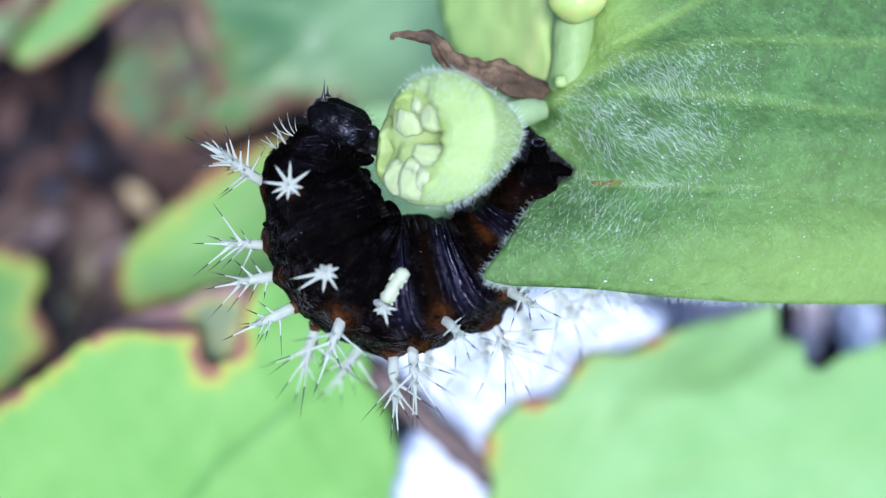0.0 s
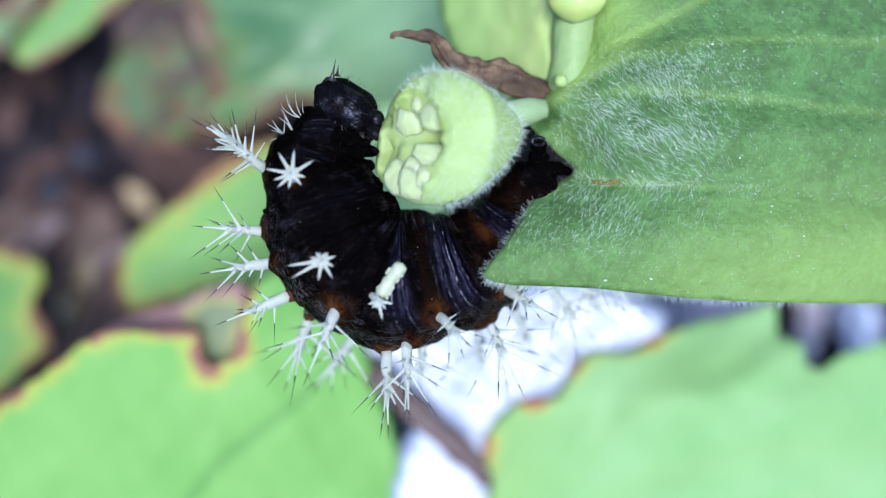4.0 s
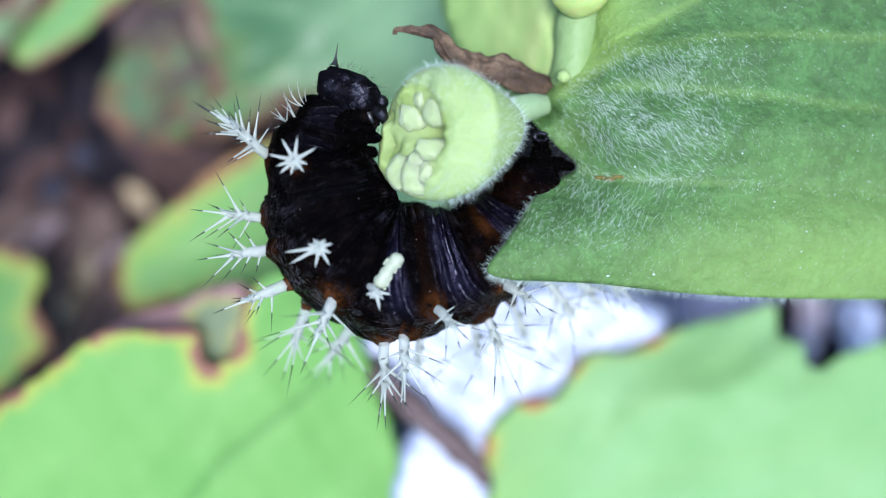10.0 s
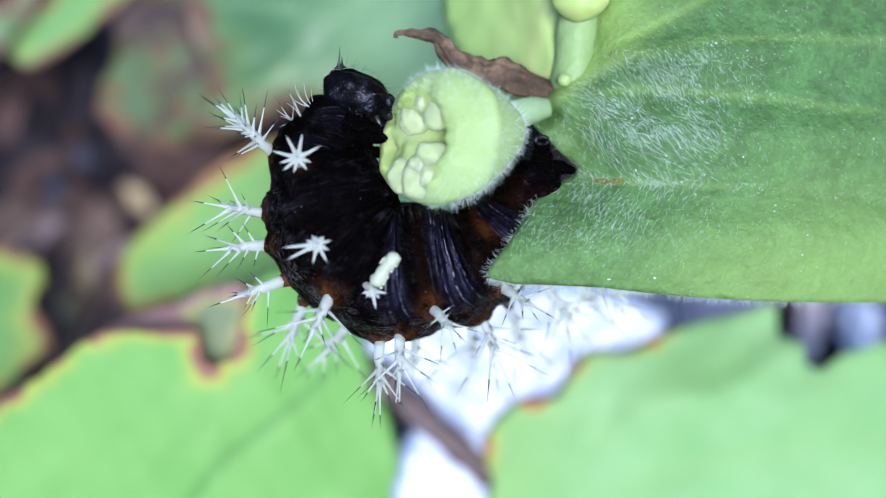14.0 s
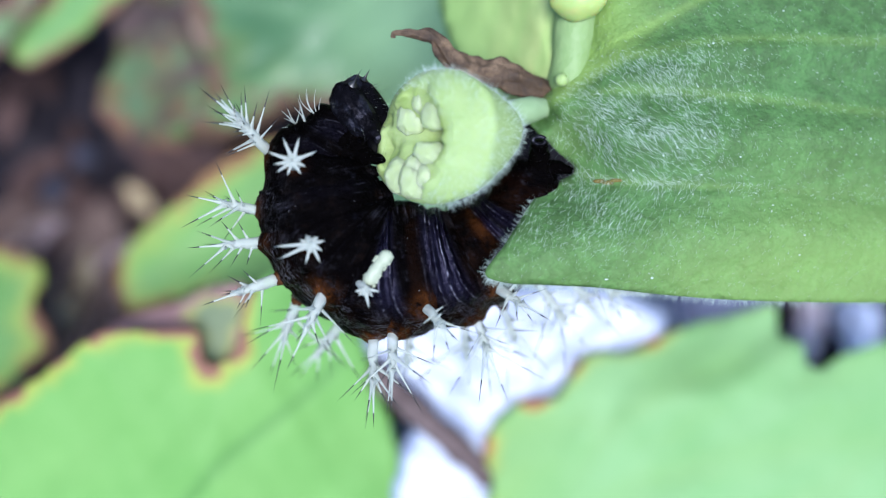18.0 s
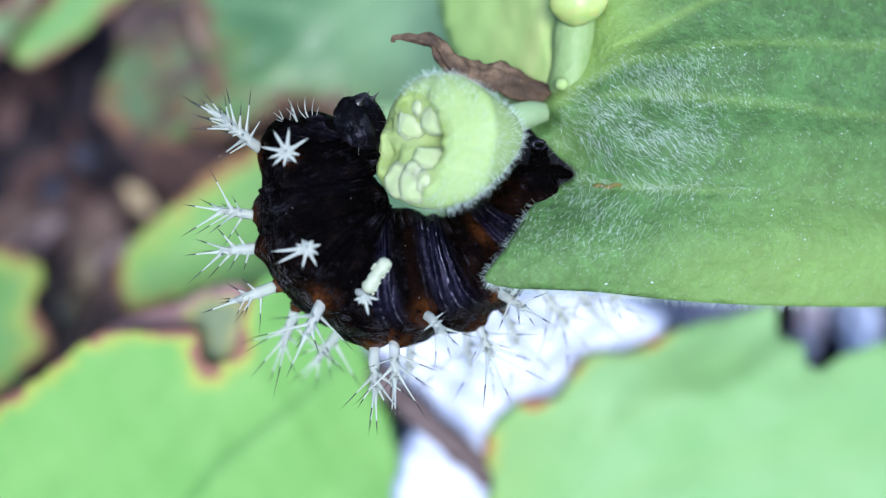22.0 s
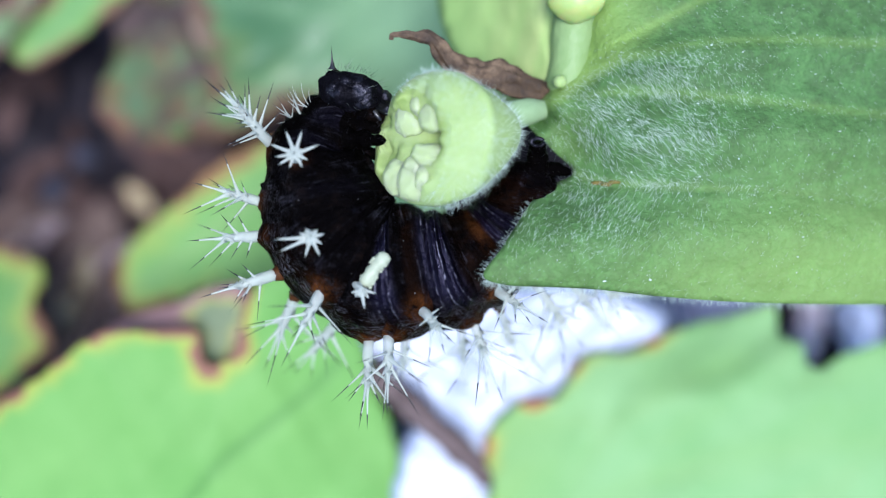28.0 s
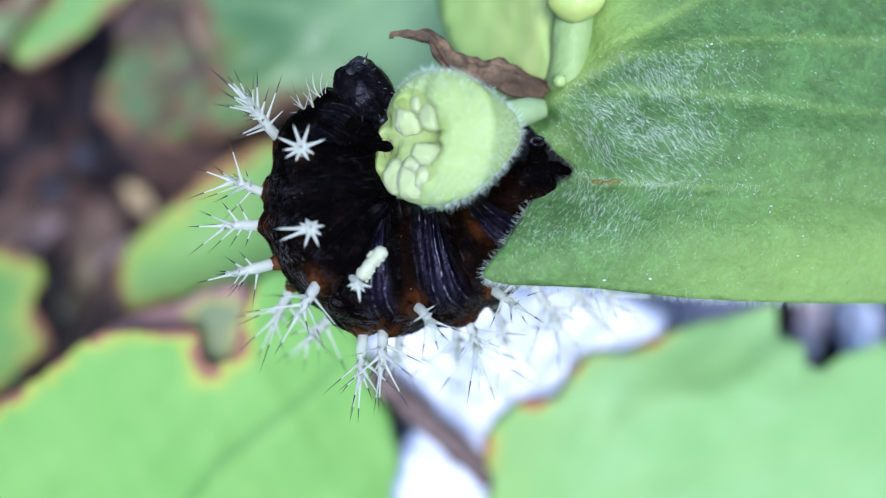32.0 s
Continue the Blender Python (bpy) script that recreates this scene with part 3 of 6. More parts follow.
# ---------------------------------------------------------------- leaves below the feeding plant
def garden_leaf(outline, height, mat, label, step=14, veins=(), vein_width=12, wobble=0.0, vein_lift=-0.25, foot=None, joint=None, sound=None, pale=None):
    """A leaf of the plants below: blade and petiole, which bends down to the soil."""
    j = spot(joint[0], joint[1], float(height(np.array([float(joint[0])]), np.array([float(joint[1])]))[0]))
    f = spot(foot[0], foot[1], -60)
    thing = root("garden_leaf", f, label=label, category="leaf", group="leaves of the plants below")
    me, _ = blade("blade", outline, height, step, veins, vein_width, vein_lift, wobble, origin=f, sound=sound, pale=pale)
    thicken(link("blade", me, mat, thing), 0.0003)
    bm = bmesh.new()
    steps = 10
    path = []
    for i in range(steps + 1):
        t = i / steps
        p = f.lerp(j, t)
        p.z = f.z - 0.001 + (j.z - 0.0012 - f.z + 0.001) * (1 - (1 - t) ** 2)
        path.append(p - f)
    tube(bm, path, [0.0013 - 0.0004 * i / steps for i in range(steps + 1)], 10)
    part("petiole", bm, M["stalk"], thing, "pale green petiole")
    return thing


garden_leaf([(-260, 1010), (-120, 800), (-20, 722), (50, 680), (105, 640), (165, 596), (230, 588), (290, 588), (335, 584), (352, 600), (360, 640), (392, 648), (425, 606), (434, 545), (470, 492),
             (560, 480), (620, 560), (655, 650), (690, 745), (708, 830), (716, 930), (640, 1150), (200, 1250), (-160, 1180)],
            lambda u, v: -19 - 5 * np.clip((300 - u) / 500, 0, 2) ** 2 - 5.5 * np.clip((u - 380) / 300, 0, 1.2) - 2 * ((v - 760) / 300) + 0.7 * ripple(u * 0.012, v * 0.014, 0.4) + 0.25 * ripple(u * 0.04, v * 0.03, 1.0),
            M["leaf_lit"], "large light green leaf with a dry brown bitten edge", veins=([(200, 1200), (260, 1000), (330, 890), (400, 810), (470, 755), (545, 695), (600, 640)],), vein_width=9, wobble=5, foot=(300, 1250), joint=(200, 1200),
            sound=lambda u, v: np.clip((u - 450) / 30, 0, 1) * 5.0)
garden_leaf([(868, 930), (872, 860), (858, 790), (880, 745), (930, 712), (985, 705), (1012, 660), (1050, 625), (1120, 622), (1180, 590), (1260, 566), (1366, 542), (1375, 560), (1379, 590), (1394, 602), (1420, 607), (1431, 646), (1450, 657),
             (1497, 626), (1560, 608), (1640, 600), (1800, 640), (2000, 850), (1800, 1150), (1300, 1300), (980, 1180)],
            lambda u, v: -23.5 - 0.6 * np.clip((1180 - u) / 250, 0, 1.2) ** 1.5 - 5 * np.clip((u - 1250) / 450, 0, 3) ** 2 - 1.5 * ((v - 760) / 300) - 2.5 * np.clip((700 - v) / 120, 0, 1.2) + 0.7 * np.exp(-((v - 800 + 0.45 * (u - 1000)) / 50) ** 2) + 0.8 * np.clip((u - 1050) / 200, 0.2, 1) * ripple(u * 0.011, v * 0.016, 2.0) + 0.2 * ripple(u * 0.05, v * 0.04, 1.0) - 0.5 * np.exp(-((u - 1038 - 0.55 * (805 - v)) / 26) ** 2) * np.clip((v - 650) / 80, 0, 1) * np.clip((840 - v) / 40, 0, 1),
            M["leaf_pale"], "large pale green leaf with yellow-brown specks on its edge", veins=([(1000, 882), (1060, 780), (1160, 700), (1300, 640)], [(1040, 900), (1200, 830), (1400, 790), (1580, 780)], [(980, 900), (990, 800), (1030, 720)]),
            vein_width=26, wobble=5, foot=(1300, 1300), joint=(1250, 1200), sound=lambda u, v: 1.35 - 2.0 * sum(k * np.exp(-((u - a) / r) ** 2 - ((v - b) / r) ** 2) for a, b, r, k in ((1158, 606, 16, 0.8), (1016, 656, 24, 1.0), (945, 711, 26, 1.7), (862, 790, 36, 1.2))) + np.clip((u - 1190) / 60, 0, 1) * 0.35 + np.clip((u - 1372) / 10, 0, 1) * 4.0, pale=lambda u, v: 0.9 * np.clip((1090 - u) / 230, 0, 1) + 0.35 * np.clip((ripple(u * 0.010 - v * 0.03, u * 0.018 + v * 0.05, 1.2)), 0, 1))
garden_leaf([(203, 492), (215, 455), (255, 405), (310, 360), (370, 305), (430, 265), (520, 250), (640, 330), (660, 470), (560, 560), (430, 520), (350, 520), (290, 545), (235, 555), (212, 530)],
            lambda u, v: -36 - 4 * (np.minimum(u - 420, 40) / 250) ** 2 + 0.7 * ripple(u * 0.014, v * 0.016, 1.4), M["leaf_mid"], "mid green leaf with a yellowing brown edge",
            veins=([(230, 520), (350, 430), (470, 350), (600, 320)],), wobble=4, foot=(660, 420), joint=(600, 420))
# leaf added to put bright green into the gap beside the bud
garden_leaf([(560, 330), (590, 235), (660, 190), (750, 205), (800, 290), (780, 390), (700, 430), (610, 400)],
            lambda u, v: -31 - 3 * ((u - 690) / 120) ** 2 + 0.5 * ripple(u * 0.02, v * 0.02, 0.6), M["leaf_brightened"], "leaf under the feeding caterpillar, coloured brighter to offset its shade",
            wobble=3, foot=(760, 420), joint=(740, 380))
garden_leaf([(430, 505), (440, 590), (415, 655), (378, 664), (346, 640), (335, 600), (270, 600), (200, 612), (185, 590), (230, 560), (300, 542), (350, 520)],
            lambda u, v: -21.5 - 1.0 * ((u - 400) / 100) ** 2 + 0.4 * ripple(u * 0.03, v * 0.03, 1.4), M["leaf_grey"], "withered grey-green leaf tip with brown blotches",
            wobble=3, foot=(420, 500), joint=(425, 540))
garden_leaf([(-120, 500), (-20, 440), (45, 450), (75, 490), (60, 540), (85, 590), (80, 625), (20, 670), (-60, 720), (-200, 650)],
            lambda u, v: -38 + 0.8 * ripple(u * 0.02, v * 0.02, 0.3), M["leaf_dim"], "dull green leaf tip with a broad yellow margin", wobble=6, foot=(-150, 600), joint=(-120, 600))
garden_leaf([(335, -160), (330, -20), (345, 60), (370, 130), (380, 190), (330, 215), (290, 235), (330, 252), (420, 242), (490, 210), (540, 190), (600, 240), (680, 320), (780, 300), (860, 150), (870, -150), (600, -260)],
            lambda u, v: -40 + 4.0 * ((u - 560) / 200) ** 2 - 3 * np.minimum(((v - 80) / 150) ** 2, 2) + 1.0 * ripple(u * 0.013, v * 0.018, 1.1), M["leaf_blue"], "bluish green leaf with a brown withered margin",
            # pale: the blade turns paler from u 500 to the right
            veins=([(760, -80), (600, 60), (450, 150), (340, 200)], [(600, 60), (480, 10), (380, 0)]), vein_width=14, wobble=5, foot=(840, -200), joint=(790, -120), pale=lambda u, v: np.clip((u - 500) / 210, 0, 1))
garden_leaf([(205, -120), (190, 0), (210, 80), (178, 150), (180, 205), (230, 250), (290, 265), (360, 240), (390, 150), (370, 60), (380, -60), (320, -150)],
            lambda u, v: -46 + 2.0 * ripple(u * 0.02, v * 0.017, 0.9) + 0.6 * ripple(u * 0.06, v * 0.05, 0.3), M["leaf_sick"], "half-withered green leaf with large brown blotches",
            veins=([(290, -100), (285, 60), (280, 240)],), wobble=8, foot=(330, -200), joint=(300, -100))
garden_leaf([(24, 104), (24, 76), (52, 36), (92, -16), (140, -70), (290, -95), (218, 2), (152, 56), (96, 98), (54, 118)],
            lambda u, v: -44 + 1.0 * ripple(u * 0.02, v * 0.02, 2.3), M["leaf_narrow"], "narrow light green leaf over dark soil", veins=([(-40, 200), (80, 70), (200, -60)],), wobble=4, foot=(260, -140), joint=(220, -70))
garden_leaf([(-160, 60), (-60, 20), (10, -10), (70, -60), (60, 20), (20, 60), (-20, 110), (-120, 160)],
            lambda u, v: -42 + 1.0 * ripple(u * 0.02, v * 0.02, 1.3), M["leaf_blue"], "dull green leaf tip over the soil", wobble=4, foot=(-160, 100), joint=(-120, 100))


# ---------------------------------------------------------------- the feeding plant
STEM = spot(992, 165, -3)
plant = root("flowering_plant", STEM, label="hairy green flowering plant with a half-eaten bud", category="plant")


def build_stem():
    bm = bmesh.new()
    path = [spot(992, 165, -3), spot(996, 162, -6), spot(1000, 160, -14), spot(1003, 158, -28), spot(1003, 155, -45), Vector((spot(1003, 155, -45).x, spot(1003, 155, -45).y, -0.002))]
    path = [Vector(p) for p in curve_through([tuple(p) for p in path], 5)]
    tube(bm, [p - STEM for p in path], [0.0017] * len(path), 16)
    part("stem", bm, M["stalk"], plant, "thick pale green stem")


build_stem()

LEAF_EDGE = [(934, 200), (948, 224), (984, 262), (1019, 300), (985, 322), (948, 350), (918, 395), (892, 436), (860, 483), (900, 500), (960, 503), (1060, 508), (1180, 521), (1330, 531), (1568, 535),
             (1900, 530), (2250, 440), (2500, 260), (2300, 20), (1950, -180), (1600, -260), (1330, -250), (1150, -180), (1020, -90), (1012, 40), (1002, 110), (958, 172)]
LEAF_VEINS = ([(990, 175), (1100, 158), (1250, 165), (1400, 180), (1568, 198), (2000, 220), (2450, 255)], [(1000, 165), (1070, 118), (1140, 92), (1250, 72), (1400, 66), (1568, 72), (1900, 60)],
              [(1005, 290), (1060, 318), (1150, 322), (1300, 330), (1568, 350), (1900, 380)], [(1050, 100), (1110, 65), (1180, 30), (1260, -10), (1400, -60)])


def leaf_height(u, v):
    """Height of the large hairy leaf in mm: base low in the axil, lower lobe lifted over the caterpillar, quilted skin."""
    lobe = np.exp(-((u - 920) / 190) ** 2 - ((v - 470) / 90) ** 2)
    fold = np.exp(-((v - 95 + 0.04 * (u - 1130)) / 28) ** 2) * np.clip((u - 1040) / 90, 0, 1)
    axil = np.exp(-((u - 990) / 90) ** 2 - ((v - 262) / 75) ** 2)
    under = np.clip((110 - v - 0.1 * (u - 1000)) / 150, 0, 3)
    belly = 1.2 * np.exp(-((v - 245) / 55) ** 2) * np.clip((u - 1000) / 100, 0, 1) + 1.0 * np.exp(-((v - 420) / 70) ** 2) * np.clip((u - 900) / 100, 0, 1)
    sunk = np.clip((1125 - u) / 130, 0, 1.15) ** 2 * np.clip((175 - v) / 70, 0, 1) + 0.5 * np.exp(-((u - 955) / 22) ** 2) * np.clip((235 - v) / 30, 0, 1)
    return (0.6 - 4.6 * sunk + 2.2 * lobe - 1.7 * axil + (0.5 + 0.7 * np.exp(-((u - 1130) / 130) ** 2)) * fold - 0.9 * under + belly - 0.2 * np.clip((v - 480) / 50, 0, 2) ** 2
            + 0.12 * ripple(u * 0.035, v * 0.05, 0.8) + 0.05 * ripple(u * 0.11, v * 0.13, 2.8) - 6.0 * (np.clip(u - 1130, 0, 900) / 700) ** 2)


def build_leaf():
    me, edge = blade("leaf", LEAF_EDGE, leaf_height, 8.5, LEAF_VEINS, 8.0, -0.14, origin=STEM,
                     # yellow-green base and veins, plus lower half and right painted paler for light
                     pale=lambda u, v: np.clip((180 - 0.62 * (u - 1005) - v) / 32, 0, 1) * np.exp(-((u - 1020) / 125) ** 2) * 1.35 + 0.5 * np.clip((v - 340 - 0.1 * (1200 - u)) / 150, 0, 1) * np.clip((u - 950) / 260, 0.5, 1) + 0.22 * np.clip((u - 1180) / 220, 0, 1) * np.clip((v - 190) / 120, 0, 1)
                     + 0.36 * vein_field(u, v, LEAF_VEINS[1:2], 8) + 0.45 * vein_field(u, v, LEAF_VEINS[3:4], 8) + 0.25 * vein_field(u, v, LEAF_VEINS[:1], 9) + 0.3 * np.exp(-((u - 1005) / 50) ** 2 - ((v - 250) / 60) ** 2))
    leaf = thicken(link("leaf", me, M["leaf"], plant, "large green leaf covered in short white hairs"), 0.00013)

    rng = np.random.default_rng(7)
    # hairs over the face, thickest near the base and on the upper swelling
    u, v = rng.uniform(860, 1640, 150000), rng.uniform(-30, 530, 150000)
    ok = inside(u, v, edge)
    near = 0.055 + 1.0 * np.exp(-((u - 1150) / 150) ** 4 - ((v - 205) / 80) ** 2) + 0.5 * np.exp(-((u - 1040) / 150) ** 2 - ((v - 390) / 60) ** 2) + 0.6 * np.exp(-((u - 1190) / 100) ** 2 - ((v - 105) / 30) ** 2)
    for line in LEAF_VEINS[:3]:
        d, _, _ = nearest(u, v, np.array(line, float), False)
        near = near + 0.25 * np.exp(-(d / 10) ** 2)
    tuft = np.clip(0.65 + 0.7 * ripple(u * 0.04, v * 0.05, 3.1), 0.25, 1)
    ok &= rng.uniform(0, 1, len(u)) < near * tuft * 0.35
    u, v = u[ok], v[ok]
    h = leaf_height(u, v) + 0.01
    base = spots(u, v, h) - np.array(STEM)
    lean = np.radians(np.where(v < 325, -52, 58) + 24 * ripple(u * 0.012, v * 0.015, 0.6) + rng.normal(0, 16, len(u)))
    up = rng.uniform(0.15, 0.55, len(u))
    way = np.stack([np.cos(lean), np.sin(lean), up], 1)
    way /= np.linalg.norm(way, axis=1, keepdims=True)
    dense = np.exp(-((u - 1090) / 190) ** 2 - ((v - 240) / 160) ** 2)
    length = (0.00018 + 0.00044 * dense) * rng.uniform(0.6, 1.3, len(u))
    me = hair_mesh("leaf_hairs", base, way, length, rng.uniform(0.000004, 0.0000080, len(u)), 1.0)
    tagged(link("leaf_hairs", me, M["hair"], leaf, "short white hairs", smooth=False), kind="stuff")

    # the fringe along the margin
    m = edge[(edge[:, 0] < 1600) & (edge[:, 1] > 180)]
    i = rng.integers(0, len(m) - 1, 3200)
    t = rng.uniform(0, 1, (3200, 1))
    p = m[i] * (1 - t) + m[i + 1] * t
    d = m[i + 1] - m[i]
    keep = (np.hypot(d[:, 0], d[:, 1]) < 60) & ((p[:, 1] > 330) | (rng.uniform(0, 1, len(p)) < 0.2)) & ((p[:, 1] > 490) | (rng.uniform(0, 1, len(p)) < 0.2))
    p, d = p[keep], d[keep]
    d /= np.linalg.norm(d, axis=1, keepdims=True)
    out = np.stack([-d[:, 1], d[:, 0]], 1)
    probe = inside(p[:, 0] + out[:, 0] * 6, p[:, 1] + out[:, 1] * 6, edge)
    out[probe] *= -1
    h = leaf_height(p[:, 0], p[:, 1]) + rng.uniform(-0.2, 0.05, len(p))
    base = spots(p[:, 0], p[:, 1], h) - np.array(STEM)
    way = np.stack([out[:, 0] + rng.normal(0, 0.35, len(p)), -out[:, 1] + rng.normal(0, 0.35, len(p)), rng.normal(0.15, 0.35, len(p))], 1)
    way /= np.linalg.norm(way, axis=1, keepdims=True)
    me = hair_mesh("margin_hairs", base, way, rng.uniform(0.0002, 0.0006, len(p)), np.full(len(p), 0.0000044))
    tagged(link("margin_hairs", me, M["hair"], leaf, "fringe of fine white hairs", smooth=False), kind="stuff")

    bm = bmesh.new()
    for k, (a, b) in enumerate(((1062, 319), (1078, 322), (1092, 318))):
        blob(bm, spot(a, b, float(leaf_height(np.array([float(a)]), np.array([float(b)]))[0])) - STEM, (0.00036, 0.00012, 0.00002), k + 2.0, 0.5, 2.0, 2)
    tagged(part("rust_stain", bm, M["stain"], leaf, "small rusty orange stain"), kind="stuff")

    # pale grains of dust and sap on the skin
    bm = bmesh.new()
    r2 = random.Random(5)
    for k in range(80):
        a, b = r2.uniform(1050, 1560), r2.uniform(5, 500)
        q = spot(a, b, float(leaf_height(np.array([a]), np.array([b]))[0]) + 0.03) - STEM
        r = r2.choice((0.000015, 0.00002, 0.00003, 0.00003, 0.00005))
        blob(bm, q, (r * r2.uniform(0.6, 1.8), r, r * 0.6), r2.random() * 9, 0.9, 2, 2)
    tagged(part("dust", bm, M["hair"], leaf, "tiny pale grains"), kind="stuff")

    me, _ = blade("upper_leaf", [(1000, 180), (950, 190), (880, 178), (825, 128), (792, 60), (775, -20), (780, -120), (860, -260), (1050, -220), (1160, -100), (1140, 20), (1080, 110)],
                  lambda u, v: -2.5 - 11.0 * np.clip((990 - u) / 265, 0, 1.3) ** 1.2 + 0.4 * ripple(u * 0.025, v * 0.012, 1.7), 12,
                  ([(1000, 150), (960, 60), (930, -80)], [(985, 150), (880, 60), (830, -60)], [(1010, 140), (1060, 40), (1080, -60)]), 13, 0.25, origin=STEM, pale=lambda u, v: (0.25 + 0.75 * np.clip((u - 830) / 110, 0, 1)) * (0.7 + 0.5 * ripple(u * 0.11 + v * 0.03, v * 0.006, 0.5)))
    upper = thicken(link("upper_leaf", me, M["leaf_yellow"], plant, "yellow-green leaf of the same node"), 0.0003)
    bm = bmesh.new()
    blob(bm, spot(826, 16, -10.5) - STEM, (0.0005, 0.0013, 0.00014), 2.0, 0.5, 2.0, 3)
    part("scar", bm, M["stain"], upper, "rusty brown dry scar")


build_leaf()


def build_bud():
    """The bud: a cup of green bracts eaten open at its end, with pale florets inside, on a short stalk."""
    mouth = spot(744, 247, 3.5)
    axis = Vector((-0.85, -0.17, 0.51)).normalized()
    side = axis.cross(Vector((0, 0, 1))).normalized()
    rise = side.cross(axis)
    bud = root("bud", mouth - STEM)
    bud.parent = plant
    bud["label"] = "lime green bud, eaten open, with pale florets"

    def at(d, r, w):
        return axis * d + (side * math.cos(w) + rise * math.sin(w)) * r

    def lay(u, v, d):
        """The place above grid (u, v) that lies d mm over the open face."""
        h = 2.0
        for _ in range(12):
            h -= ((spot(u, v, h) - mouth).dot(axis) * 1000 - d) / axis.z
        return spot(u, v, h)

    # hollows gnawed into the face
    pits = []
    for u, v, wide, deep in ((750, 240, 0.95, 1.9), (800, 292, 0.6, 0.22), (706, 262, 0.8, 0.7), (690, 330, 0.9, 0.8)):
        q = (lay(u, v, 0.0) - mouth) * 1000
        pits.append((q.dot(side), q.dot(rise), wide, deep))

    # outer skin, blunt rim and gnawed face as one turned cup
    prof = [(-6.6, 0.5), (-6.35, 1.0), (-5.9, 1.45), (-5.2, 1.96), (-4.3, 2.54), (-3.4, 3.04), (-2.6, 3.42), (-1.9, 3.70), (-1.25, 3.80), (-0.8, 3.70), (-0.45, 3.50), (-0.22, 3.22), (-0.08, 2.95), (0.0, 2.65)]
    turn_in = len(prof) - 1
    prof += [(0.02 - 0.10 * math.sin(min((2.65 - r) / 1.5, 1) * 1.57) ** 1.6, r) for r in (2.6, 2.5, 2.4, 2.15, 1.9, 1.65, 1.4, 1.15, 0.9, 0.6, 0.3)]
    bm = bmesh.new()
    raw = bm.verts.layers.float.new("raw")
    sides = 110
    rings = []
    for i, (d, r) in enumerate(prof):
        ring = []
        for k in range(sides):
            w = 2 * math.pi * k / sides
            e = Vector((math.cos(w), math.sin(w), 0))
            aside = (side * e.x + rise * e.y).x
            q = 1 + 0.05 * noise.noise(e * 1.3 + Vector((0, 0, d * 0.5))) + 0.02 * noise.noise(e * 5 + Vector((0, 0, d)))
            gnawed = min(max(0.45 - aside * 1.1, 0.22), 1)
            rim = max(0, 1 - abs(i - turn_in) / 4)
            nib = gnawed * rim * (0.85 * noise.noise(e * 2.4 + Vector((3, 1, 0))) + 0.3 * noise.noise(e * 6.5) + 0.1)
            if i > turn_in:
                p = e * r
                torn = min((2.65 - r) / 0.9, 1)
                nib += torn * (0.40 * noise.noise(p * 0.8 + Vector((5, 2, 1))) + 0.24 * noise.noise(p * 1.9 + Vector((1, 7, 3)))) + 0.06 * noise.noise(p * 4.5)
                for x, y, wide, deep in pits:
                    nib -= deep * math.exp(-((p.x - x) ** 2 + (p.y - y) ** 2) / wide ** 2)
            up = (side * e.x + rise * e.y).y
            slant = (2.0 * aside + 1.9 * min(aside, 0) * min(max(0.32 - up, 0), 1) + 0.8 * up) * r / 3.9
            slant += 2.2 * max(aside, 0) * (max(r - 1.5, 0) / 2.3) ** 2 * (min(max((d + 4.4) / 4.4, 0), 1)) ** 2
            q *= 1 + 0.10 * max(-aside, 0) - 0.40 * max(aside, 0) * (min(max((d + 5.2) / 5.2, 0), 1)) ** 2
            ease = min(max((d + 6.0) / 6.0, 0), 1)
            slant *= ease * ease * (3 - 2 * ease)
            v = bm.verts.new(at((d - slant + nib) / 1000, r * q / 1000, w))
            v[raw] = min(max((3.3 + 0.9 * max(-aside, 0) - 1.2 * max(aside, 0) - r) / 0.8, 0), 1) if i > 8 else 0.0
            ring.append(v)
        rings.append(ring)
    face = [(v.co + mouth, v) for ring in rings[turn_in:] for v in ring]
    face = [((p.x / U * (EYE - LEVEL) / (EYE - p.z) + 784, 441 - p.y / U * (EYE - LEVEL) / (EYE - p.z)), p) for p, _ in face]
    for i in range(len(rings) - 1):
        for k in range(sides):
            bm.faces.new((rings[i][k], rings[i + 1][k], rings[i + 1][(k + 1) % sides], rings[i][(k + 1) % sides]))
    bm.faces.new(rings[-1][::-1])
    bm.faces.new(rings[0])
    bmesh.ops.recalc_face_normals(bm, faces=bm.faces)
    part("bract_cup", bm, M["bud"], bud, "lime green cup of bracts with a gnawed rim")

    # florets: place in grid, height over the face, half sizes in mm, turn
    lean = Vector((-0.35, -0.05, 0.93)).to_track_quat("Z", "Y").to_matrix().to_4x4()
    for k, (u, v, d, a, b, turn) in enumerate(((724, 204, -0.06, 1.05, 1.0, 20), (770, 199, -0.04, 1.0, 0.85, 70), (768, 276, 0.16, 0.80, 1.20, 28), (737, 287, 0.0, 0.72, 0.80, -10),
                                               (706, 306, -0.12, 1.15, 0.95, 30), (732, 318, -0.08, 1.2, 1.0, 30), (752, 312, -0.12, 0.8, 0.6, 30),
                                               (742, 180, -0.26, 0.7, 0.45, 0))):
        bm = bmesh.new()
        blob(bm, (0, 0, 0), (a / 1000, b / 1000, 0.62 / 1000), k * 2.7, 0.18, 0.9, 4)
        p = min(face, key=lambda f: (f[0][0] - u) ** 2 + (f[0][1] - v) ** 2)[1]
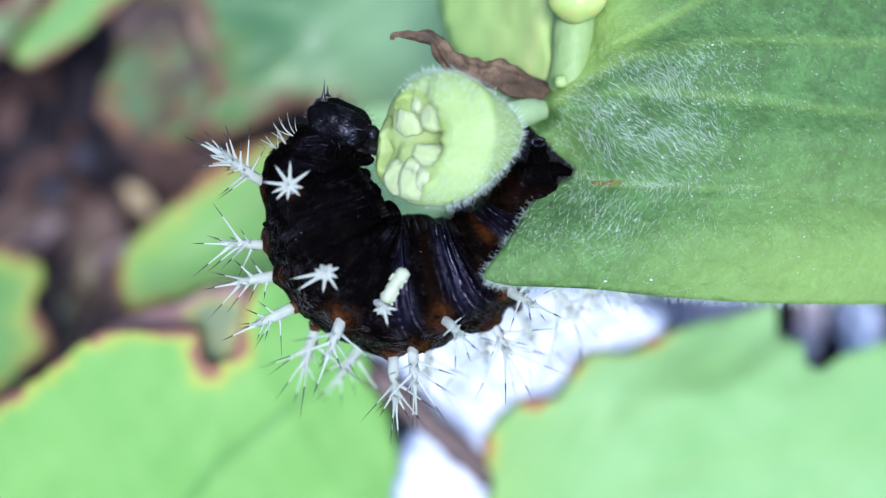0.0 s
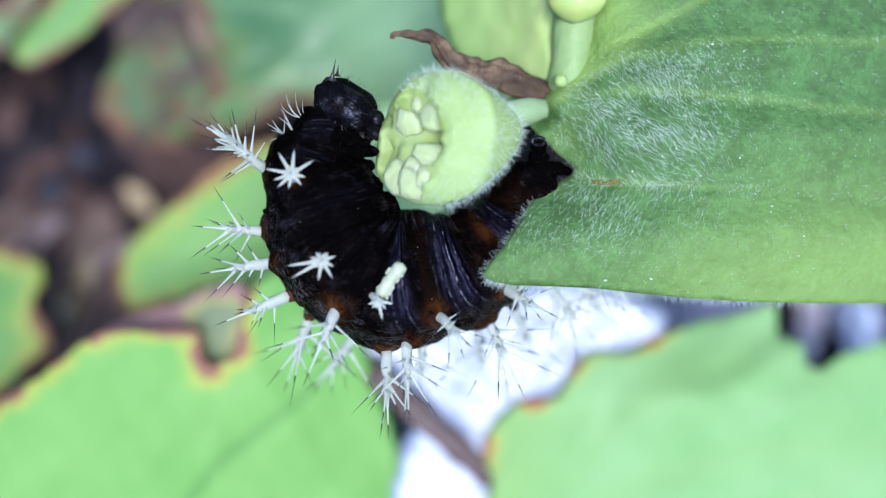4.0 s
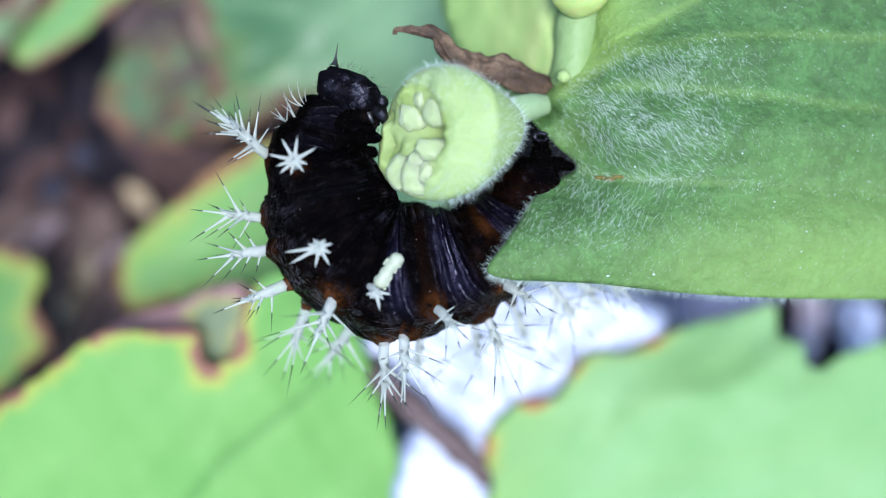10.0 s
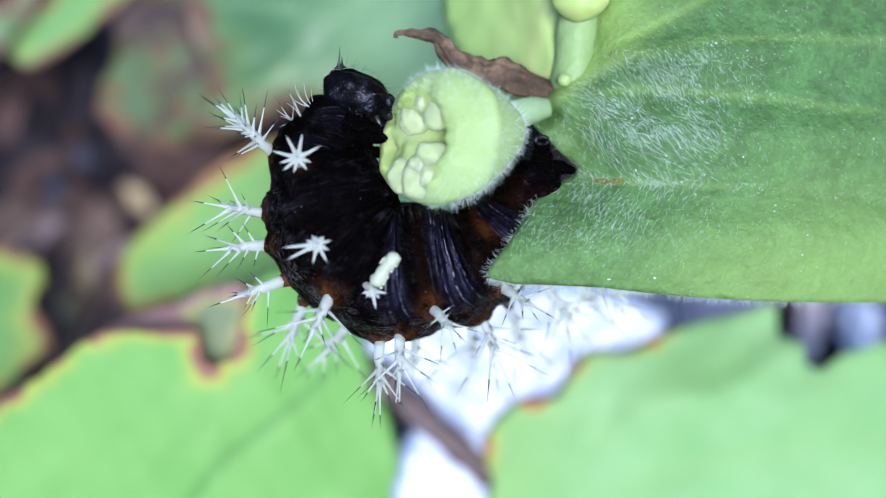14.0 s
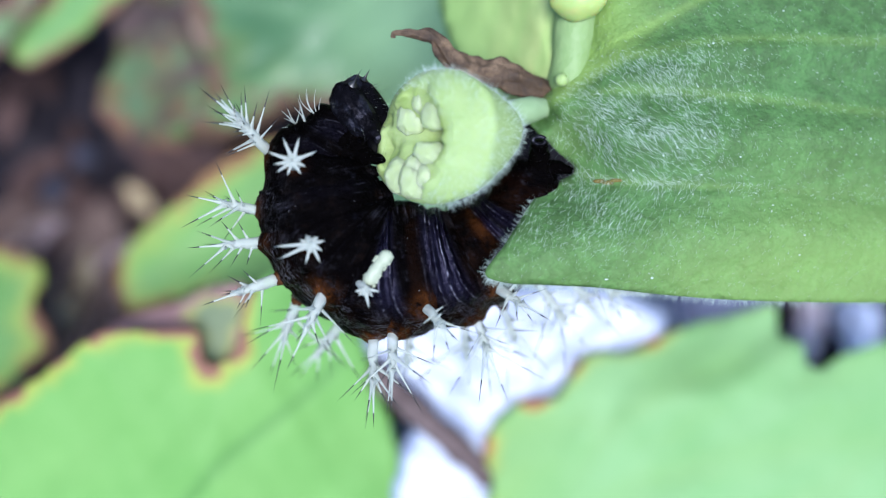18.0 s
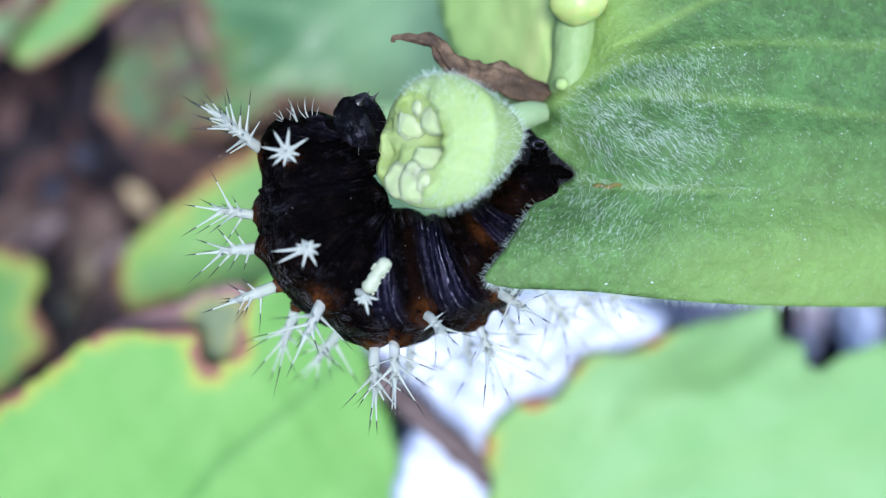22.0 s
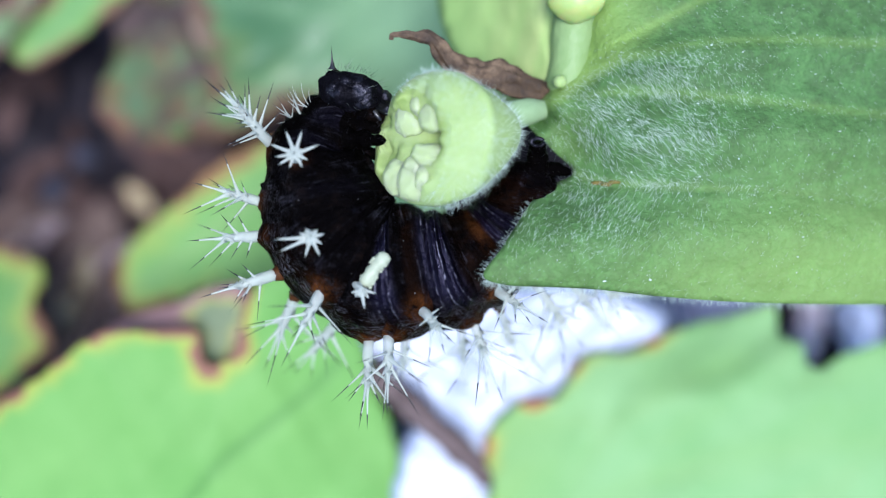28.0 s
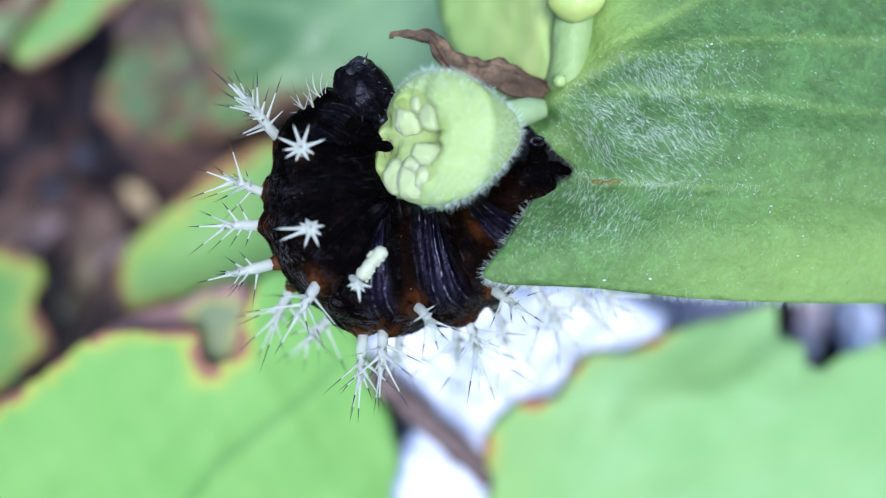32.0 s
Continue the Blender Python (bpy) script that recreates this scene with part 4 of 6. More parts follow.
        part("floret", bm, M["floret"], bud, "", True, Matrix.Translation(p - mouth + lean.col[2].xyz * (d - 0.26) / 1000) @ lean @ pose(0, 0, 0, 0, 0, -turn))

    # white down on the outside
    rng = np.random.default_rng(3)
    count = 3600
    w = rng.uniform(0, 2 * math.pi, count)
    t = rng.uniform(0, 1, count) ** 0.8 * 6.7 - 6.6
    pd, pr = np.array([p[0] for p in prof[:turn_in]]), np.array([p[1] for p in prof[:turn_in]])
    r = np.interp(t, pd, pr) * 0.99
    slope = np.gradient(np.interp(np.linspace(-6.6, 0.1, 60), pd, pr), 6.7 / 59)
    sl = np.interp(t, np.linspace(-6.6, 0.1, 60), slope)
    radial = np.cos(w)[:, None] * np.array(side) + np.sin(w)[:, None] * np.array(rise)
    base = (t[:, None] * np.array(axis) + r[:, None] * radial) / 1000
    way = radial - sl[:, None] * np.array(axis) * 0.8 + rng.normal(0, 0.3, (count, 3)) + np.array(axis) * 0.25
    way /= np.linalg.norm(way, axis=1, keepdims=True)
    me = hair_mesh("down", base, way, rng.uniform(0.00018, 0.00064, count), np.full(count, 0.0000078))
    tagged(link("down", me, M["hair"], bud, "fine white down", smooth=False), kind="stuff")

    bm = bmesh.new()
    line = curve_through([tuple(spot(868, 212, 0.2)), tuple(spot(905, 200, -0.6)), tuple(spot(950, 192, -1.5)), tuple(spot(1000, 186, -2.6))], 5)
    tube(bm, [Vector(p) - STEM for p in line], [(0.00088 - 0.00006 * math.sin(math.pi * i / (len(line) - 1))) * (1 - 0.75 * max(i / (len(line) - 1) - 0.6, 0) / 0.4) for i in range(len(line))], 16, seed=5.0, rough=0.12)
    part("bud_stalk", bm, M["stalk"], plant, "pale green bud stalk")
    return bud


bud = build_bud()


def build_sprout():
    """The side shoot above the node, with a small bright bud, and the withered leaf."""
    bm = bmesh.new()
    line = curve_through([(1000, 168, -3.0), (1009, 135, -2.4), (1016, 85, -2.1), (1020, 40, -1.9), (1024, 0, -1.6)], 6)
    tube(bm, [spot(*p) - STEM for p in line], [(0.00130 + 0.00005 * math.sin(i * 0.5)) * min(0.6 + 0.1 * i, 1) for i in range(len(line))], 14)
    shoot = part("side_shoot", bm, M["shoot"], plant, "pale translucent side shoot")
    bm = bmesh.new()
    blob(bm, spot(1024, -6, -0.2) - STEM, (0.0017, 0.0013, 0.0012), 4, 0.15, 1.5, 3)
    part("young_bud", bm, M["young"], plant, "small bright yellow-white bud")
    bm = bmesh.new()
    blob(bm, spot(996, 140, -0.6) - STEM, (0.0004, 0.0004, 0.0004), 5, 0.1, 1.5, 3)
    part("node_gland", bm, M["bud"], plant, "round pale green gland")
    bm = bmesh.new()
    blob(bm, spot(940, 160, -2.6) - STEM, (0.00062, 0.0005, 0.0005), 7, 0.15, 1.5, 3)
    part("node_gland", bm, M["bud"], plant, "round pale green gland")
    bm = bmesh.new()
    blob(bm, spot(996, 170, -2.3) - STEM, (0.0010, 0.0005, 0.0004), 9, 0.35, 1.6, 4, pose(0, 0, 0, 0, 0, 14))
    part("node_scale", bm, M["withered"], plant, "brown papery scale at the node")
    rng = np.random.default_rng(12)
    k = rng.integers(0, len(line), 420)
    p = np.array([tuple(spot(*line[i]) - STEM) for i in k])
    w = rng.uniform(0, 6.28, 420)
    way = np.stack([np.cos(w), rng.normal(0, 0.3, 420), np.abs(np.sin(w)) * 0.7 + 0.1], 1)
    way /= np.linalg.norm(way, axis=1, keepdims=True)
    p = p + way * 0.0007 + np.stack([0 * w, rng.uniform(-0.0004, 0.0004, 420), 0 * w], 1)
    tagged(link("shoot_hairs", hair_mesh("shoot_hairs", p, way, rng.uniform(0.0002, 0.0005, 420), np.full(420, 0.000009)), M["hair"], shoot, "", False), kind="stuff")

    bm = bmesh.new()
    line = curve_through([(697, 66, 0.2), (700, 58, 0.3), (730, 57, 0.2), (768, 66, 0), (800, 100, -0.6), (840, 122, -1.0), (880, 128, -1.0), (925, 145, -1.6), (990, 170, -2.6)], 7)
    width = np.interp(np.arange(len(line)), [0, 7, 14, 22, 30, 37, 44, 52, len(line) - 1], [3, 4, 7, 13, 16, 21, 25, 21, 10])
    rings = []
    for i, (u, v, h) in enumerate(line):
        a, b = line[max(i - 1, 0)], line[min(i + 1, len(line) - 1)]
        d = np.array([b[0] - a[0], b[1] - a[1]])
        d = d / np.linalg.norm(d)
        ring = []
        for k in range(30):
            w = 2 * math.pi * k / 30
            q = 1 + 0.45 * noise.noise((math.cos(w) * 2.2, math.sin(w) * 2.2, i * 0.22)) + 0.2 * math.sin(5 * w + i * 0.25) + 0.12 * math.sin(i * 1.1)
            off = width[i] * q * math.cos(w + 0.5 * math.sin(i * 0.14))
            ring.append(bm.verts.new(spot(u - d[1] * off, v + d[0] * off, h + 0.033 * width[i] * q * 0.55 * math.sin(w)) - STEM))
        rings.append(ring)
    for i in range(len(rings) - 1):
        for k in range(30):
            bm.faces.new((rings[i][k], rings[i][(k + 1) % 30], rings[i + 1][(k + 1) % 30], rings[i + 1][k]))
    bm.faces.new(rings[0])
    bm.faces.new(rings[-1])
    bmesh.ops.recalc_face_normals(bm, faces=bm.faces)
    part("withered_leaf", bm, M["withered"], plant, "shrivelled dark brown withered leaf")


build_sprout()


# ---------------------------------------------------------------- the caterpillar
# Middle line from neck to tail: grid place, height and half thickness in grid units.
BODY = [(586, 176, 0.2, 46), (571, 226, 0.1, 56), (550, 272, 0, 76), (566, 322, 0, 103), (577, 372, 0, 112), (595, 420, 0, 121), (637, 461, -0.2, 122), (690, 483, -0.5, 124), (760, 479, -1.0, 118),
        (823, 467, -1.7, 102), (880, 433, -2.2, 88), (922, 385, -2.0, 80), (938, 335, -1.0, 60), (962, 290, -0.2, 38)]
SEGMENTS = (("thorax_one", 0.0, 1.0), ("thorax_two", 1.0, 2.0), ("thorax_three", 2.0, 3.3), ("belly_one", 3.3, 4.5), ("belly_two", 4.5, 5.5), ("belly_three", 5.5, 6.4), ("belly_four", 6.4, 7.3), ("belly_five", 7.3, 8.3),
            ("belly_six", 8.3, 9.3), ("belly_seven", 9.3, 10.3), ("belly_eight", 10.3, 11.3), ("belly_nine", 11.3, 12.2), ("belly_ten", 12.2, 13.0))
LINE = curve_through(BODY, 40)

caterpillar = root("caterpillar", STEM, label="black spiny caterpillar with white spines gnawing at a bud", category="caterpillar")
SEG = {}
REST = {}


def middle(s):
    i = min(max(s * 40, 0), len(LINE) - 1.001)
    a = int(i)
    return LINE[a] * (1 - (i - a)) + LINE[min(a + 1, len(LINE) - 1)] * (i - a)


def body_ring(s, scale):
    """Centre, outward way, and half thickness at s along the body."""
    c, a, b = middle(s), middle(s - 0.12), middle(s + 0.12)
    t = np.array([b[0] - a[0], b[1] - a[1]])
    t /= np.linalg.norm(t)
    return c, np.array([-t[1], t[0]]), c[3] * scale


# Spines: segment, foot, tip, needles, their reach, seed, and what differs.
SPINES = (
    ("thorax_three", (486, 291, -0.3), (408, 222, 2.6), 24, 56, 1, dict(thick=9.5, start=0.40, splay=(25, 88))),
    ("thorax_three", (523, 293, 2.9), (519, 287, 4.4), 0, 8, 2, dict(thick=12, rays=((8, -48), (46, -25), (-24, -43), (-52, -12), (-28, 27), (-6, 30), (20, 24), (28, 8), (-36, 12)))),
    ("thorax_two", (512, 222, 0.3), (499, 213, 0.8), 5, 40, 4, dict(thick=2.5, splay=(15, 60), start=0.1)),
    ("thorax_two", (520, 206, 1.0), (514, 194, 1.4), 4, 40, 5, dict(thick=1.8, splay=(5, 24), start=0.1)),
    ("belly_one", (468, 390, 0.2), (405, 382, 0.9), 9, 62, 7, dict(thick=9)),
    ("belly_two", (488, 444, 0.5), (412, 453, 1.2), 9, 60, 8, dict(thick=10.5)),
    ("belly_two", (564, 450, 3.2), (564, 443, 4.5), 0, 8, 9, dict(thick=11, rays=((28, -8), (-10, -18), (-70, 8), (-60, 32), (-8, 40), (21, 36), (24, 12), (-22, -8), (14, -16)))),
    ("belly_three", (503, 508, 0.5), (440, 532, 1.2), 8, 64, 10, dict(thick=10.5)),
    ("belly_three", (540, 548, -1.6), (518, 610, -2.6), 9, 88, 11, dict(thick=10)),
    ("belly_three", (588, 533, 2.5), (562, 590, 3.0), 8, 76, 12, dict(thick=10)),
    ("belly_three", (622, 580, -2.6), (578, 638, -5.0), 9, 90, 13, dict(thick=10)),
    ("belly_four", (676, 607, 0.2), (677, 685, 0.9), 8, 74, 14, dict(thick=9.5, splay=(28, 85), start=0.6)),
    ("belly_four", (652, 508, 3.0), (668, 525, 3.9), 0, 10, 15, dict(thick=7.9, rays=((30, 6), (8, 38), (-20, 6), (16, 16), (-12, 14)))),
    ("belly_five", (713, 598, 0.9), (713, 660, 2.0), 8, 78, 16, dict(thick=9.5, splay=(30, 85), start=0.35)),
    ("belly_five", (742, 596, -2.2), (738, 650, -4.5), 8, 60, 17, dict(thick=8)),
    ("belly_five", (773, 552, 2.1), (800, 580, 3.4), 8, 46, 18, dict(thick=9, splay=(40, 80), start=0.35)),
    ("belly_six", (858, 562, -1.4), (882, 616, -1.2), 9, 92, 19, dict(thick=8)),
    ("belly_six", (838, 575, -3.4), (845, 635, -6.0), 8, 92, 20, dict(thick=8)),
    ("belly_seven", (894, 510, 0.4), (934, 532, 1.6), 8, 66, 21, dict(thick=9)),
    ("belly_seven", (960, 495, -3.0), (1010, 555, -4.6), 10, 88, 22, dict(thick=8)),
    ("belly_eight", (1000, 470, -3.2), (1055, 540, -6.0), 9, 95, 23, dict(thick=8)),
    ("belly_eight", (1010, 440, -3.0), (1095, 515, -4.2), 9, 84, 24, dict(thick=8)),
    ("belly_six", (905, 540, -3.6), (928, 598, -7.0), 8, 90, 25, dict(thick=8)),
)


def belt(s, at, wide):
    return math.exp(-((s - at) / wide) ** 4)


def bow(w):
    """How far a pleat leans along the body on its way from the inner side down the flank."""
    return 0.4 * (max(2.1 - w, 0) / 1.5) ** 2 - 0.05


def creased(s):
    """How deeply the skin is pleated along the body: two belts of pleats at the bend, one by the tail."""
    # belt at 10.36 tints the tail ridge where a bluish glint lies
    return 0.01 + 0.9 * max(belt(s, 7.1, 0.26), belt(s, 8.58, 0.40), 0.55 * belt(s, 10.8, 0.25), belt(s, 10.36, 0.13), 0.16 * belt(s, 0.75, 0.35), 0.10 * belt(s, 1.7, 0.25), 0.05 * belt(s, 3.45, 0.3))


def build_segment(k, name, s0, s1):
    grow = 0.5 * (1 if k < 7 else 0.6)
    centre = spot(*middle((s0 + s1) / 2)[:3])
    bm = bmesh.new()
    uv = bm.loops.layers.uv.new("body")
    rust = bm.verts.layers.float.new("rust")
    folded = bm.verts.layers.float.new("fold")
    wrinkled = bm.verts.layers.float.new("wrinkle")
    n, sides = 48, 84
    lo, hi = max(s0 - grow, 0.0), min(s1 + grow, 13.0)
    feet = [(spot(*e[1]) - centre, 13 if e[1][2] > 2.5 else 23) for e in SPINES if e[0] == name and e[6].get("thick", 9) >= 8]
    rings = []
    for i in range(n + 1):
        s = lo + (hi - lo) * i / n
        x = (s - (s0 + s1) / 2) / ((s1 - s0) / 2)
        over = max(abs(x) - 0.86, 0)
        env = 1.0 - (0.012 if k < 6 else 0.03) * min(abs(x), 1) ** 3 - 0.10 * over - 0.10 * over ** 2
        if name == "belly_ten":
            env *= math.sqrt(max(1 - max((s - 12.55) / 0.46, 0) ** 2, 0.02))
        if name == "thorax_one":
            env *= math.sqrt(max(1 - max((0.3 - s) / 0.31, 0) ** 2, 0.05))
        c, out, r = body_ring(s, env)
        ring = []
        for j in range(sides):
            w = 2 * math.pi * j / sides
            edge = x + 0.10 * math.sin(2 * w + k) + 0.08 * noise.noise((w * 1.3, k, 0))
            phase = 4.0 * (s - bow(w)) + 0.35 * math.sin(w * 2 + k) + 0.5 * noise.noise((math.cos(w) * 2, math.sin(w) * 2, s * 2 + 9))
            deep = 0.06 * creased(s - bow(w)) * min(max((w - 0.6) / 0.4, 0.15), 1) * (0.55 + 0.45 * math.sin(w + 0.3))
            fold = deep * (math.sqrt(abs(math.sin(math.pi * phase))) - 0.7) - (0.007 if k < 6 else 0.016) * math.exp(-((abs(edge) - 0.97) / 0.14) ** 2)
            p = spot(c[0] + out[0] * r * math.cos(w), c[1] + out[1] * r * math.cos(w), c[2] + 0.0318 * r * math.sin(w)) * 1000
            q = r * (1 + fold + 0.05 * noise.noise(p * 0.55) + 0.035 * noise.noise(p * 1.5) + 0.014 * noise.noise(p * 4))
            q *= 1 + 0.06 * math.exp(-((s - 10.36) / 0.10) ** 2) * math.exp(-((w - 2.1) / 0.6) ** 4)
            for foot, _ in feet:
                q += 11 * math.exp(-((p / 1000 - centre - foot).length / (24 * U)) ** 2)
            v = bm.verts.new(spot(c[0] + out[0] * q * math.cos(w), c[1] + out[1] * q * math.cos(w), c[2] + 0.0318 * q * math.sin(w)) - centre)
            near = 0.0
            for foot, wide in feet:
                near = max(near, 0.95 * math.exp(-((v.co - foot).length / (wide * U)) ** 2))
            low = 0.035 * math.exp(-((w - 0.55) / 0.25) ** 2) if 4 <= k <= 9 else 0
            side_brown = 0.03 * belt(s, 7.9, 0.2) + 0.03 * belt(s, 9.6, 0.5) + 0.04 * belt(s, 11.7, 0.6) + 0.35 * math.exp(-((s - 10.02) / 0.2) ** 2 - ((w - 2.2) / 0.6) ** 2)
            v[rust] = min(near + low + side_brown, 1.0)
            v[wrinkled] = math.exp(-((w - 0.5) / 0.40) ** 2) * max(belt(s, 6.3, 2.2), 0.6 * belt(s, 3.5, 1.0), 0.7 * belt(s, 9.4, 1.2))
            v[folded] = creased(s - bow(w)) * min(max((w - 0.72) / 0.4, 0), 1)
            ring.append(v)
        rings.append(ring)
    for i in range(n):
        for j in range(sides):
            q = (j + 1) % sides
            f = bm.faces.new((rings[i][j], rings[i + 1][j], rings[i + 1][q], rings[i][q]))
            for lp, (a, b) in zip(f.loops, ((i, j), (i + 1, j), (i + 1, j + 1), (i, j + 1))):
                lp[uv].uv = (lo + (hi - lo) * a / n - bow(2 * math.pi * b / sides), b / sides)
    bm.faces.new(rings[0])
    bm.faces.new(rings[-1][::-1])
    bmesh.ops.recalc_face_normals(bm, faces=bm.faces)
    REST[name] = centre - STEM
    SEG[name] = part(name, bm, M["skin"], caterpillar, "", True, centre - STEM)


for k, (name, s0, s1) in enumerate(SEGMENTS):
    build_segment(k, name, s0, s1)


def spine(seg, foot, tip, count, reach, seed, thick=9.0, splay=(38, 86), start=0.35, fat=1.15, rays=()):
    """A white branched spine: a tapered shaft with needles whose ends are dark."""
    a, b = spot(*foot), spot(*tip)
    length = (b - a).length
    rng = random.Random(seed)
    bm = bmesh.new()
    r = thick * U
    steps = 10
    path = [Vector((0.02 * length * noise.noise((i * 0.5, seed, 0)), 0.02 * length * noise.noise((seed, i * 0.5, 3)), (length + 22 * U) * i / steps - 22 * U)) for i in range(steps + 1)]
    rings = tube(bm, path, [r * (1.08 - 0.2 * i / steps - 1.0 * max(i / steps - 0.6, 0)) * (1 if i < steps else 0.6) for i in range(steps + 1)], 10, seed=seed * 1.3, rough=0.1)
    turn = (b - a).to_track_quat("Z", "Y").to_matrix().to_4x4()
    for du, dv in rays:
        way = turn.to_3x3().inverted() @ Vector((du, -dv, 8)) * U
        root_vert = min(rings[-3], key=lambda q: (q.co - way).length)
        needle(bm, Vector((0, 0, length * 0.75)), Vector((0, 0, length * 0.75)) + way * 0.85, 6.4 * U, 0.25, 0, anchor=root_vert, sides=6)
    for k in range(count):
        t = start + (1 - start) * (k + rng.random() * 0.6) / count
        w = k * 2.4 + rng.uniform(-0.4, 0.4)
        e = radians(splay[1] + (splay[0] - splay[1]) * t)
        way = Vector((math.cos(w) * math.sin(e), math.sin(w) * math.sin(e), math.cos(e)))
        foot_at = Vector((path[-1].x * t, path[-1].y * t, length * t))
        ring = rings[min(round(t * steps), steps)]
        root_vert = min(ring, key=lambda q: (q.co - foot_at - way * r).length)
        needle(bm, foot_at, foot_at + way * reach * U * rng.uniform(0.6, 1.7), rng.uniform(2.4, 3.8) * fat * U * min(thick / 8, 1), rng.uniform(0.34, 0.55), anchor=root_vert)
    needle(bm, Vector((path[-1].x, path[-1].y, length * 0.97)), Vector((0, 0, length + reach * U * 1.1)), 4.0 * U * min(thick / 8, 1), 0.32, anchor=rings[-1][0])
    seg_ob = SEG[seg]
    place = Matrix.Translation(a - STEM - REST[seg]) @ turn
    ob = part("spine", bm, (M["spine"], M["bristle"]), seg_ob, "white branched spine with dark needle tips", True, place)
    if thick < 8:
        return ob
    bm = bmesh.new()
    tube(bm, [Vector((0, 0, z * U)) for z in (-12, -6, -2, 2)], [r * 1.45, r * 1.3, r * 1.15, r * 0.98], 14, seed=seed, rough=0.2)
    part("spine_base", bm, M["tubercle"], seg_ob, "", True, place)
    return ob


for entry in SPINES:
    spine(*entry[:6], **entry[6])


def cocoon(seg, a, b, thick):
    """A small cream cocoon stuck to the back, waisted, with a frayed side."""
    line = curve_through([a, tuple(0.5 * (np.array(a) + np.array(b)) + np.array((-2, -2, 0.1))), b], 9)
    origin = STEM + REST[seg]
    bm = bmesh.new()
    n = len(line) - 1
    tube(bm, [spot(*p) - origin for p in line], [thick * U * (math.sqrt(max(1 - (2 * i / n - 1) ** 6, 0.03)) * (1.0 - 0.20 * math.exp(-((i / n - 0.45) / 0.10) ** 2))) for i in range(n + 1)], 16, seed=4.0, rough=0.22)
    rng = random.Random(3)
    for k in range(16):
        u, v, h = line[rng.randint(5, n - 2)]
        side = rng.choice((-1, 1))
        blob(bm, spot(u + side * thick * 0.75, v + side * thick * 0.62, h + 0.1) - origin, [rng.uniform(1.6, 3.4) * U] * 3, k, 0.3, 2, 2)
    part("cocoon", bm, M["grub"], SEG[seg], "small cream cocoon stuck to the back")


cocoon("belly_four", (709, 456, 3.3), (667, 513, 3.3), 12.5)


def lashes(seg, foot, height, tips):
    """A tuft of fine curved white hairs."""
    bm = bmesh.new()
    origin = STEM + REST[seg]
    for k, (u, v) in enumerate(tips):
        a, c = (foot[0] + 5 * k - 8, foot[1] + 2 * k - 3), (u, v)
        bend = (0.35 * a[0] + 0.65 * c[0] - 7, 0.65 * a[1] + 0.35 * c[1])
        line = [(a[0] * (1 - t) ** 2 + 2 * bend[0] * t * (1 - t) + c[0] * t * t, a[1] * (1 - t) ** 2 + 2 * bend[1] * t * (1 - t) + c[1] * t * t, height + 0.5 * t) for t in (0, 0.2, 0.4, 0.6, 0.8, 1)]
        tube(bm, [spot(*p) - origin for p in line], [1.1 * U, 0.9 * U, 0.75 * U, 0.6 * U, 0.4 * U, 0.15 * U], 6)
    part("lashes", bm, M["spine"], SEG[seg], "tuft of fine curved white hairs")


lashes("thorax_one", (538, 192), 0.8, ((502, 163), (512, 149), (516, 158), (528, 146), (541, 158)))


def bristles(name, seg, feet, length, r, mat, label):
    rng = np.random.default_rng(len(feet))
    base = np.array([tuple(f[0]) for f in feet])
    way = np.array([tuple(f[1]) for f in feet]) + rng.normal(0, 0.25, (len(feet), 3))
    way /= np.linalg.norm(way, axis=1, keepdims=True)
    me = hair_mesh(name, base, way, length * rng.uniform(0.5, 1.2, len(feet)), np.full(len(feet), r))
    tagged(link(name, me, mat, seg, label, False), kind="stuff")


for name in SEG:
    skin = SEG[name].data
    pick = random.Random(len(name) + len(skin.vertices))
    feet = [(v.co.copy(), v.normal.copy()) for v in pick.sample(list(skin.vertices), 110) if v.normal.z > -0.3]
    bristles("body_bristles", SEG[name], feet, 0.0003, 0.0000045, M["bristle"], "")


def leg(seg, points, r0, r1, name, label):
    """A jointed leg from the body outwards, ending in a claw."""
    bm = bmesh.new()
    line = [Vector(p) for p in curve_through([tuple(spot(*p) - STEM - REST[seg]) for p in points], 6)]
    count = len(line)
    joint = 0.03 if name == "clasper" else 0.13
    radii = [(r0 + (r1 - r0) * i / (count - 1)) * U * (1 + joint * math.sin(i * 1.5)) for i in range(count)]
    radii[-1] *= 0.25
    tube(bm, line, radii, 12, seed=r0, rough=0.25)
    ob = part(name, bm, M["skin"], SEG[seg], label)
    rng = random.Random(int(r0 * 7 + points[0][1]))
    feet = []
    for k in range(70):
        i = rng.randint(1, count - 2)
        d = (line[i + 1] - line[i]).normalized()
        e = d.orthogonal()
        e.rotate(Matrix.Rotation(rng.uniform(0, 6.28), 3, d))
        feet.append((line[i] + e * radii[i] * 0.9, e + d * 0.7))
    bristles("leg_bristles", ob, feet, 0.0005, 0.000008, M["bristle"], "")


leg("thorax_one", [(600, 222, 1.0), (632, 230, 1.4), (662, 246, 1.4)], 22, 5, "leg", "short black clawed leg")
leg("thorax_two", [(606, 250, 1.2), (644, 252, 1.6), (676, 252, 1.7)], 22, 5, "leg", "short black clawed leg")
leg("thorax_two", [(606, 268, 0.2), (640, 272, 0.3), (668, 282, 0.2)], 22, 6, "leg", "short black clawed leg")
leg("thorax_three", [(606, 304, 1.0), (644, 310, 0.8), (678, 326, 0.3)], 30, 14, "leg", "short black clawed leg")
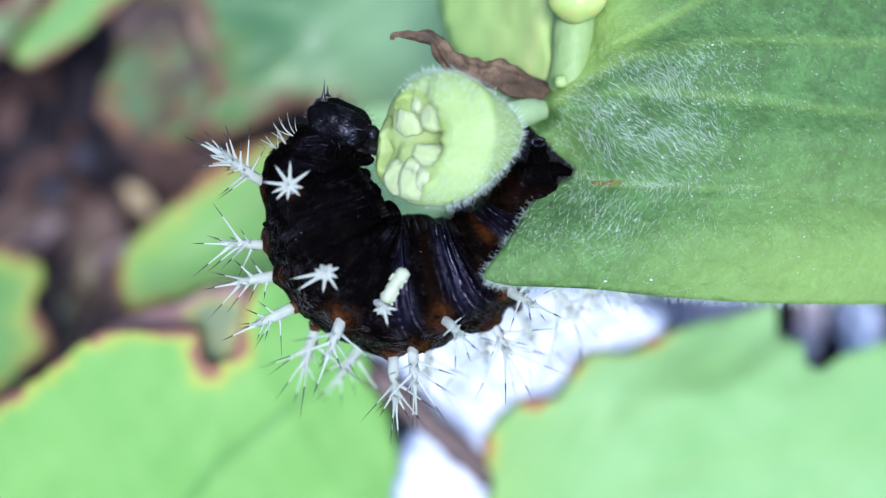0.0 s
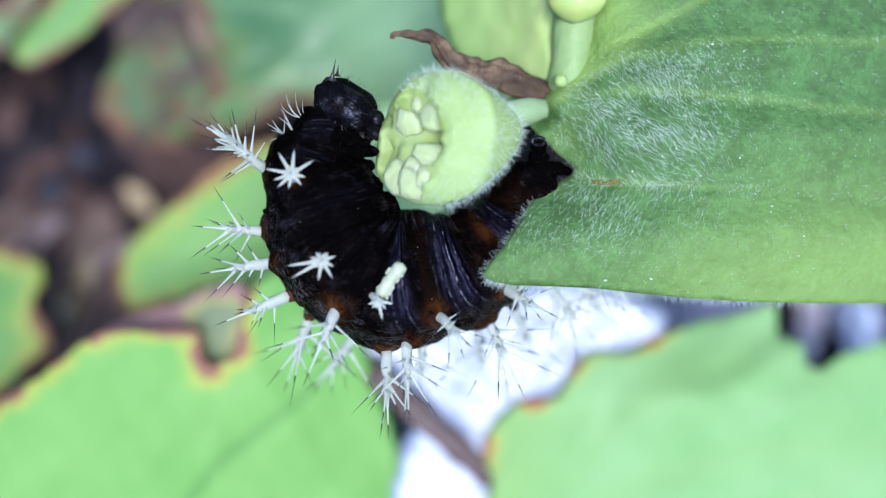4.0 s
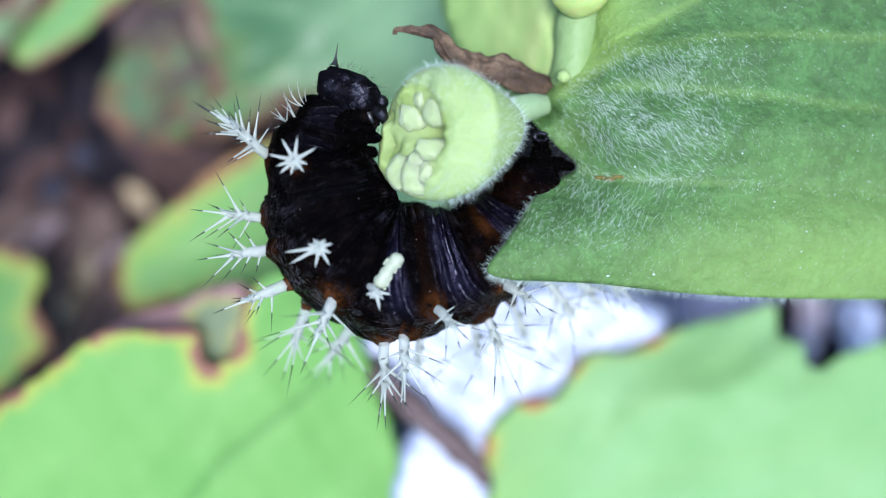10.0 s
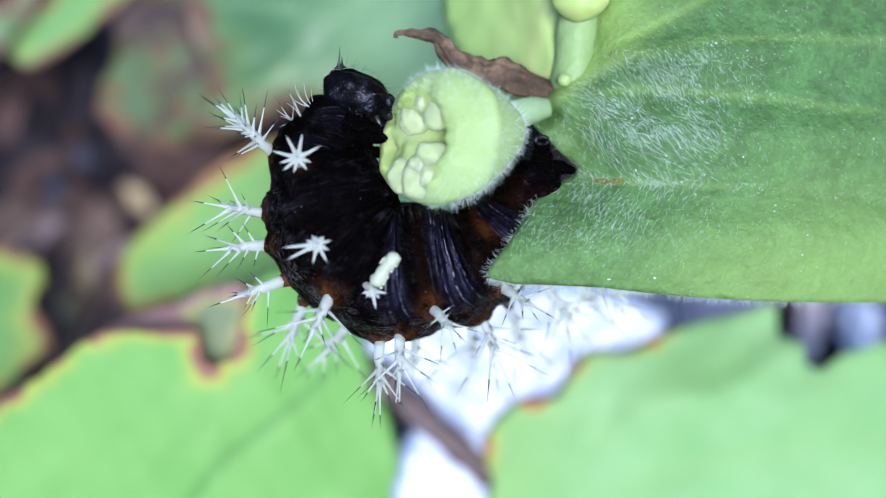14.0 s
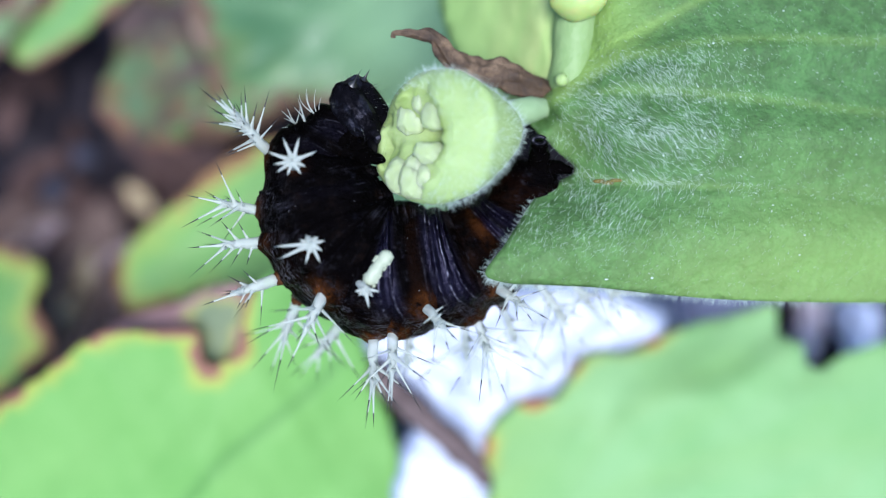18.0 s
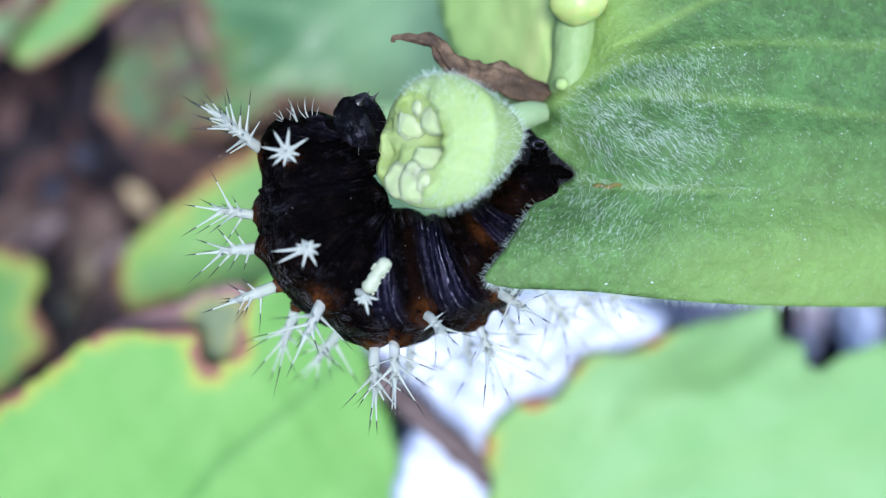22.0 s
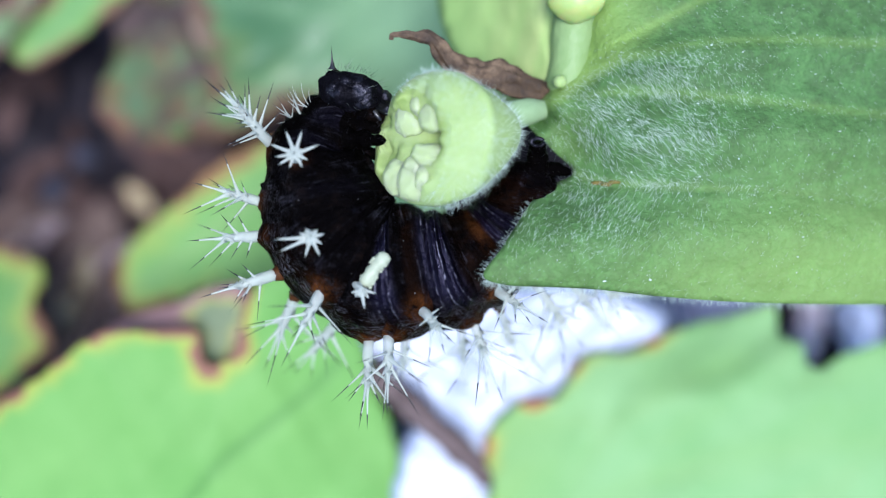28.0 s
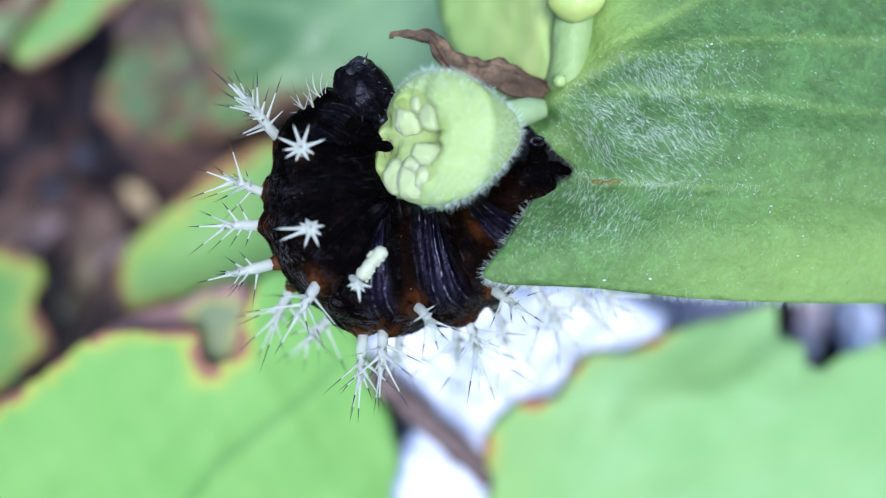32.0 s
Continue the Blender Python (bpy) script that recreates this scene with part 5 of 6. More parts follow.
leg("belly_two", [(636, 376, 0.2), (672, 362, 0.0), (702, 352, -0.3)], 36, 24, "proleg", "stubby black proleg with bristles")
leg("belly_three", [(650, 410, 0.9), (680, 390, 1.2), (706, 368, 1.2)], 24, 13, "proleg", "stubby black proleg with bristles")
leg("belly_four", [(690, 420, 0.4), (708, 396, 0.6), (722, 374, 0.5)], 22, 11, "proleg", "stubby black proleg with bristles")
leg("belly_five", [(745, 420, -0.6), (752, 395, -0.8), (756, 376, -0.9)], 26, 16, "proleg", "stubby black proleg with bristles")
leg("belly_six", [(810, 400, -1.4), (815, 380, -1.6), (816, 366, -1.8)], 24, 14, "proleg", "stubby black proleg with bristles")
leg("belly_ten", [(955, 300, 0.2), (956, 270, 0.8), (956, 247, 1.2)], 22, 13, "clasper", "blunt black clasper gripping the leaf axil")
leg("belly_ten", [(965, 300, 0.0), (992, 296, 0.5), (1016, 302, 0.4)], 20, 5, "clasper", "blunt black clasper gripping the leaf axil")


bm = bmesh.new()
ring = [spot(956 + 11 * math.cos(w), 247 + 7 * math.sin(w), 1.5) - STEM - REST["belly_ten"] for w in (0.5 * k for k in range(13))]
tube(bm, ring, [3.6 * U] * 13, 8)
part("clasper_pad", bm, M["head"], SEG["belly_ten"], "glossy rim of the clasper")


def build_head():
    """The head capsule: two rounded lobes, jaws, feelers, horns and bristles; mouth towards +x."""
    bm = bmesh.new()
    made = bmesh.ops.create_icosphere(bm, subdivisions=5, radius=1.0)["verts"]
    for v in made:
        p = v.co.copy()
        cleft = 0.12 * math.exp(-(p.z / 0.16) ** 2) * max(p.y + 0.2, 0)
        box = [math.copysign(abs(a) ** 0.74, a) for a in p]
        face = 0.86 + 0.14 * math.cos(min(max(box[0], 0), 1) * 1.5)
        ridge = 0.025 * (0.5 - abs(noise.noise(Vector((p.x * 1.2, p.y * 4.2, p.z * 4.2)) + Vector((2, 5, 1))))) + 0.03 * (0.5 - abs(noise.noise(Vector((p.x * 4.0, p.y * 1.5, p.z * 1.5)))))
        k = 0.91 - cleft + ridge + 0.06 * noise.noise(p * 2.2) + 0.03 * noise.noise(p * 5) + 0.012 * noise.noise(p * 12)
        v.co = Vector((box[0] * 62, box[1] * 38 * face - 3 * p.x, box[2] * 52 * face)) * k * U
    ob = part("head", bm, M["head"], caterpillar, "glossy black bristly head")
    for s in (-1, 1):
        bm = bmesh.new()
        tube(bm, [Vector((50, -14, 16 * s)) * U, Vector((66, -20, 14 * s)) * U, Vector((74, -28, 7 * s)) * U, Vector((72, -34, 2 * s)) * U], [13 * U, 12 * U, 8 * U, 3 * U], 12, seed=2.0 + s, rough=0.25)
        part("mandible", bm, M["head"], ob)
        bm = bmesh.new()
        tube(bm, [Vector((46, -28, 24 * s)) * U, Vector((54, -36, 27 * s)) * U, Vector((60, -42, 28 * s)) * U], [6 * U, 4.5 * U, 2 * U], 10)
        part("antenna", bm, M["bristle"], ob)
        bm = bmesh.new()
        needle(bm, Vector((-36, 34, 17 * s)) * U, Vector((-42, 64 + 10 * s, 22 * s)) * U, 3.6 * U, 0.45, 0, 0, 9)
        part("horn", bm, M["bristle"], ob, "short pointed black horn")
        for k in range(5):
            w = 1.2 * k
            bm = bmesh.new()
            blob(bm, Vector((40 + 9 * math.cos(w), -8 + 9 * math.sin(w), (33 - 1.2 * k) * s)) * U, [3.6 * U] * 3, k, 0.03, 1, 2)
            part("ocellus", bm, M["head"], ob)
    bm = bmesh.new()
    blob(bm, Vector((58, -2, 0)) * U, (14 * U, 16 * U, 22 * U), 3, 0.15, 1.5, 3)
    part("labrum", bm, M["head"], ob)
    bm = bmesh.new()
    blob(bm, Vector((30, -36, 0)) * U, (34 * U, 27 * U, 30 * U), 6, 0.2, 1.5, 4)
    part("palps", bm, M["skin"], ob, "dull black lump of palps below the jaws")
    rng = np.random.default_rng(8)
    n = 300
    d = rng.normal(0, 1, (n, 3))
    d /= np.linalg.norm(d, axis=1, keepdims=True)
    base = d * np.array([60, 44, 48]) * U * 0.97
    way = d + np.array([0.5, 0.1, 0])
    way /= np.linalg.norm(way, axis=1, keepdims=True)
    long = np.where(rng.random(n) < 0.2, 24, 11) * rng.uniform(0.6, 1.2, n) * U
    pale = rng.random(n) < 0.25
    tagged(link("pale_bristles", hair_mesh("pale_bristles", base[pale], way[pale], long[pale] * 1.2, np.full(int(pale.sum()), 0.000006)), M["spine"], ob, "", False), kind="stuff")
    tagged(link("head_bristles", hair_mesh("head_bristles", base, way, long, np.full(n, 0.000008)), M["bristle"], ob, "", False), kind="stuff")
    return ob


SEG["head"] = build_head()
REST["head"] = spot(617, 165, 0.8) - STEM
SEG["head"].matrix_basis = Matrix.Translation(REST["head"]) @ pose(0, 0, 0, 0, 0, -25)


# ---------------------------------------------------------------- what moves
# Rows: seconds, then millimetres aside and up the plan from the pose at rest, and degrees of turn.
def moved(rest, x, y, turn=0.0, roll=0.0):
    return Matrix.Translation(rest + Vector((x / 1000, y / 1000, 0))) @ pose(0, 0, 0, 0, 0, turn) @ pose(0, 0, 0, roll)


def motions():
    walk(plant, [(t, moved(STEM, x, y)) for t, x, y in (
        (0, -0.099, -0.153), (0.5, -0.153, -0.202), (1, -0.103, -0.202), (1.5, -0.05, -0.153), (2, -0.099, -0.153), (2.5, -0.153, -0.153), (3, -0.153, -0.099), (3.5, -0.099, -0.099),
        (5.5, -0.099, -0.153), (6, -0.099, -0.103), (6.5, 0, -0.099), (7, -0.202, -0.153), (7.5, -0.103, -0.153), (8, -0.05, -0.153), (8.5, 0, -0.053), (9, 0, 0), (9.5, 0.103, 0.053),
        (10, 0.05, 0.153), (10.5, 0.202, 0.206), (11, 0.255, 0.153), (11.5, 0.355, 0.153), (12, 0.305, 0.053), (12.5, 0.255, 0), (13, 0.255, 0.053), (13.5, 0.305, 0.103),
        (14, 0.103, -0.05), (14.5, 0.153, 0.103), (16.5, 0.103, 0), (17, 0.202, 0.153), (17.5, -0.099, 0), (18, -0.05, -0.05), (18.5, 0.153, 0.053), (19, -0.153, -0.099),
        (19.5, 0.05, -0.153), (20, -0.05, -0.053), (20.5, -0.153, -0.05), (21, 0, 0), (21.5, 0.05, -0.153), (22, -0.05, -0.305), (22.5, 0.103, -0.255), (23, 0, -0.252),
        (23.5, -0.099, -0.202), (24, 0.103, -0.153), (24.5, 0, -0.202), (25, -0.05, -0.202), (25.5, 0.05, -0.153), (27.5, -0.099, -0.153), (28, -0.153, -0.153), (28.5, -0.099, -0.153),
        (29, -0.103, -0.05), (29.5, -0.099, -0.05), (30, -0.099, 0), (30.5, -0.202, 0), (31, -0.099, -0.05), (31.5, -0.153, -0.05), (32, -0.153, -0.099),)])
    walk(caterpillar, [(t, moved(STEM, x, y)) for t, x, y in (
        (0, -0.099, -0.153), (0.5, -0.153, -0.202), (1, -0.103, -0.202), (1.5, -0.05, -0.153), (2, -0.099, -0.153), (2.5, -0.153, -0.153), (3, -0.153, -0.099), (3.5, -0.099, -0.099),
        (5.5, -0.099, -0.153), (6, -0.099, -0.103), (6.5, 0, -0.099), (7, -0.202, -0.153), (7.5, -0.103, -0.153), (8, -0.05, -0.153), (8.5, 0, -0.053), (9, 0, 0), (9.5, 0.103, 0.053),
        (10, 0.05, 0.153), (10.5, 0.202, 0.206), (11, 0.255, 0.153), (11.5, 0.355, 0.153), (12, 0.305, 0.053), (12.5, 0.255, 0), (13, 0.255, 0.053), (13.5, 0.305, 0.103),
        (14, 0.103, -0.05), (14.5, 0.153, 0.103), (16.5, 0.103, 0), (17, 0.202, 0.153), (17.5, -0.099, 0), (18, -0.05, -0.05), (18.5, 0.153, 0.053), (19, -0.153, -0.099),
        (19.5, 0.05, -0.153), (20, -0.05, -0.053), (20.5, -0.153, -0.05), (21, 0, 0), (21.5, 0.05, -0.153), (22, -0.05, -0.305), (22.5, 0.103, -0.255), (23, 0, -0.252),
        (23.5, -0.099, -0.202), (24, 0.103, -0.153), (24.5, 0, -0.202), (25, -0.05, -0.202), (25.5, 0.05, -0.153), (27.5, -0.099, -0.153), (28, -0.153, -0.153), (28.5, -0.099, -0.153),
        (29, -0.103, -0.05), (29.5, -0.099, -0.05), (30, -0.099, 0), (30.5, -0.202, 0), (31, -0.099, -0.05), (31.5, -0.153, -0.05), (32, -0.153, -0.099),)])
    walk(SEG["thorax_one"], [(t, moved(REST["thorax_one"], x, y, a)) for t, x, y, a in (
        (0, -0.425, -1.376, 4.7), (0.5, -0.292, -1.266, 3.5), (1, -0.298, -1.46, -0.1), (1.5, -0.179, -1.448, -4.1), (2, -0.218, -1.583, -6.8), (2.5, -0.407, -0.652, 7),
        (3, -0.073, -0.444, 1.9), (3.5, -0.09, -0.456, 0.6), (5.5, 0.115, -0.83, -1.8), (6, 0.191, -1.075, -5), (6.5, 0.451, -1.175, -12.9), (7, 0.558, -1.2, -13.2),
        (7.5, 0.437, -1.131, -13.5), (8, 0.341, -1.101, -13.1), (8.5, -0.483, -0.213, 5.6), (9, 0, 0, 0), (9.5, -0.006, -0.121, -0.3), (10, -0.029, -0.015, 3.2),
        (10.5, 0.181, -0.058, -0.2), (11, 0.292, -0.211, -1.2), (11.5, 0.352, -0.446, -2.2), (12, 0.387, -0.571, -3.3), (12.5, 0.312, -0.734, -5.3), (13, 0.361, -0.777, -4.1),
        (13.5, 0.323, -1.037, -7.3), (14, 0.302, 0.184, 3.8), (14.5, 0.382, 0.099, 3.3), (16.5, 0.604, -0.186, -6.2), (17, 0.916, -0.431, -9.8), (17.5, 0.875, -0.277, -13.4),
        (18, 0.651, -0.621, -13.7), (18.5, 0.904, -0.732, -16.3), (19, 0.75, -0.878, -16.9), (19.5, 0.697, -0.749, -16.4), (20, 0.866, -1.205, -19.1), (20.5, 0.823, -1.034, -17),
        (21, 0.665, -1.226, -17.9), (21.5, 0.651, -1.03, -17), (22, 0.47, -0.92, -16.6), (22.5, -0.012, -0.521, -9.4), (23, 0.055, 0.315, 5.9), (23.5, 0.079, 0.229, 6.3),
        (24, 0.26, 0.17, 3.4), (24.5, 0.461, 0.07, -2.7), (25, 0.461, 0.094, -1.5), (25.5, 0.598, 0.018, -1.5), (27.5, 0.73, -0.903, -16), (28, 0.425, 0.296, 4.9), (28.5, 0.382, 0.32, 3.1),
        (29, 0.638, 0.244, -5.1), (29.5, 0.759, 0.361, -7.5), (30, 0.789, 0.436, -4.6), (30.5, 0.714, 0.371, -6.1), (31, 1.084, 0.39, -9.4), (31.5, 0.925, 0.361, -11.2),
        (32, 1.124, 0.372, -13.6),)])
    walk(SEG["thorax_two"], [(t, moved(REST["thorax_two"], x, y, a)) for t, x, y, a in (
        (0, -0.348, -1.18, 5.2), (0.5, -0.218, -1.031, 4.1), (1, -0.264, -1.305, 2.1), (1.5, -0.246, -1.215, 0.7), (2, -0.292, -1.269, 0), (2.5, -0.305, -0.637, 6), (3, -0.068, -0.425, 2),
        (3.5, -0.079, -0.454, 1.5), (5.5, 0.029, -0.643, -0.2), (6, 0.004, -0.756, -1.3), (6.5, 0.219, -0.845, -6.1), (7, 0.27, -0.88, -6.8), (7.5, 0.096, -0.734, -5.3),
        (8, 0.016, -0.582, -4.2), (8.5, -0.375, -0.143, 5.1), (9, 0, 0, 0), (9.5, 0.058, -0.119, -0.7), (10, -0.036, -0.01, 1.8), (10.5, 0.145, 0.054, -0.6), (11, 0.191, 0.103, -0.4),
        (11.5, 0.23, -0.088, -1.2), (12, 0.278, -0.155, -2), (12.5, 0.118, -0.218, -2.1), (13, 0.135, -0.291, -1.7), (13.5, 0.19, -0.475, -3.6), (14, 0.228, 0.239, 0.8),
        (14.5, 0.32, 0.209, -0.2), (16.5, 0.448, -0.044, -6.4), (17, 0.694, -0.178, -9.4), (17.5, 0.587, -0.105, -11.3), (18, 0.388, -0.282, -10.4), (18.5, 0.632, -0.319, -11.6),
        (19, 0.412, -0.251, -11.5), (19.5, 0.372, -0.164, -10.2), (20, 0.596, -0.423, -12.6), (20.5, 0.415, -0.302, -10.1), (21, 0.274, -0.381, -9.8), (21.5, 0.251, -0.223, -8.6),
        (22, 0.024, 0.036, -6.7), (22.5, -0.32, 0.143, -2), (23, -0.028, 0.7, 3.4), (23.5, -0.008, 0.575, 2.6), (24, 0.194, 0.472, -0.1), (24.5, 0.322, 0.315, -3.8),
        (25, 0.381, 0.285, -3.4), (25.5, 0.476, 0.175, -3.5), (27.5, 0.444, -0.305, -13.2), (28, 0.404, 0.403, -2.1), (28.5, 0.409, 0.419, -3.2), (29, 0.622, 0.347, -7.9),
        (29.5, 0.762, 0.449, -9.5), (30, 0.749, 0.538, -6.7), (30.5, 0.699, 0.633, -6.3), (31, 1.007, 0.641, -10), (31.5, 0.857, 0.519, -10.1), (32, 0.947, 0.574, -11.8),)])
    walk(SEG["thorax_three"], [(t, moved(REST["thorax_three"], x, y, a)) for t, x, y, a in (
        (0, -0.135, -0.999, 5.8), (0.5, -0.033, -0.814, 4.8), (1, -0.129, -1.163, 4.2), (1.5, -0.181, -0.999, 5.3), (2, -0.204, -0.976, 6.5), (2.5, -0.084, -0.628, 5.1),
        (3, -0.012, -0.411, 2.1), (3.5, -0.015, -0.455, 2.2), (5.5, -0.019, -0.469, 1.4), (6, -0.117, -0.457, 2.3), (6.5, 0.007, -0.533, 0.3), (7, -0.021, -0.576, -0.7),
        (7.5, -0.166, -0.362, 2.5), (8, -0.189, -0.095, 4.2), (8.5, -0.163, -0.081, 4.6), (9, 0, 0, 0), (9.5, 0.094, -0.114, -1), (10, -0.03, -0.007, 0.5), (10.5, 0.089, 0.161, -0.9),
        (11, 0.105, 0.4, 0.4), (11.5, 0.109, 0.252, -0.2), (12, 0.153, 0.24, -0.9), (12.5, -0.042, 0.268, 1), (13, -0.062, 0.169, 0.6), (13.5, 0.065, 0.057, 0), (14, 0.11, 0.295, -2),
        (14.5, 0.175, 0.321, -3.6), (16.5, 0.139, 0.113, -6.7), (17, 0.27, 0.095, -8.9), (17.5, 0.091, 0.093, -9.3), (18, -0.036, 0.063, -7.3), (18.5, 0.203, 0.097, -7.1),
        (19, -0.062, 0.363, -6.4), (19.5, -0.041, 0.401, -4.4), (20, 0.184, 0.339, -6.5), (20.5, -0.056, 0.401, -3.5), (21, -0.15, 0.423, -2.2), (21.5, -0.143, 0.542, -0.6),
        (22, -0.336, 0.936, 2.6), (22.5, -0.49, 0.768, 5), (23, -0.083, 1.063, 1), (23.5, -0.11, 0.904, -0.8), (24, 0.051, 0.766, -3.3), (24.5, 0.072, 0.562, -4.9),
        (25, 0.179, 0.482, -5.2), (25.5, 0.232, 0.339, -5.3), (27.5, -0.083, 0.305, -10.7), (28, 0.175, 0.538, -8.7), (28.5, 0.218, 0.547, -9.1), (29, 0.355, 0.487, -10.6),
        (29.5, 0.493, 0.581, -11.4), (30, 0.503, 0.666, -8.7), (30.5, 0.528, 0.903, -6.5), (31, 0.682, 0.921, -10.5), (31.5, 0.577, 0.702, -9), (32, 0.536, 0.806, -10.2),)])
    walk(SEG["belly_one"], [(t, moved(REST["belly_one"], x, y, a)) for t, x, y, a in (
        (0, 0.124, -0.906, 6.1), (0.5, 0.183, -0.775, 4.4), (1, 0.086, -0.999, 5.4), (1.5, 0.06, -0.885, 6.1), (2, 0.062, -0.961, 5.7), (2.5, 0.09, -0.648, 4.3), (3, 0.085, -0.378, 2.1),
        (3.5, 0.097, -0.384, 2.8), (5.5, 0.059, -0.398, 2.3), (6, -0.024, -0.401, 2.7), (6.5, 0.072, -0.411, 1.8), (7, 0.043, -0.402, 1.8), (7.5, -0.07, -0.339, 3),
        (8, -0.067, -0.262, 3.3), (8.5, -0.036, -0.208, 3), (9, 0, 0, 0), (9.5, 0.08, -0.047, -0.1), (10, -0.038, -0.006, 0.5), (10.5, 0.016, 0.146, -1.2), (11, 0.013, 0.283, -1),
        (11.5, 0.015, 0.163, -1.1), (12, 0.038, 0.171, -1.2), (12.5, -0.111, 0.169, 0), (13, -0.126, 0.091, 0.1), (13.5, -0.009, -0.003, -0.8), (14, -0.008, 0.299, -2.4),
        (14.5, 0.015, 0.379, -3.8), (16.5, -0.019, 0.325, -4.8), (17, 0.087, 0.348, -5.3), (17.5, -0.087, 0.389, -6.1), (18, -0.176, 0.283, -5), (18.5, 0.02, 0.231, -5.1),
        (19, -0.235, 0.421, -4.8), (19.5, -0.185, 0.395, -4.3), (20, -0.037, 0.266, -5.8), (20.5, -0.188, 0.246, -4.1), (21, -0.237, 0.225, -3), (21.5, -0.213, 0.262, -2.1),
        (22, -0.368, 0.516, -1.1), (22.5, -0.382, 0.292, 0.1), (23, -0.125, 0.643, -3.2), (23.5, -0.141, 0.604, -4), (24, -0.016, 0.601, -5.2), (24.5, 0.027, 0.516, -6.2),
        (25, 0.104, 0.426, -7), (25.5, 0.198, 0.34, -6.8), (27.5, -0.022, 0.498, -7.1), (28, 0.129, 0.623, -9), (28.5, 0.137, 0.675, -10), (29, 0.267, 0.616, -10.2),
        (29.5, 0.376, 0.701, -10.9), (30, 0.351, 0.7, -10.6), (30.5, 0.339, 0.848, -10.7), (31, 0.416, 0.995, -13.5), (31.5, 0.33, 0.827, -13.2), (32, 0.32, 0.916, -12.5),)])
    walk(SEG["belly_two"], [(t, moved(REST["belly_two"], x, y, a)) for t, x, y, a in (
        (0, 0.437, -0.975, 4), (0.5, 0.44, -0.881, 2.4), (1, 0.346, -0.985, 4.5), (1.5, 0.334, -0.912, 4.6), (2, 0.324, -1.025, 3.9), (2.5, 0.263, -0.662, 2.8), (3, 0.193, -0.405, 1),
        (3.5, 0.236, -0.393, 1.9), (5.5, 0.151, -0.375, 2.4), (6, 0.066, -0.364, 2.5), (6.5, 0.155, -0.378, 2.1), (7, 0.143, -0.328, 2.6), (7.5, 0.036, -0.324, 2.7),
        (8, 0.029, -0.325, 2.7), (8.5, 0.059, -0.27, 1.7), (9, 0, 0, 0), (9.5, 0.072, -0.01, 0.7), (10, -0.05, 0.056, 1.5), (10.5, -0.066, 0.216, 0.2), (11, -0.091, 0.346, 0.2),
        (11.5, -0.095, 0.253, 0.8), (12, -0.084, 0.277, 1), (12.5, -0.217, 0.294, 2.1), (13, -0.234, 0.232, 2.3), (13.5, -0.111, 0.094, 0.4), (14, -0.167, 0.42, -0.7),
        (14.5, -0.168, 0.506, -2.2), (16.5, -0.198, 0.465, -2.5), (17, -0.117, 0.499, -1.7), (17.5, -0.27, 0.558, -2.8), (18, -0.336, 0.411, -2.5), (18.5, -0.157, 0.361, -1.9),
        (19, -0.436, 0.534, -1.8), (19.5, -0.39, 0.47, -2.2), (20, -0.279, 0.312, -3.4), (20.5, -0.4, 0.246, -2.6), (21, -0.393, 0.171, -1.8), (21.5, -0.372, 0.211, -1.2),
        (22, -0.565, 0.456, -0.9), (22.5, -0.519, 0.17, -0.7), (23, -0.397, 0.592, -2.6), (23.5, -0.423, 0.577, -3.4), (24, -0.333, 0.65, -3.8), (24.5, -0.285, 0.591, -4.6),
        (25, -0.238, 0.538, -4.3), (25.5, -0.124, 0.449, -4.6), (27.5, -0.328, 0.685, -1.2), (28, -0.25, 0.88, -2.7), (28.5, -0.25, 0.95, -4.5), (29, -0.203, 0.926, -4),
        (29.5, -0.13, 0.999, -5.4), (30, -0.159, 1.021, -4.2), (30.5, -0.164, 1.113, -5.2), (31, -0.169, 1.372, -6.1), (31.5, -0.168, 1.222, -6.9), (32, -0.221, 1.304, -5.1),)])
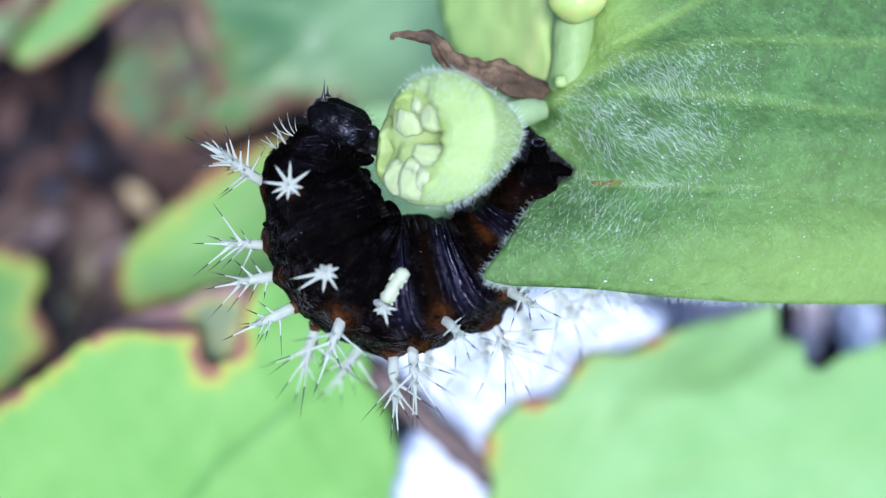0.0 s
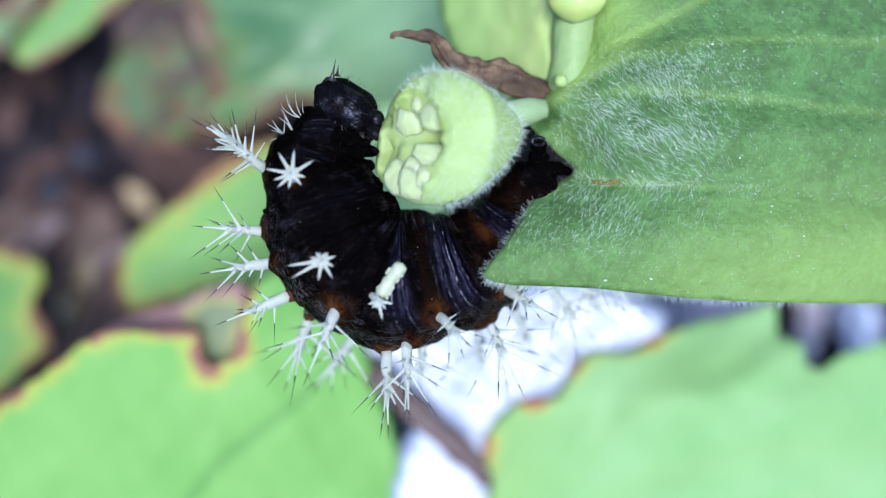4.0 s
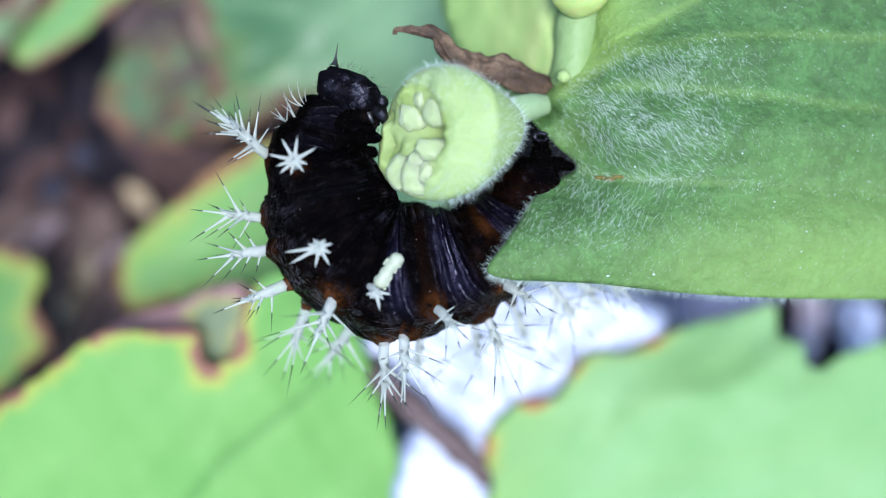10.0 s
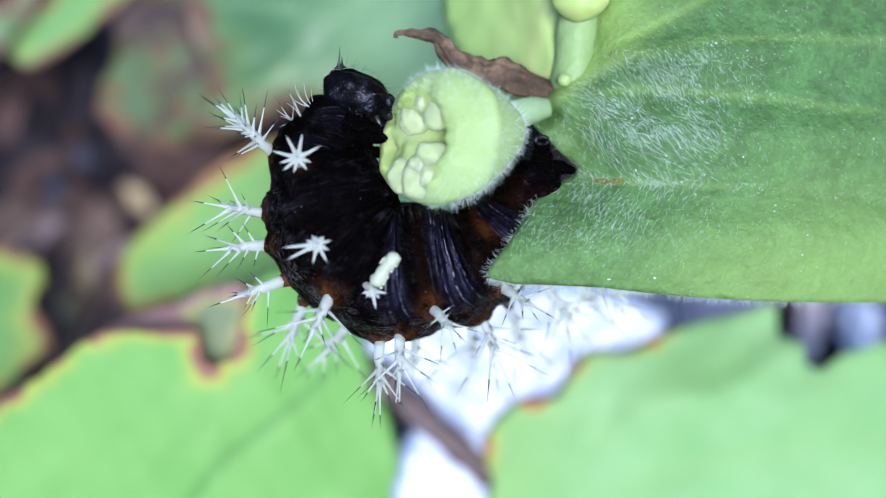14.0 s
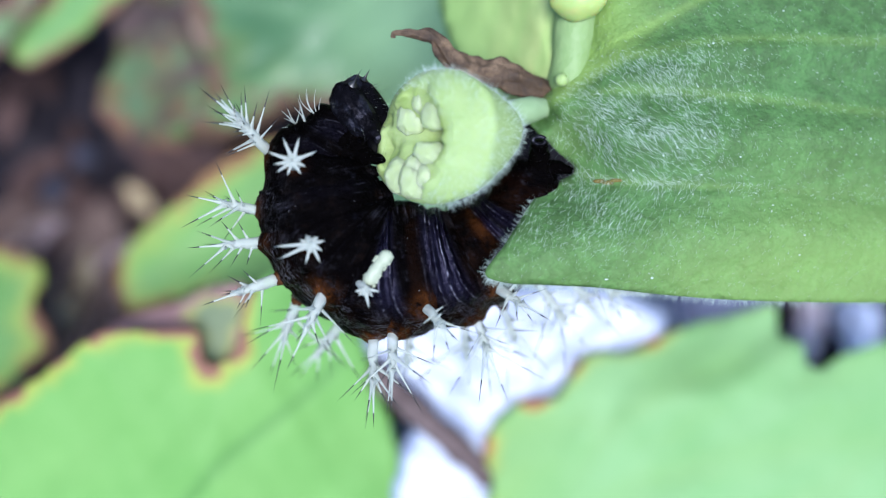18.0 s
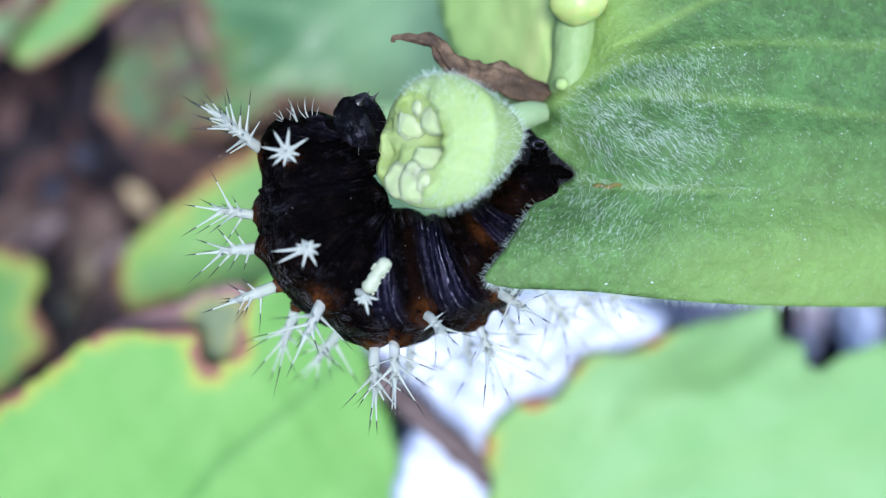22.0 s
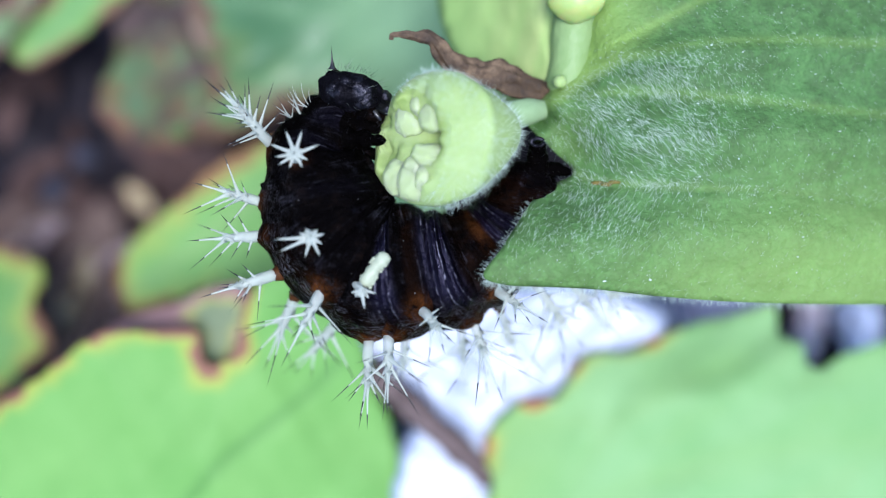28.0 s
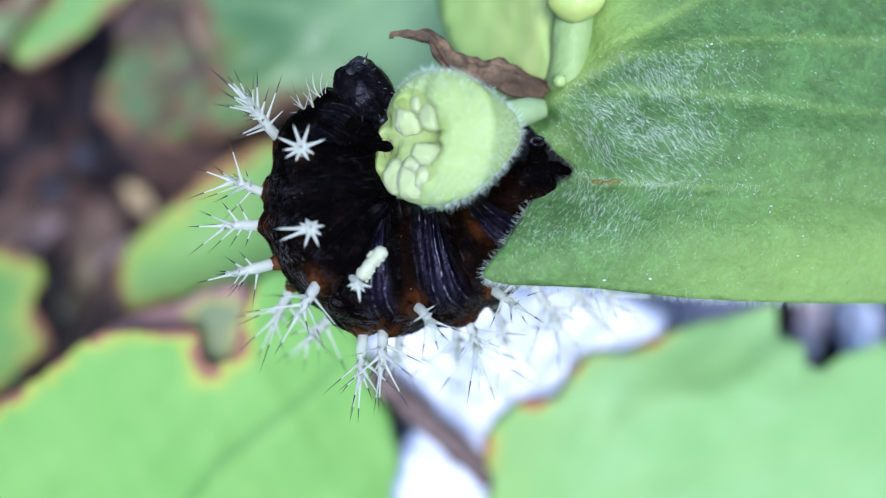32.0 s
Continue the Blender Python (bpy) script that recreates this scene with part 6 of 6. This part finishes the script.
    walk(SEG["belly_three"], [(t, moved(REST["belly_three"], x, y, a)) for t, x, y, a in (
        (0, 0.463, -0.766, 4), (0.5, 0.451, -0.691, 2.7), (1, 0.407, -0.804, 3.8), (1.5, 0.383, -0.736, 4), (2, 0.366, -0.791, 4.2), (2.5, 0.318, -0.527, 2.5), (3, 0.209, -0.321, 0.7),
        (3.5, 0.27, -0.338, 0.9), (5.5, 0.174, -0.31, 1.7), (6, 0.109, -0.317, 1.8), (6.5, 0.168, -0.31, 1.4), (7, 0.169, -0.236, 1.9), (7.5, 0.078, -0.276, 2.3), (8, 0.084, -0.28, 2.3),
        (8.5, 0.108, -0.246, 1.4), (9, 0, 0, 0), (9.5, 0.066, -0.022, 0.3), (10, -0.014, 0.014, 0.8), (10.5, -0.058, 0.14, -0.3), (11, -0.071, 0.211, -1), (11.5, -0.061, 0.14, -0.3),
        (12, -0.069, 0.161, -0.1), (12.5, -0.158, 0.173, 0.6), (13, -0.155, 0.103, 1), (13.5, -0.102, 0.014, 0), (14, -0.191, 0.331, -1), (14.5, -0.224, 0.403, -2.1),
        (16.5, -0.289, 0.402, -1.7), (17, -0.238, 0.452, -1.5), (17.5, -0.366, 0.532, -1.7), (18, -0.412, 0.413, -1.1), (18.5, -0.231, 0.341, -1), (19, -0.492, 0.477, -0.8),
        (19.5, -0.458, 0.433, -1), (20, -0.379, 0.292, -1.5), (20.5, -0.435, 0.191, -0.8), (21, -0.407, 0.117, -0.1), (21.5, -0.351, 0.12, -0.4), (22, -0.495, 0.28, -0.6),
        (22.5, -0.433, 0.086, 0.2), (23, -0.384, 0.422, -1.5), (23.5, -0.456, 0.406, -2), (24, -0.392, 0.429, -2.7), (24.5, -0.386, 0.449, -3), (25, -0.373, 0.433, -2.9),
        (25.5, -0.287, 0.374, -3.3), (27.5, -0.372, 0.422, -2.2), (28, -0.329, 0.594, -3.6), (28.5, -0.392, 0.691, -4.3), (29, -0.411, 0.713, -5.2), (29.5, -0.404, 0.819, -6.5),
        (30, -0.376, 0.784, -5.7), (30.5, -0.399, 0.838, -6.5), (31, -0.408, 0.99, -7.7), (31.5, -0.38, 0.873, -6.5), (32, -0.422, 0.949, -6.4),)])
    walk(SEG["belly_four"], [(t, moved(REST["belly_four"], x, y, a)) for t, x, y, a in (
        (0, 0.471, -0.561, 3.3), (0.5, 0.445, -0.528, 2.2), (1, 0.419, -0.612, 2.8), (1.5, 0.389, -0.536, 3.4), (2, 0.388, -0.587, 3.4), (2.5, 0.341, -0.402, 2.2), (3, 0.203, -0.249, 0.6),
        (3.5, 0.257, -0.271, 0.7), (5.5, 0.157, -0.218, 1.7), (6, 0.113, -0.246, 1.6), (6.5, 0.16, -0.228, 1.1), (7, 0.178, -0.151, 1.2), (7.5, 0.091, -0.183, 2), (8, 0.089, -0.203, 2.3),
        (8.5, 0.101, -0.195, 1.5), (9, 0, 0, 0), (9.5, 0.048, -0.023, 0.1), (10, -0.022, -0.013, 0.7), (10.5, -0.092, 0.086, 0), (11, -0.124, 0.123, -0.4), (11.5, -0.089, 0.069, -0.1),
        (12, -0.128, 0.114, 0.4), (12.5, -0.206, 0.12, 1.1), (13, -0.204, 0.064, 1.6), (13.5, -0.183, -0.028, 1.1), (14, -0.27, 0.25, 0), (14.5, -0.313, 0.297, -0.9),
        (16.5, -0.402, 0.319, -0.4), (17, -0.339, 0.366, -0.9), (17.5, -0.466, 0.443, -0.8), (18, -0.505, 0.348, 0.1), (18.5, -0.324, 0.271, 0), (19, -0.609, 0.394, 0.6),
        (19.5, -0.587, 0.35, 0.6), (20, -0.508, 0.225, 0.4), (20.5, -0.567, 0.13, 1.5), (21, -0.512, 0.076, 2), (21.5, -0.449, 0.06, 1.7), (22, -0.58, 0.163, 1.8),
        (22.5, -0.521, -0.004, 2.4), (23, -0.513, 0.27, 0.9), (23.5, -0.607, 0.246, 0.7), (24, -0.561, 0.248, 0.1), (24.5, -0.563, 0.272, -0.5), (25, -0.568, 0.272, -0.5),
        (25.5, -0.487, 0.228, -0.8), (27.5, -0.601, 0.252, 0.4), (28, -0.584, 0.375, -1.1), (28.5, -0.648, 0.467, -1.7), (29, -0.694, 0.49, -2.9), (29.5, -0.706, 0.591, -4.1),
        (30, -0.684, 0.547, -3.3), (30.5, -0.718, 0.591, -3.7), (31, -0.761, 0.677, -4.3), (31.5, -0.712, 0.599, -3.1), (32, -0.745, 0.667, -3.4),)])
    walk(SEG["belly_five"], [(t, moved(REST["belly_five"], x, y, a)) for t, x, y, a in (
        (0, 0.452, -0.388, 3.2), (0.5, 0.397, -0.379, 2.7), (1, 0.384, -0.442, 2.9), (1.5, 0.379, -0.378, 3), (2, 0.376, -0.423, 3.1), (2.5, 0.325, -0.284, 2.5), (3, 0.163, -0.178, 1.2),
        (3.5, 0.219, -0.191, 1.4), (5.5, 0.142, -0.138, 1.6), (6, 0.122, -0.176, 1.4), (6.5, 0.148, -0.162, 1.2), (7, 0.17, -0.079, 1), (7.5, 0.118, -0.113, 1.2), (8, 0.113, -0.132, 1.8),
        (8.5, 0.108, -0.139, 1.4), (9, 0, 0, 0), (9.5, 0.047, -0.021, 0), (10, -0.025, -0.007, 0.6), (10.5, -0.098, 0.06, 0), (11, -0.145, 0.092, -0.1), (11.5, -0.099, 0.043, 0),
        (12, -0.124, 0.094, 0.2), (12.5, -0.188, 0.101, 0.6), (13, -0.189, 0.057, 1), (13.5, -0.181, -0.043, 0.9), (14, -0.271, 0.183, -0.2), (14.5, -0.326, 0.205, -0.8),
        (16.5, -0.381, 0.215, -1), (17, -0.325, 0.252, -1.6), (17.5, -0.445, 0.319, -1.6), (18, -0.478, 0.249, -0.8), (18.5, -0.316, 0.188, -0.6), (19, -0.559, 0.285, -0.6),
        (19.5, -0.553, 0.239, -0.4), (20, -0.481, 0.131, -0.2), (20.5, -0.537, 0.065, 0.9), (21, -0.478, 0.045, 1.3), (21.5, -0.427, 0.032, 1.5), (22, -0.54, 0.092, 1.3),
        (22.5, -0.493, -0.04, 2.2), (23, -0.504, 0.182, 0.9), (23.5, -0.606, 0.152, 0.9), (24, -0.568, 0.143, 0.5), (24.5, -0.586, 0.153, 0.1), (25, -0.609, 0.153, 0.1),
        (25.5, -0.541, 0.119, 0.1), (27.5, -0.601, 0.139, 0.5), (28, -0.614, 0.216, -0.7), (28.5, -0.68, 0.289, -1.3), (29, -0.744, 0.286, -2.1), (29.5, -0.78, 0.367, -2.9),
        (30, -0.748, 0.325, -2.5), (30.5, -0.776, 0.349, -2.9), (31, -0.831, 0.406, -3.1), (31.5, -0.772, 0.37, -2.5), (32, -0.792, 0.414, -2.9),)])
    walk(SEG["belly_six"], [(t, moved(REST["belly_six"], x, y, a)) for t, x, y, a in (
        (0, 0.37, -0.238, 3.6), (0.5, 0.335, -0.235, 3.1), (1, 0.305, -0.291, 3.4), (1.5, 0.317, -0.255, 3), (2, 0.327, -0.284, 3.2), (2.5, 0.287, -0.171, 2.7), (3, 0.137, -0.108, 1.3),
        (3.5, 0.197, -0.112, 1.6), (5.5, 0.14, -0.082, 1.2), (6, 0.137, -0.127, 1), (6.5, 0.135, -0.103, 1.2), (7, 0.151, -0.025, 0.9), (7.5, 0.129, -0.074, 0.7), (8, 0.14, -0.073, 1.5),
        (8.5, 0.128, -0.093, 1.1), (9, 0, 0, 0), (9.5, 0.057, -0.03, -0.2), (10, -0.008, -0.005, 0.2), (10.5, -0.062, 0.029, -0.5), (11, -0.079, 0.052, -0.9), (11.5, -0.052, 0.004, -0.8),
        (12, -0.06, 0.053, -0.8), (12.5, -0.091, 0.055, -0.8), (13, -0.103, 0.025, -0.3), (13.5, -0.077, -0.075, -0.4), (14, -0.178, 0.093, -1.7), (14.5, -0.238, 0.1, -2.1),
        (16.5, -0.252, 0.082, -2.7), (17, -0.222, 0.108, -3.1), (17.5, -0.329, 0.164, -3.2), (18, -0.343, 0.105, -2.8), (18.5, -0.202, 0.072, -2.4), (19, -0.385, 0.135, -2.8),
        (19.5, -0.382, 0.087, -2.7), (20, -0.329, 0.008, -2.1), (20.5, -0.338, -0.032, -1.5), (21, -0.313, -0.015, -0.7), (21.5, -0.24, -0.02, -0.7), (22, -0.334, -0.002, -1),
        (22.5, -0.268, -0.093, -0.2), (23, -0.288, 0.074, -1.6), (23.5, -0.401, 0.051, -1.3), (24, -0.355, 0.027, -1.9), (24.5, -0.393, 0.031, -2), (25, -0.437, 0.031, -2),
        (25.5, -0.373, 0, -2.1), (27.5, -0.366, 0.004, -2.3), (28, -0.398, 0.042, -3.2), (28.5, -0.485, 0.101, -3.5), (29, -0.561, 0.079, -4.1), (29.5, -0.599, 0.131, -5.1),
        (30, -0.553, 0.083, -5), (30.5, -0.57, 0.09, -5.3), (31, -0.585, 0.118, -5.9), (31.5, -0.537, 0.107, -5.5), (32, -0.569, 0.142, -5.4),)])
    walk(SEG["belly_seven"], [(t, moved(REST["belly_seven"], x, y, a)) for t, x, y, a in (
        (0, 0.252, -0.117, 2.7), (0.5, 0.239, -0.116, 2.5), (1, 0.21, -0.155, 2.4), (1.5, 0.21, -0.145, 2.2), (2, 0.234, -0.159, 2.5), (2.5, 0.205, -0.077, 2.2), (3, 0.101, -0.058, 1),
        (3.5, 0.135, -0.06, 1.4), (5.5, 0.1, -0.051, 0.9), (6, 0.099, -0.087, 1), (6.5, 0.099, -0.058, 1), (7, 0.095, 0.002, 0.9), (7.5, 0.093, -0.044, 0.8), (8, 0.126, -0.026, 1.2),
        (8.5, 0.089, -0.055, 1.2), (9, 0, 0, 0), (9.5, 0.032, -0.035, 0.2), (10, 0, -0.002, 0), (10.5, -0.037, 0.012, -0.5), (11, -0.041, 0.014, -0.7), (11.5, -0.046, -0.031, -0.4),
        (12, -0.035, 0.013, -0.6), (12.5, -0.04, 0.022, -0.7), (13, -0.049, 0.013, -0.6), (13.5, -0.027, -0.07, 0), (14, -0.117, 0.023, -1.4), (14.5, -0.148, 0.025, -1.7),
        (16.5, -0.158, -0.005, -1.8), (17, -0.152, -0.004, -2), (17.5, -0.223, 0.043, -2.5), (18, -0.224, 0.004, -2.4), (18.5, -0.117, -0.007, -1.6), (19, -0.234, 0.034, -2.4),
        (19.5, -0.228, -0.002, -2.4), (20, -0.188, -0.052, -1.9), (20.5, -0.168, -0.056, -1.6), (21, -0.16, -0.026, -1.4), (21.5, -0.09, -0.028, -1), (22, -0.166, -0.019, -1.4),
        (22.5, -0.095, -0.079, -0.8), (23, -0.126, 0.024, -1.4), (23.5, -0.204, 0.013, -1.8), (24, -0.166, -0.025, -1.7), (24.5, -0.199, -0.024, -2), (25, -0.24, -0.016, -2.2),
        (25.5, -0.198, -0.048, -2), (27.5, -0.171, -0.048, -1.9), (28, -0.205, -0.04, -2.3), (28.5, -0.279, 0, -2.8), (29, -0.343, -0.036, -3.3), (29.5, -0.379, -0.014, -3.9),
        (30, -0.347, -0.065, -3.7), (30.5, -0.346, -0.059, -3.7), (31, -0.355, -0.047, -3.9), (31.5, -0.313, -0.055, -3.6), (32, -0.348, -0.017, -3.8),)])
    walk(SEG["belly_eight"], [(t, moved(REST["belly_eight"], x, y, a)) for t, x, y, a in (
        (0, 0.118, -0.041, 1.6), (0.5, 0.105, -0.042, 1.4), (1, 0.09, -0.061, 1.3), (1.5, 0.089, -0.06, 1.2), (2, 0.101, -0.075, 1.5), (2.5, 0.089, -0.027, 1.2), (3, 0.045, -0.031, 0.7),
        (3.5, 0.056, -0.03, 0.8), (5.5, 0.041, -0.03, 0.7), (6, 0.041, -0.045, 0.7), (6.5, 0.044, -0.031, 0.7), (7, 0.027, 0.021, 0.5), (7.5, 0.03, -0.015, 0.5), (8, 0.059, -0.012, 0.8),
        (8.5, 0.024, -0.025, 1), (9, 0, 0, 0), (9.5, 0.014, -0.018, 0.2), (10, 0, -0.001, 0), (10.5, -0.015, 0.014, -0.3), (11, -0.017, -0.002, -0.2), (11.5, -0.035, -0.034, 0),
        (12, -0.016, -0.003, -0.2), (12.5, -0.016, 0.015, -0.3), (13, -0.032, 0.013, -0.4), (13.5, -0.021, -0.032, 0.3), (14, -0.063, -0.006, -0.7), (14.5, -0.062, -0.006, -0.8),
        (16.5, -0.078, -0.023, -0.9), (17, -0.075, -0.04, -1), (17.5, -0.11, -0.008, -1.3), (18, -0.109, -0.026, -1.2), (18.5, -0.046, -0.022, -0.5), (19, -0.123, -0.01, -1.4),
        (19.5, -0.107, -0.025, -1.2), (20, -0.078, -0.053, -0.8), (20.5, -0.077, -0.04, -0.8), (21, -0.077, -0.023, -0.9), (21.5, -0.031, -0.02, -0.4), (22, -0.079, -0.005, -0.8),
        (22.5, -0.032, -0.051, -0.3), (23, -0.047, 0.013, -0.5), (23.5, -0.095, -0.008, -1.1), (24, -0.063, -0.038, -0.7), (24.5, -0.077, -0.04, -0.8), (25, -0.109, -0.026, -1.2),
        (25.5, -0.077, -0.04, -0.9), (27.5, -0.064, -0.039, -0.7), (28, -0.077, -0.04, -0.9), (28.5, -0.125, -0.027, -1.4), (29, -0.154, -0.062, -1.7), (29.5, -0.171, -0.047, -1.9),
        (30, -0.156, -0.095, -1.8), (30.5, -0.14, -0.077, -1.5), (31, -0.157, -0.063, -1.7), (31.5, -0.124, -0.077, -1.3), (32, -0.153, -0.047, -1.8),)])
    walk(SEG["head"], [(t, moved(REST["head"], x, y, a, roll)) for t, x, y, a, roll in (
        (0, -0.391, -1.576, -18, 20), (0.5, -0.274, -1.495, -20, 20), (1, -0.257, -1.625, -28, 20), (1.5, -0.049, -1.674, -38, 25), (2, -0.065, -1.869, -45, 30),
        (2.5, -0.404, -0.729, -12, 5), (3, -0.046, -0.521, -22, 20), (3.5, -0.065, -0.521, -25, 20), (5.5, 0.195, -1.023, -30, 30), (6, 0.358, -1.365, -38, 30),
        (6.5, 0.619, -1.465, -55, 35), (7, 0.752, -1.478, -55, 40), (7.5, 0.72, -1.478, -58, 40), (8, 0.635, -1.544, -58, 40), (8.5, -0.488, -0.339, -15, 5), (9, 0, -0.065, -25, 20),
        (9.5, -0.068, -0.182, -25, 40), (10, -0.016, -0.085, -18, 0), (10.5, 0.192, -0.202, -25, 50), (11, 0.368, -0.508, -28, 30), (11.5, 0.433, -0.769, -30, 35),
        (12, 0.449, -0.931, -32, 40), (12.5, 0.466, -1.172, -38, 35), (13, 0.531, -1.192, -35, 30), (13.5, 0.417, -1.501, -42, 30), (14, 0.322, 0.081, -15, 15),
        (14.5, 0.371, -0.036, -15, 15), (16.5, 0.615, -0.326, -35, 20), (17, 0.941, -0.638, -42, 40), (17.5, 0.944, -0.423, -50, 40), (18, 0.733, -0.896, -52, 40),
        (18.5, 0.99, -1.062, -58, 40), (19, 0.899, -1.368, -60, 40), (19.5, 0.863, -1.218, -60, 40), (20, 0.961, -1.804, -65, 40), (20.5, 1.062, -1.612, -62, 40),
        (21, 0.912, -1.889, -65, 40), (21.5, 0.928, -1.674, -64, 40), (22, 0.83, -1.687, -65, 40), (22.4, 0.613, -1.465, -60, 35), (22.7, -0.256, -0.304, -30, 15),
        (23, 0.13, -0.046, -12, 0), (23.5, 0.13, -0.094, -10, 0), (24, 0.257, -0.111, -15, 10), (24.5, 0.488, -0.16, -28, 55), (25, 0.44, -0.094, -25, 60), (25.5, 0.602, -0.143, -25, 60),
        (27.5, 0.782, -1.348, -55, 40), (28, 0.313, 0.182, -8, 5), (28.5, 0.228, 0.215, -12, 40), (29, 0.492, 0.147, -30, 65), (29.5, 0.586, 0.277, -35, 65), (30, 0.684, 0.326, -30, 65),
        (30.5, 0.622, 0.13, -35, 65), (31, 0.977, 0.179, -40, 65), (31.5, 0.834, 0.212, -45, 62), (32, 1.094, 0.195, -50, 60),)])


motions()
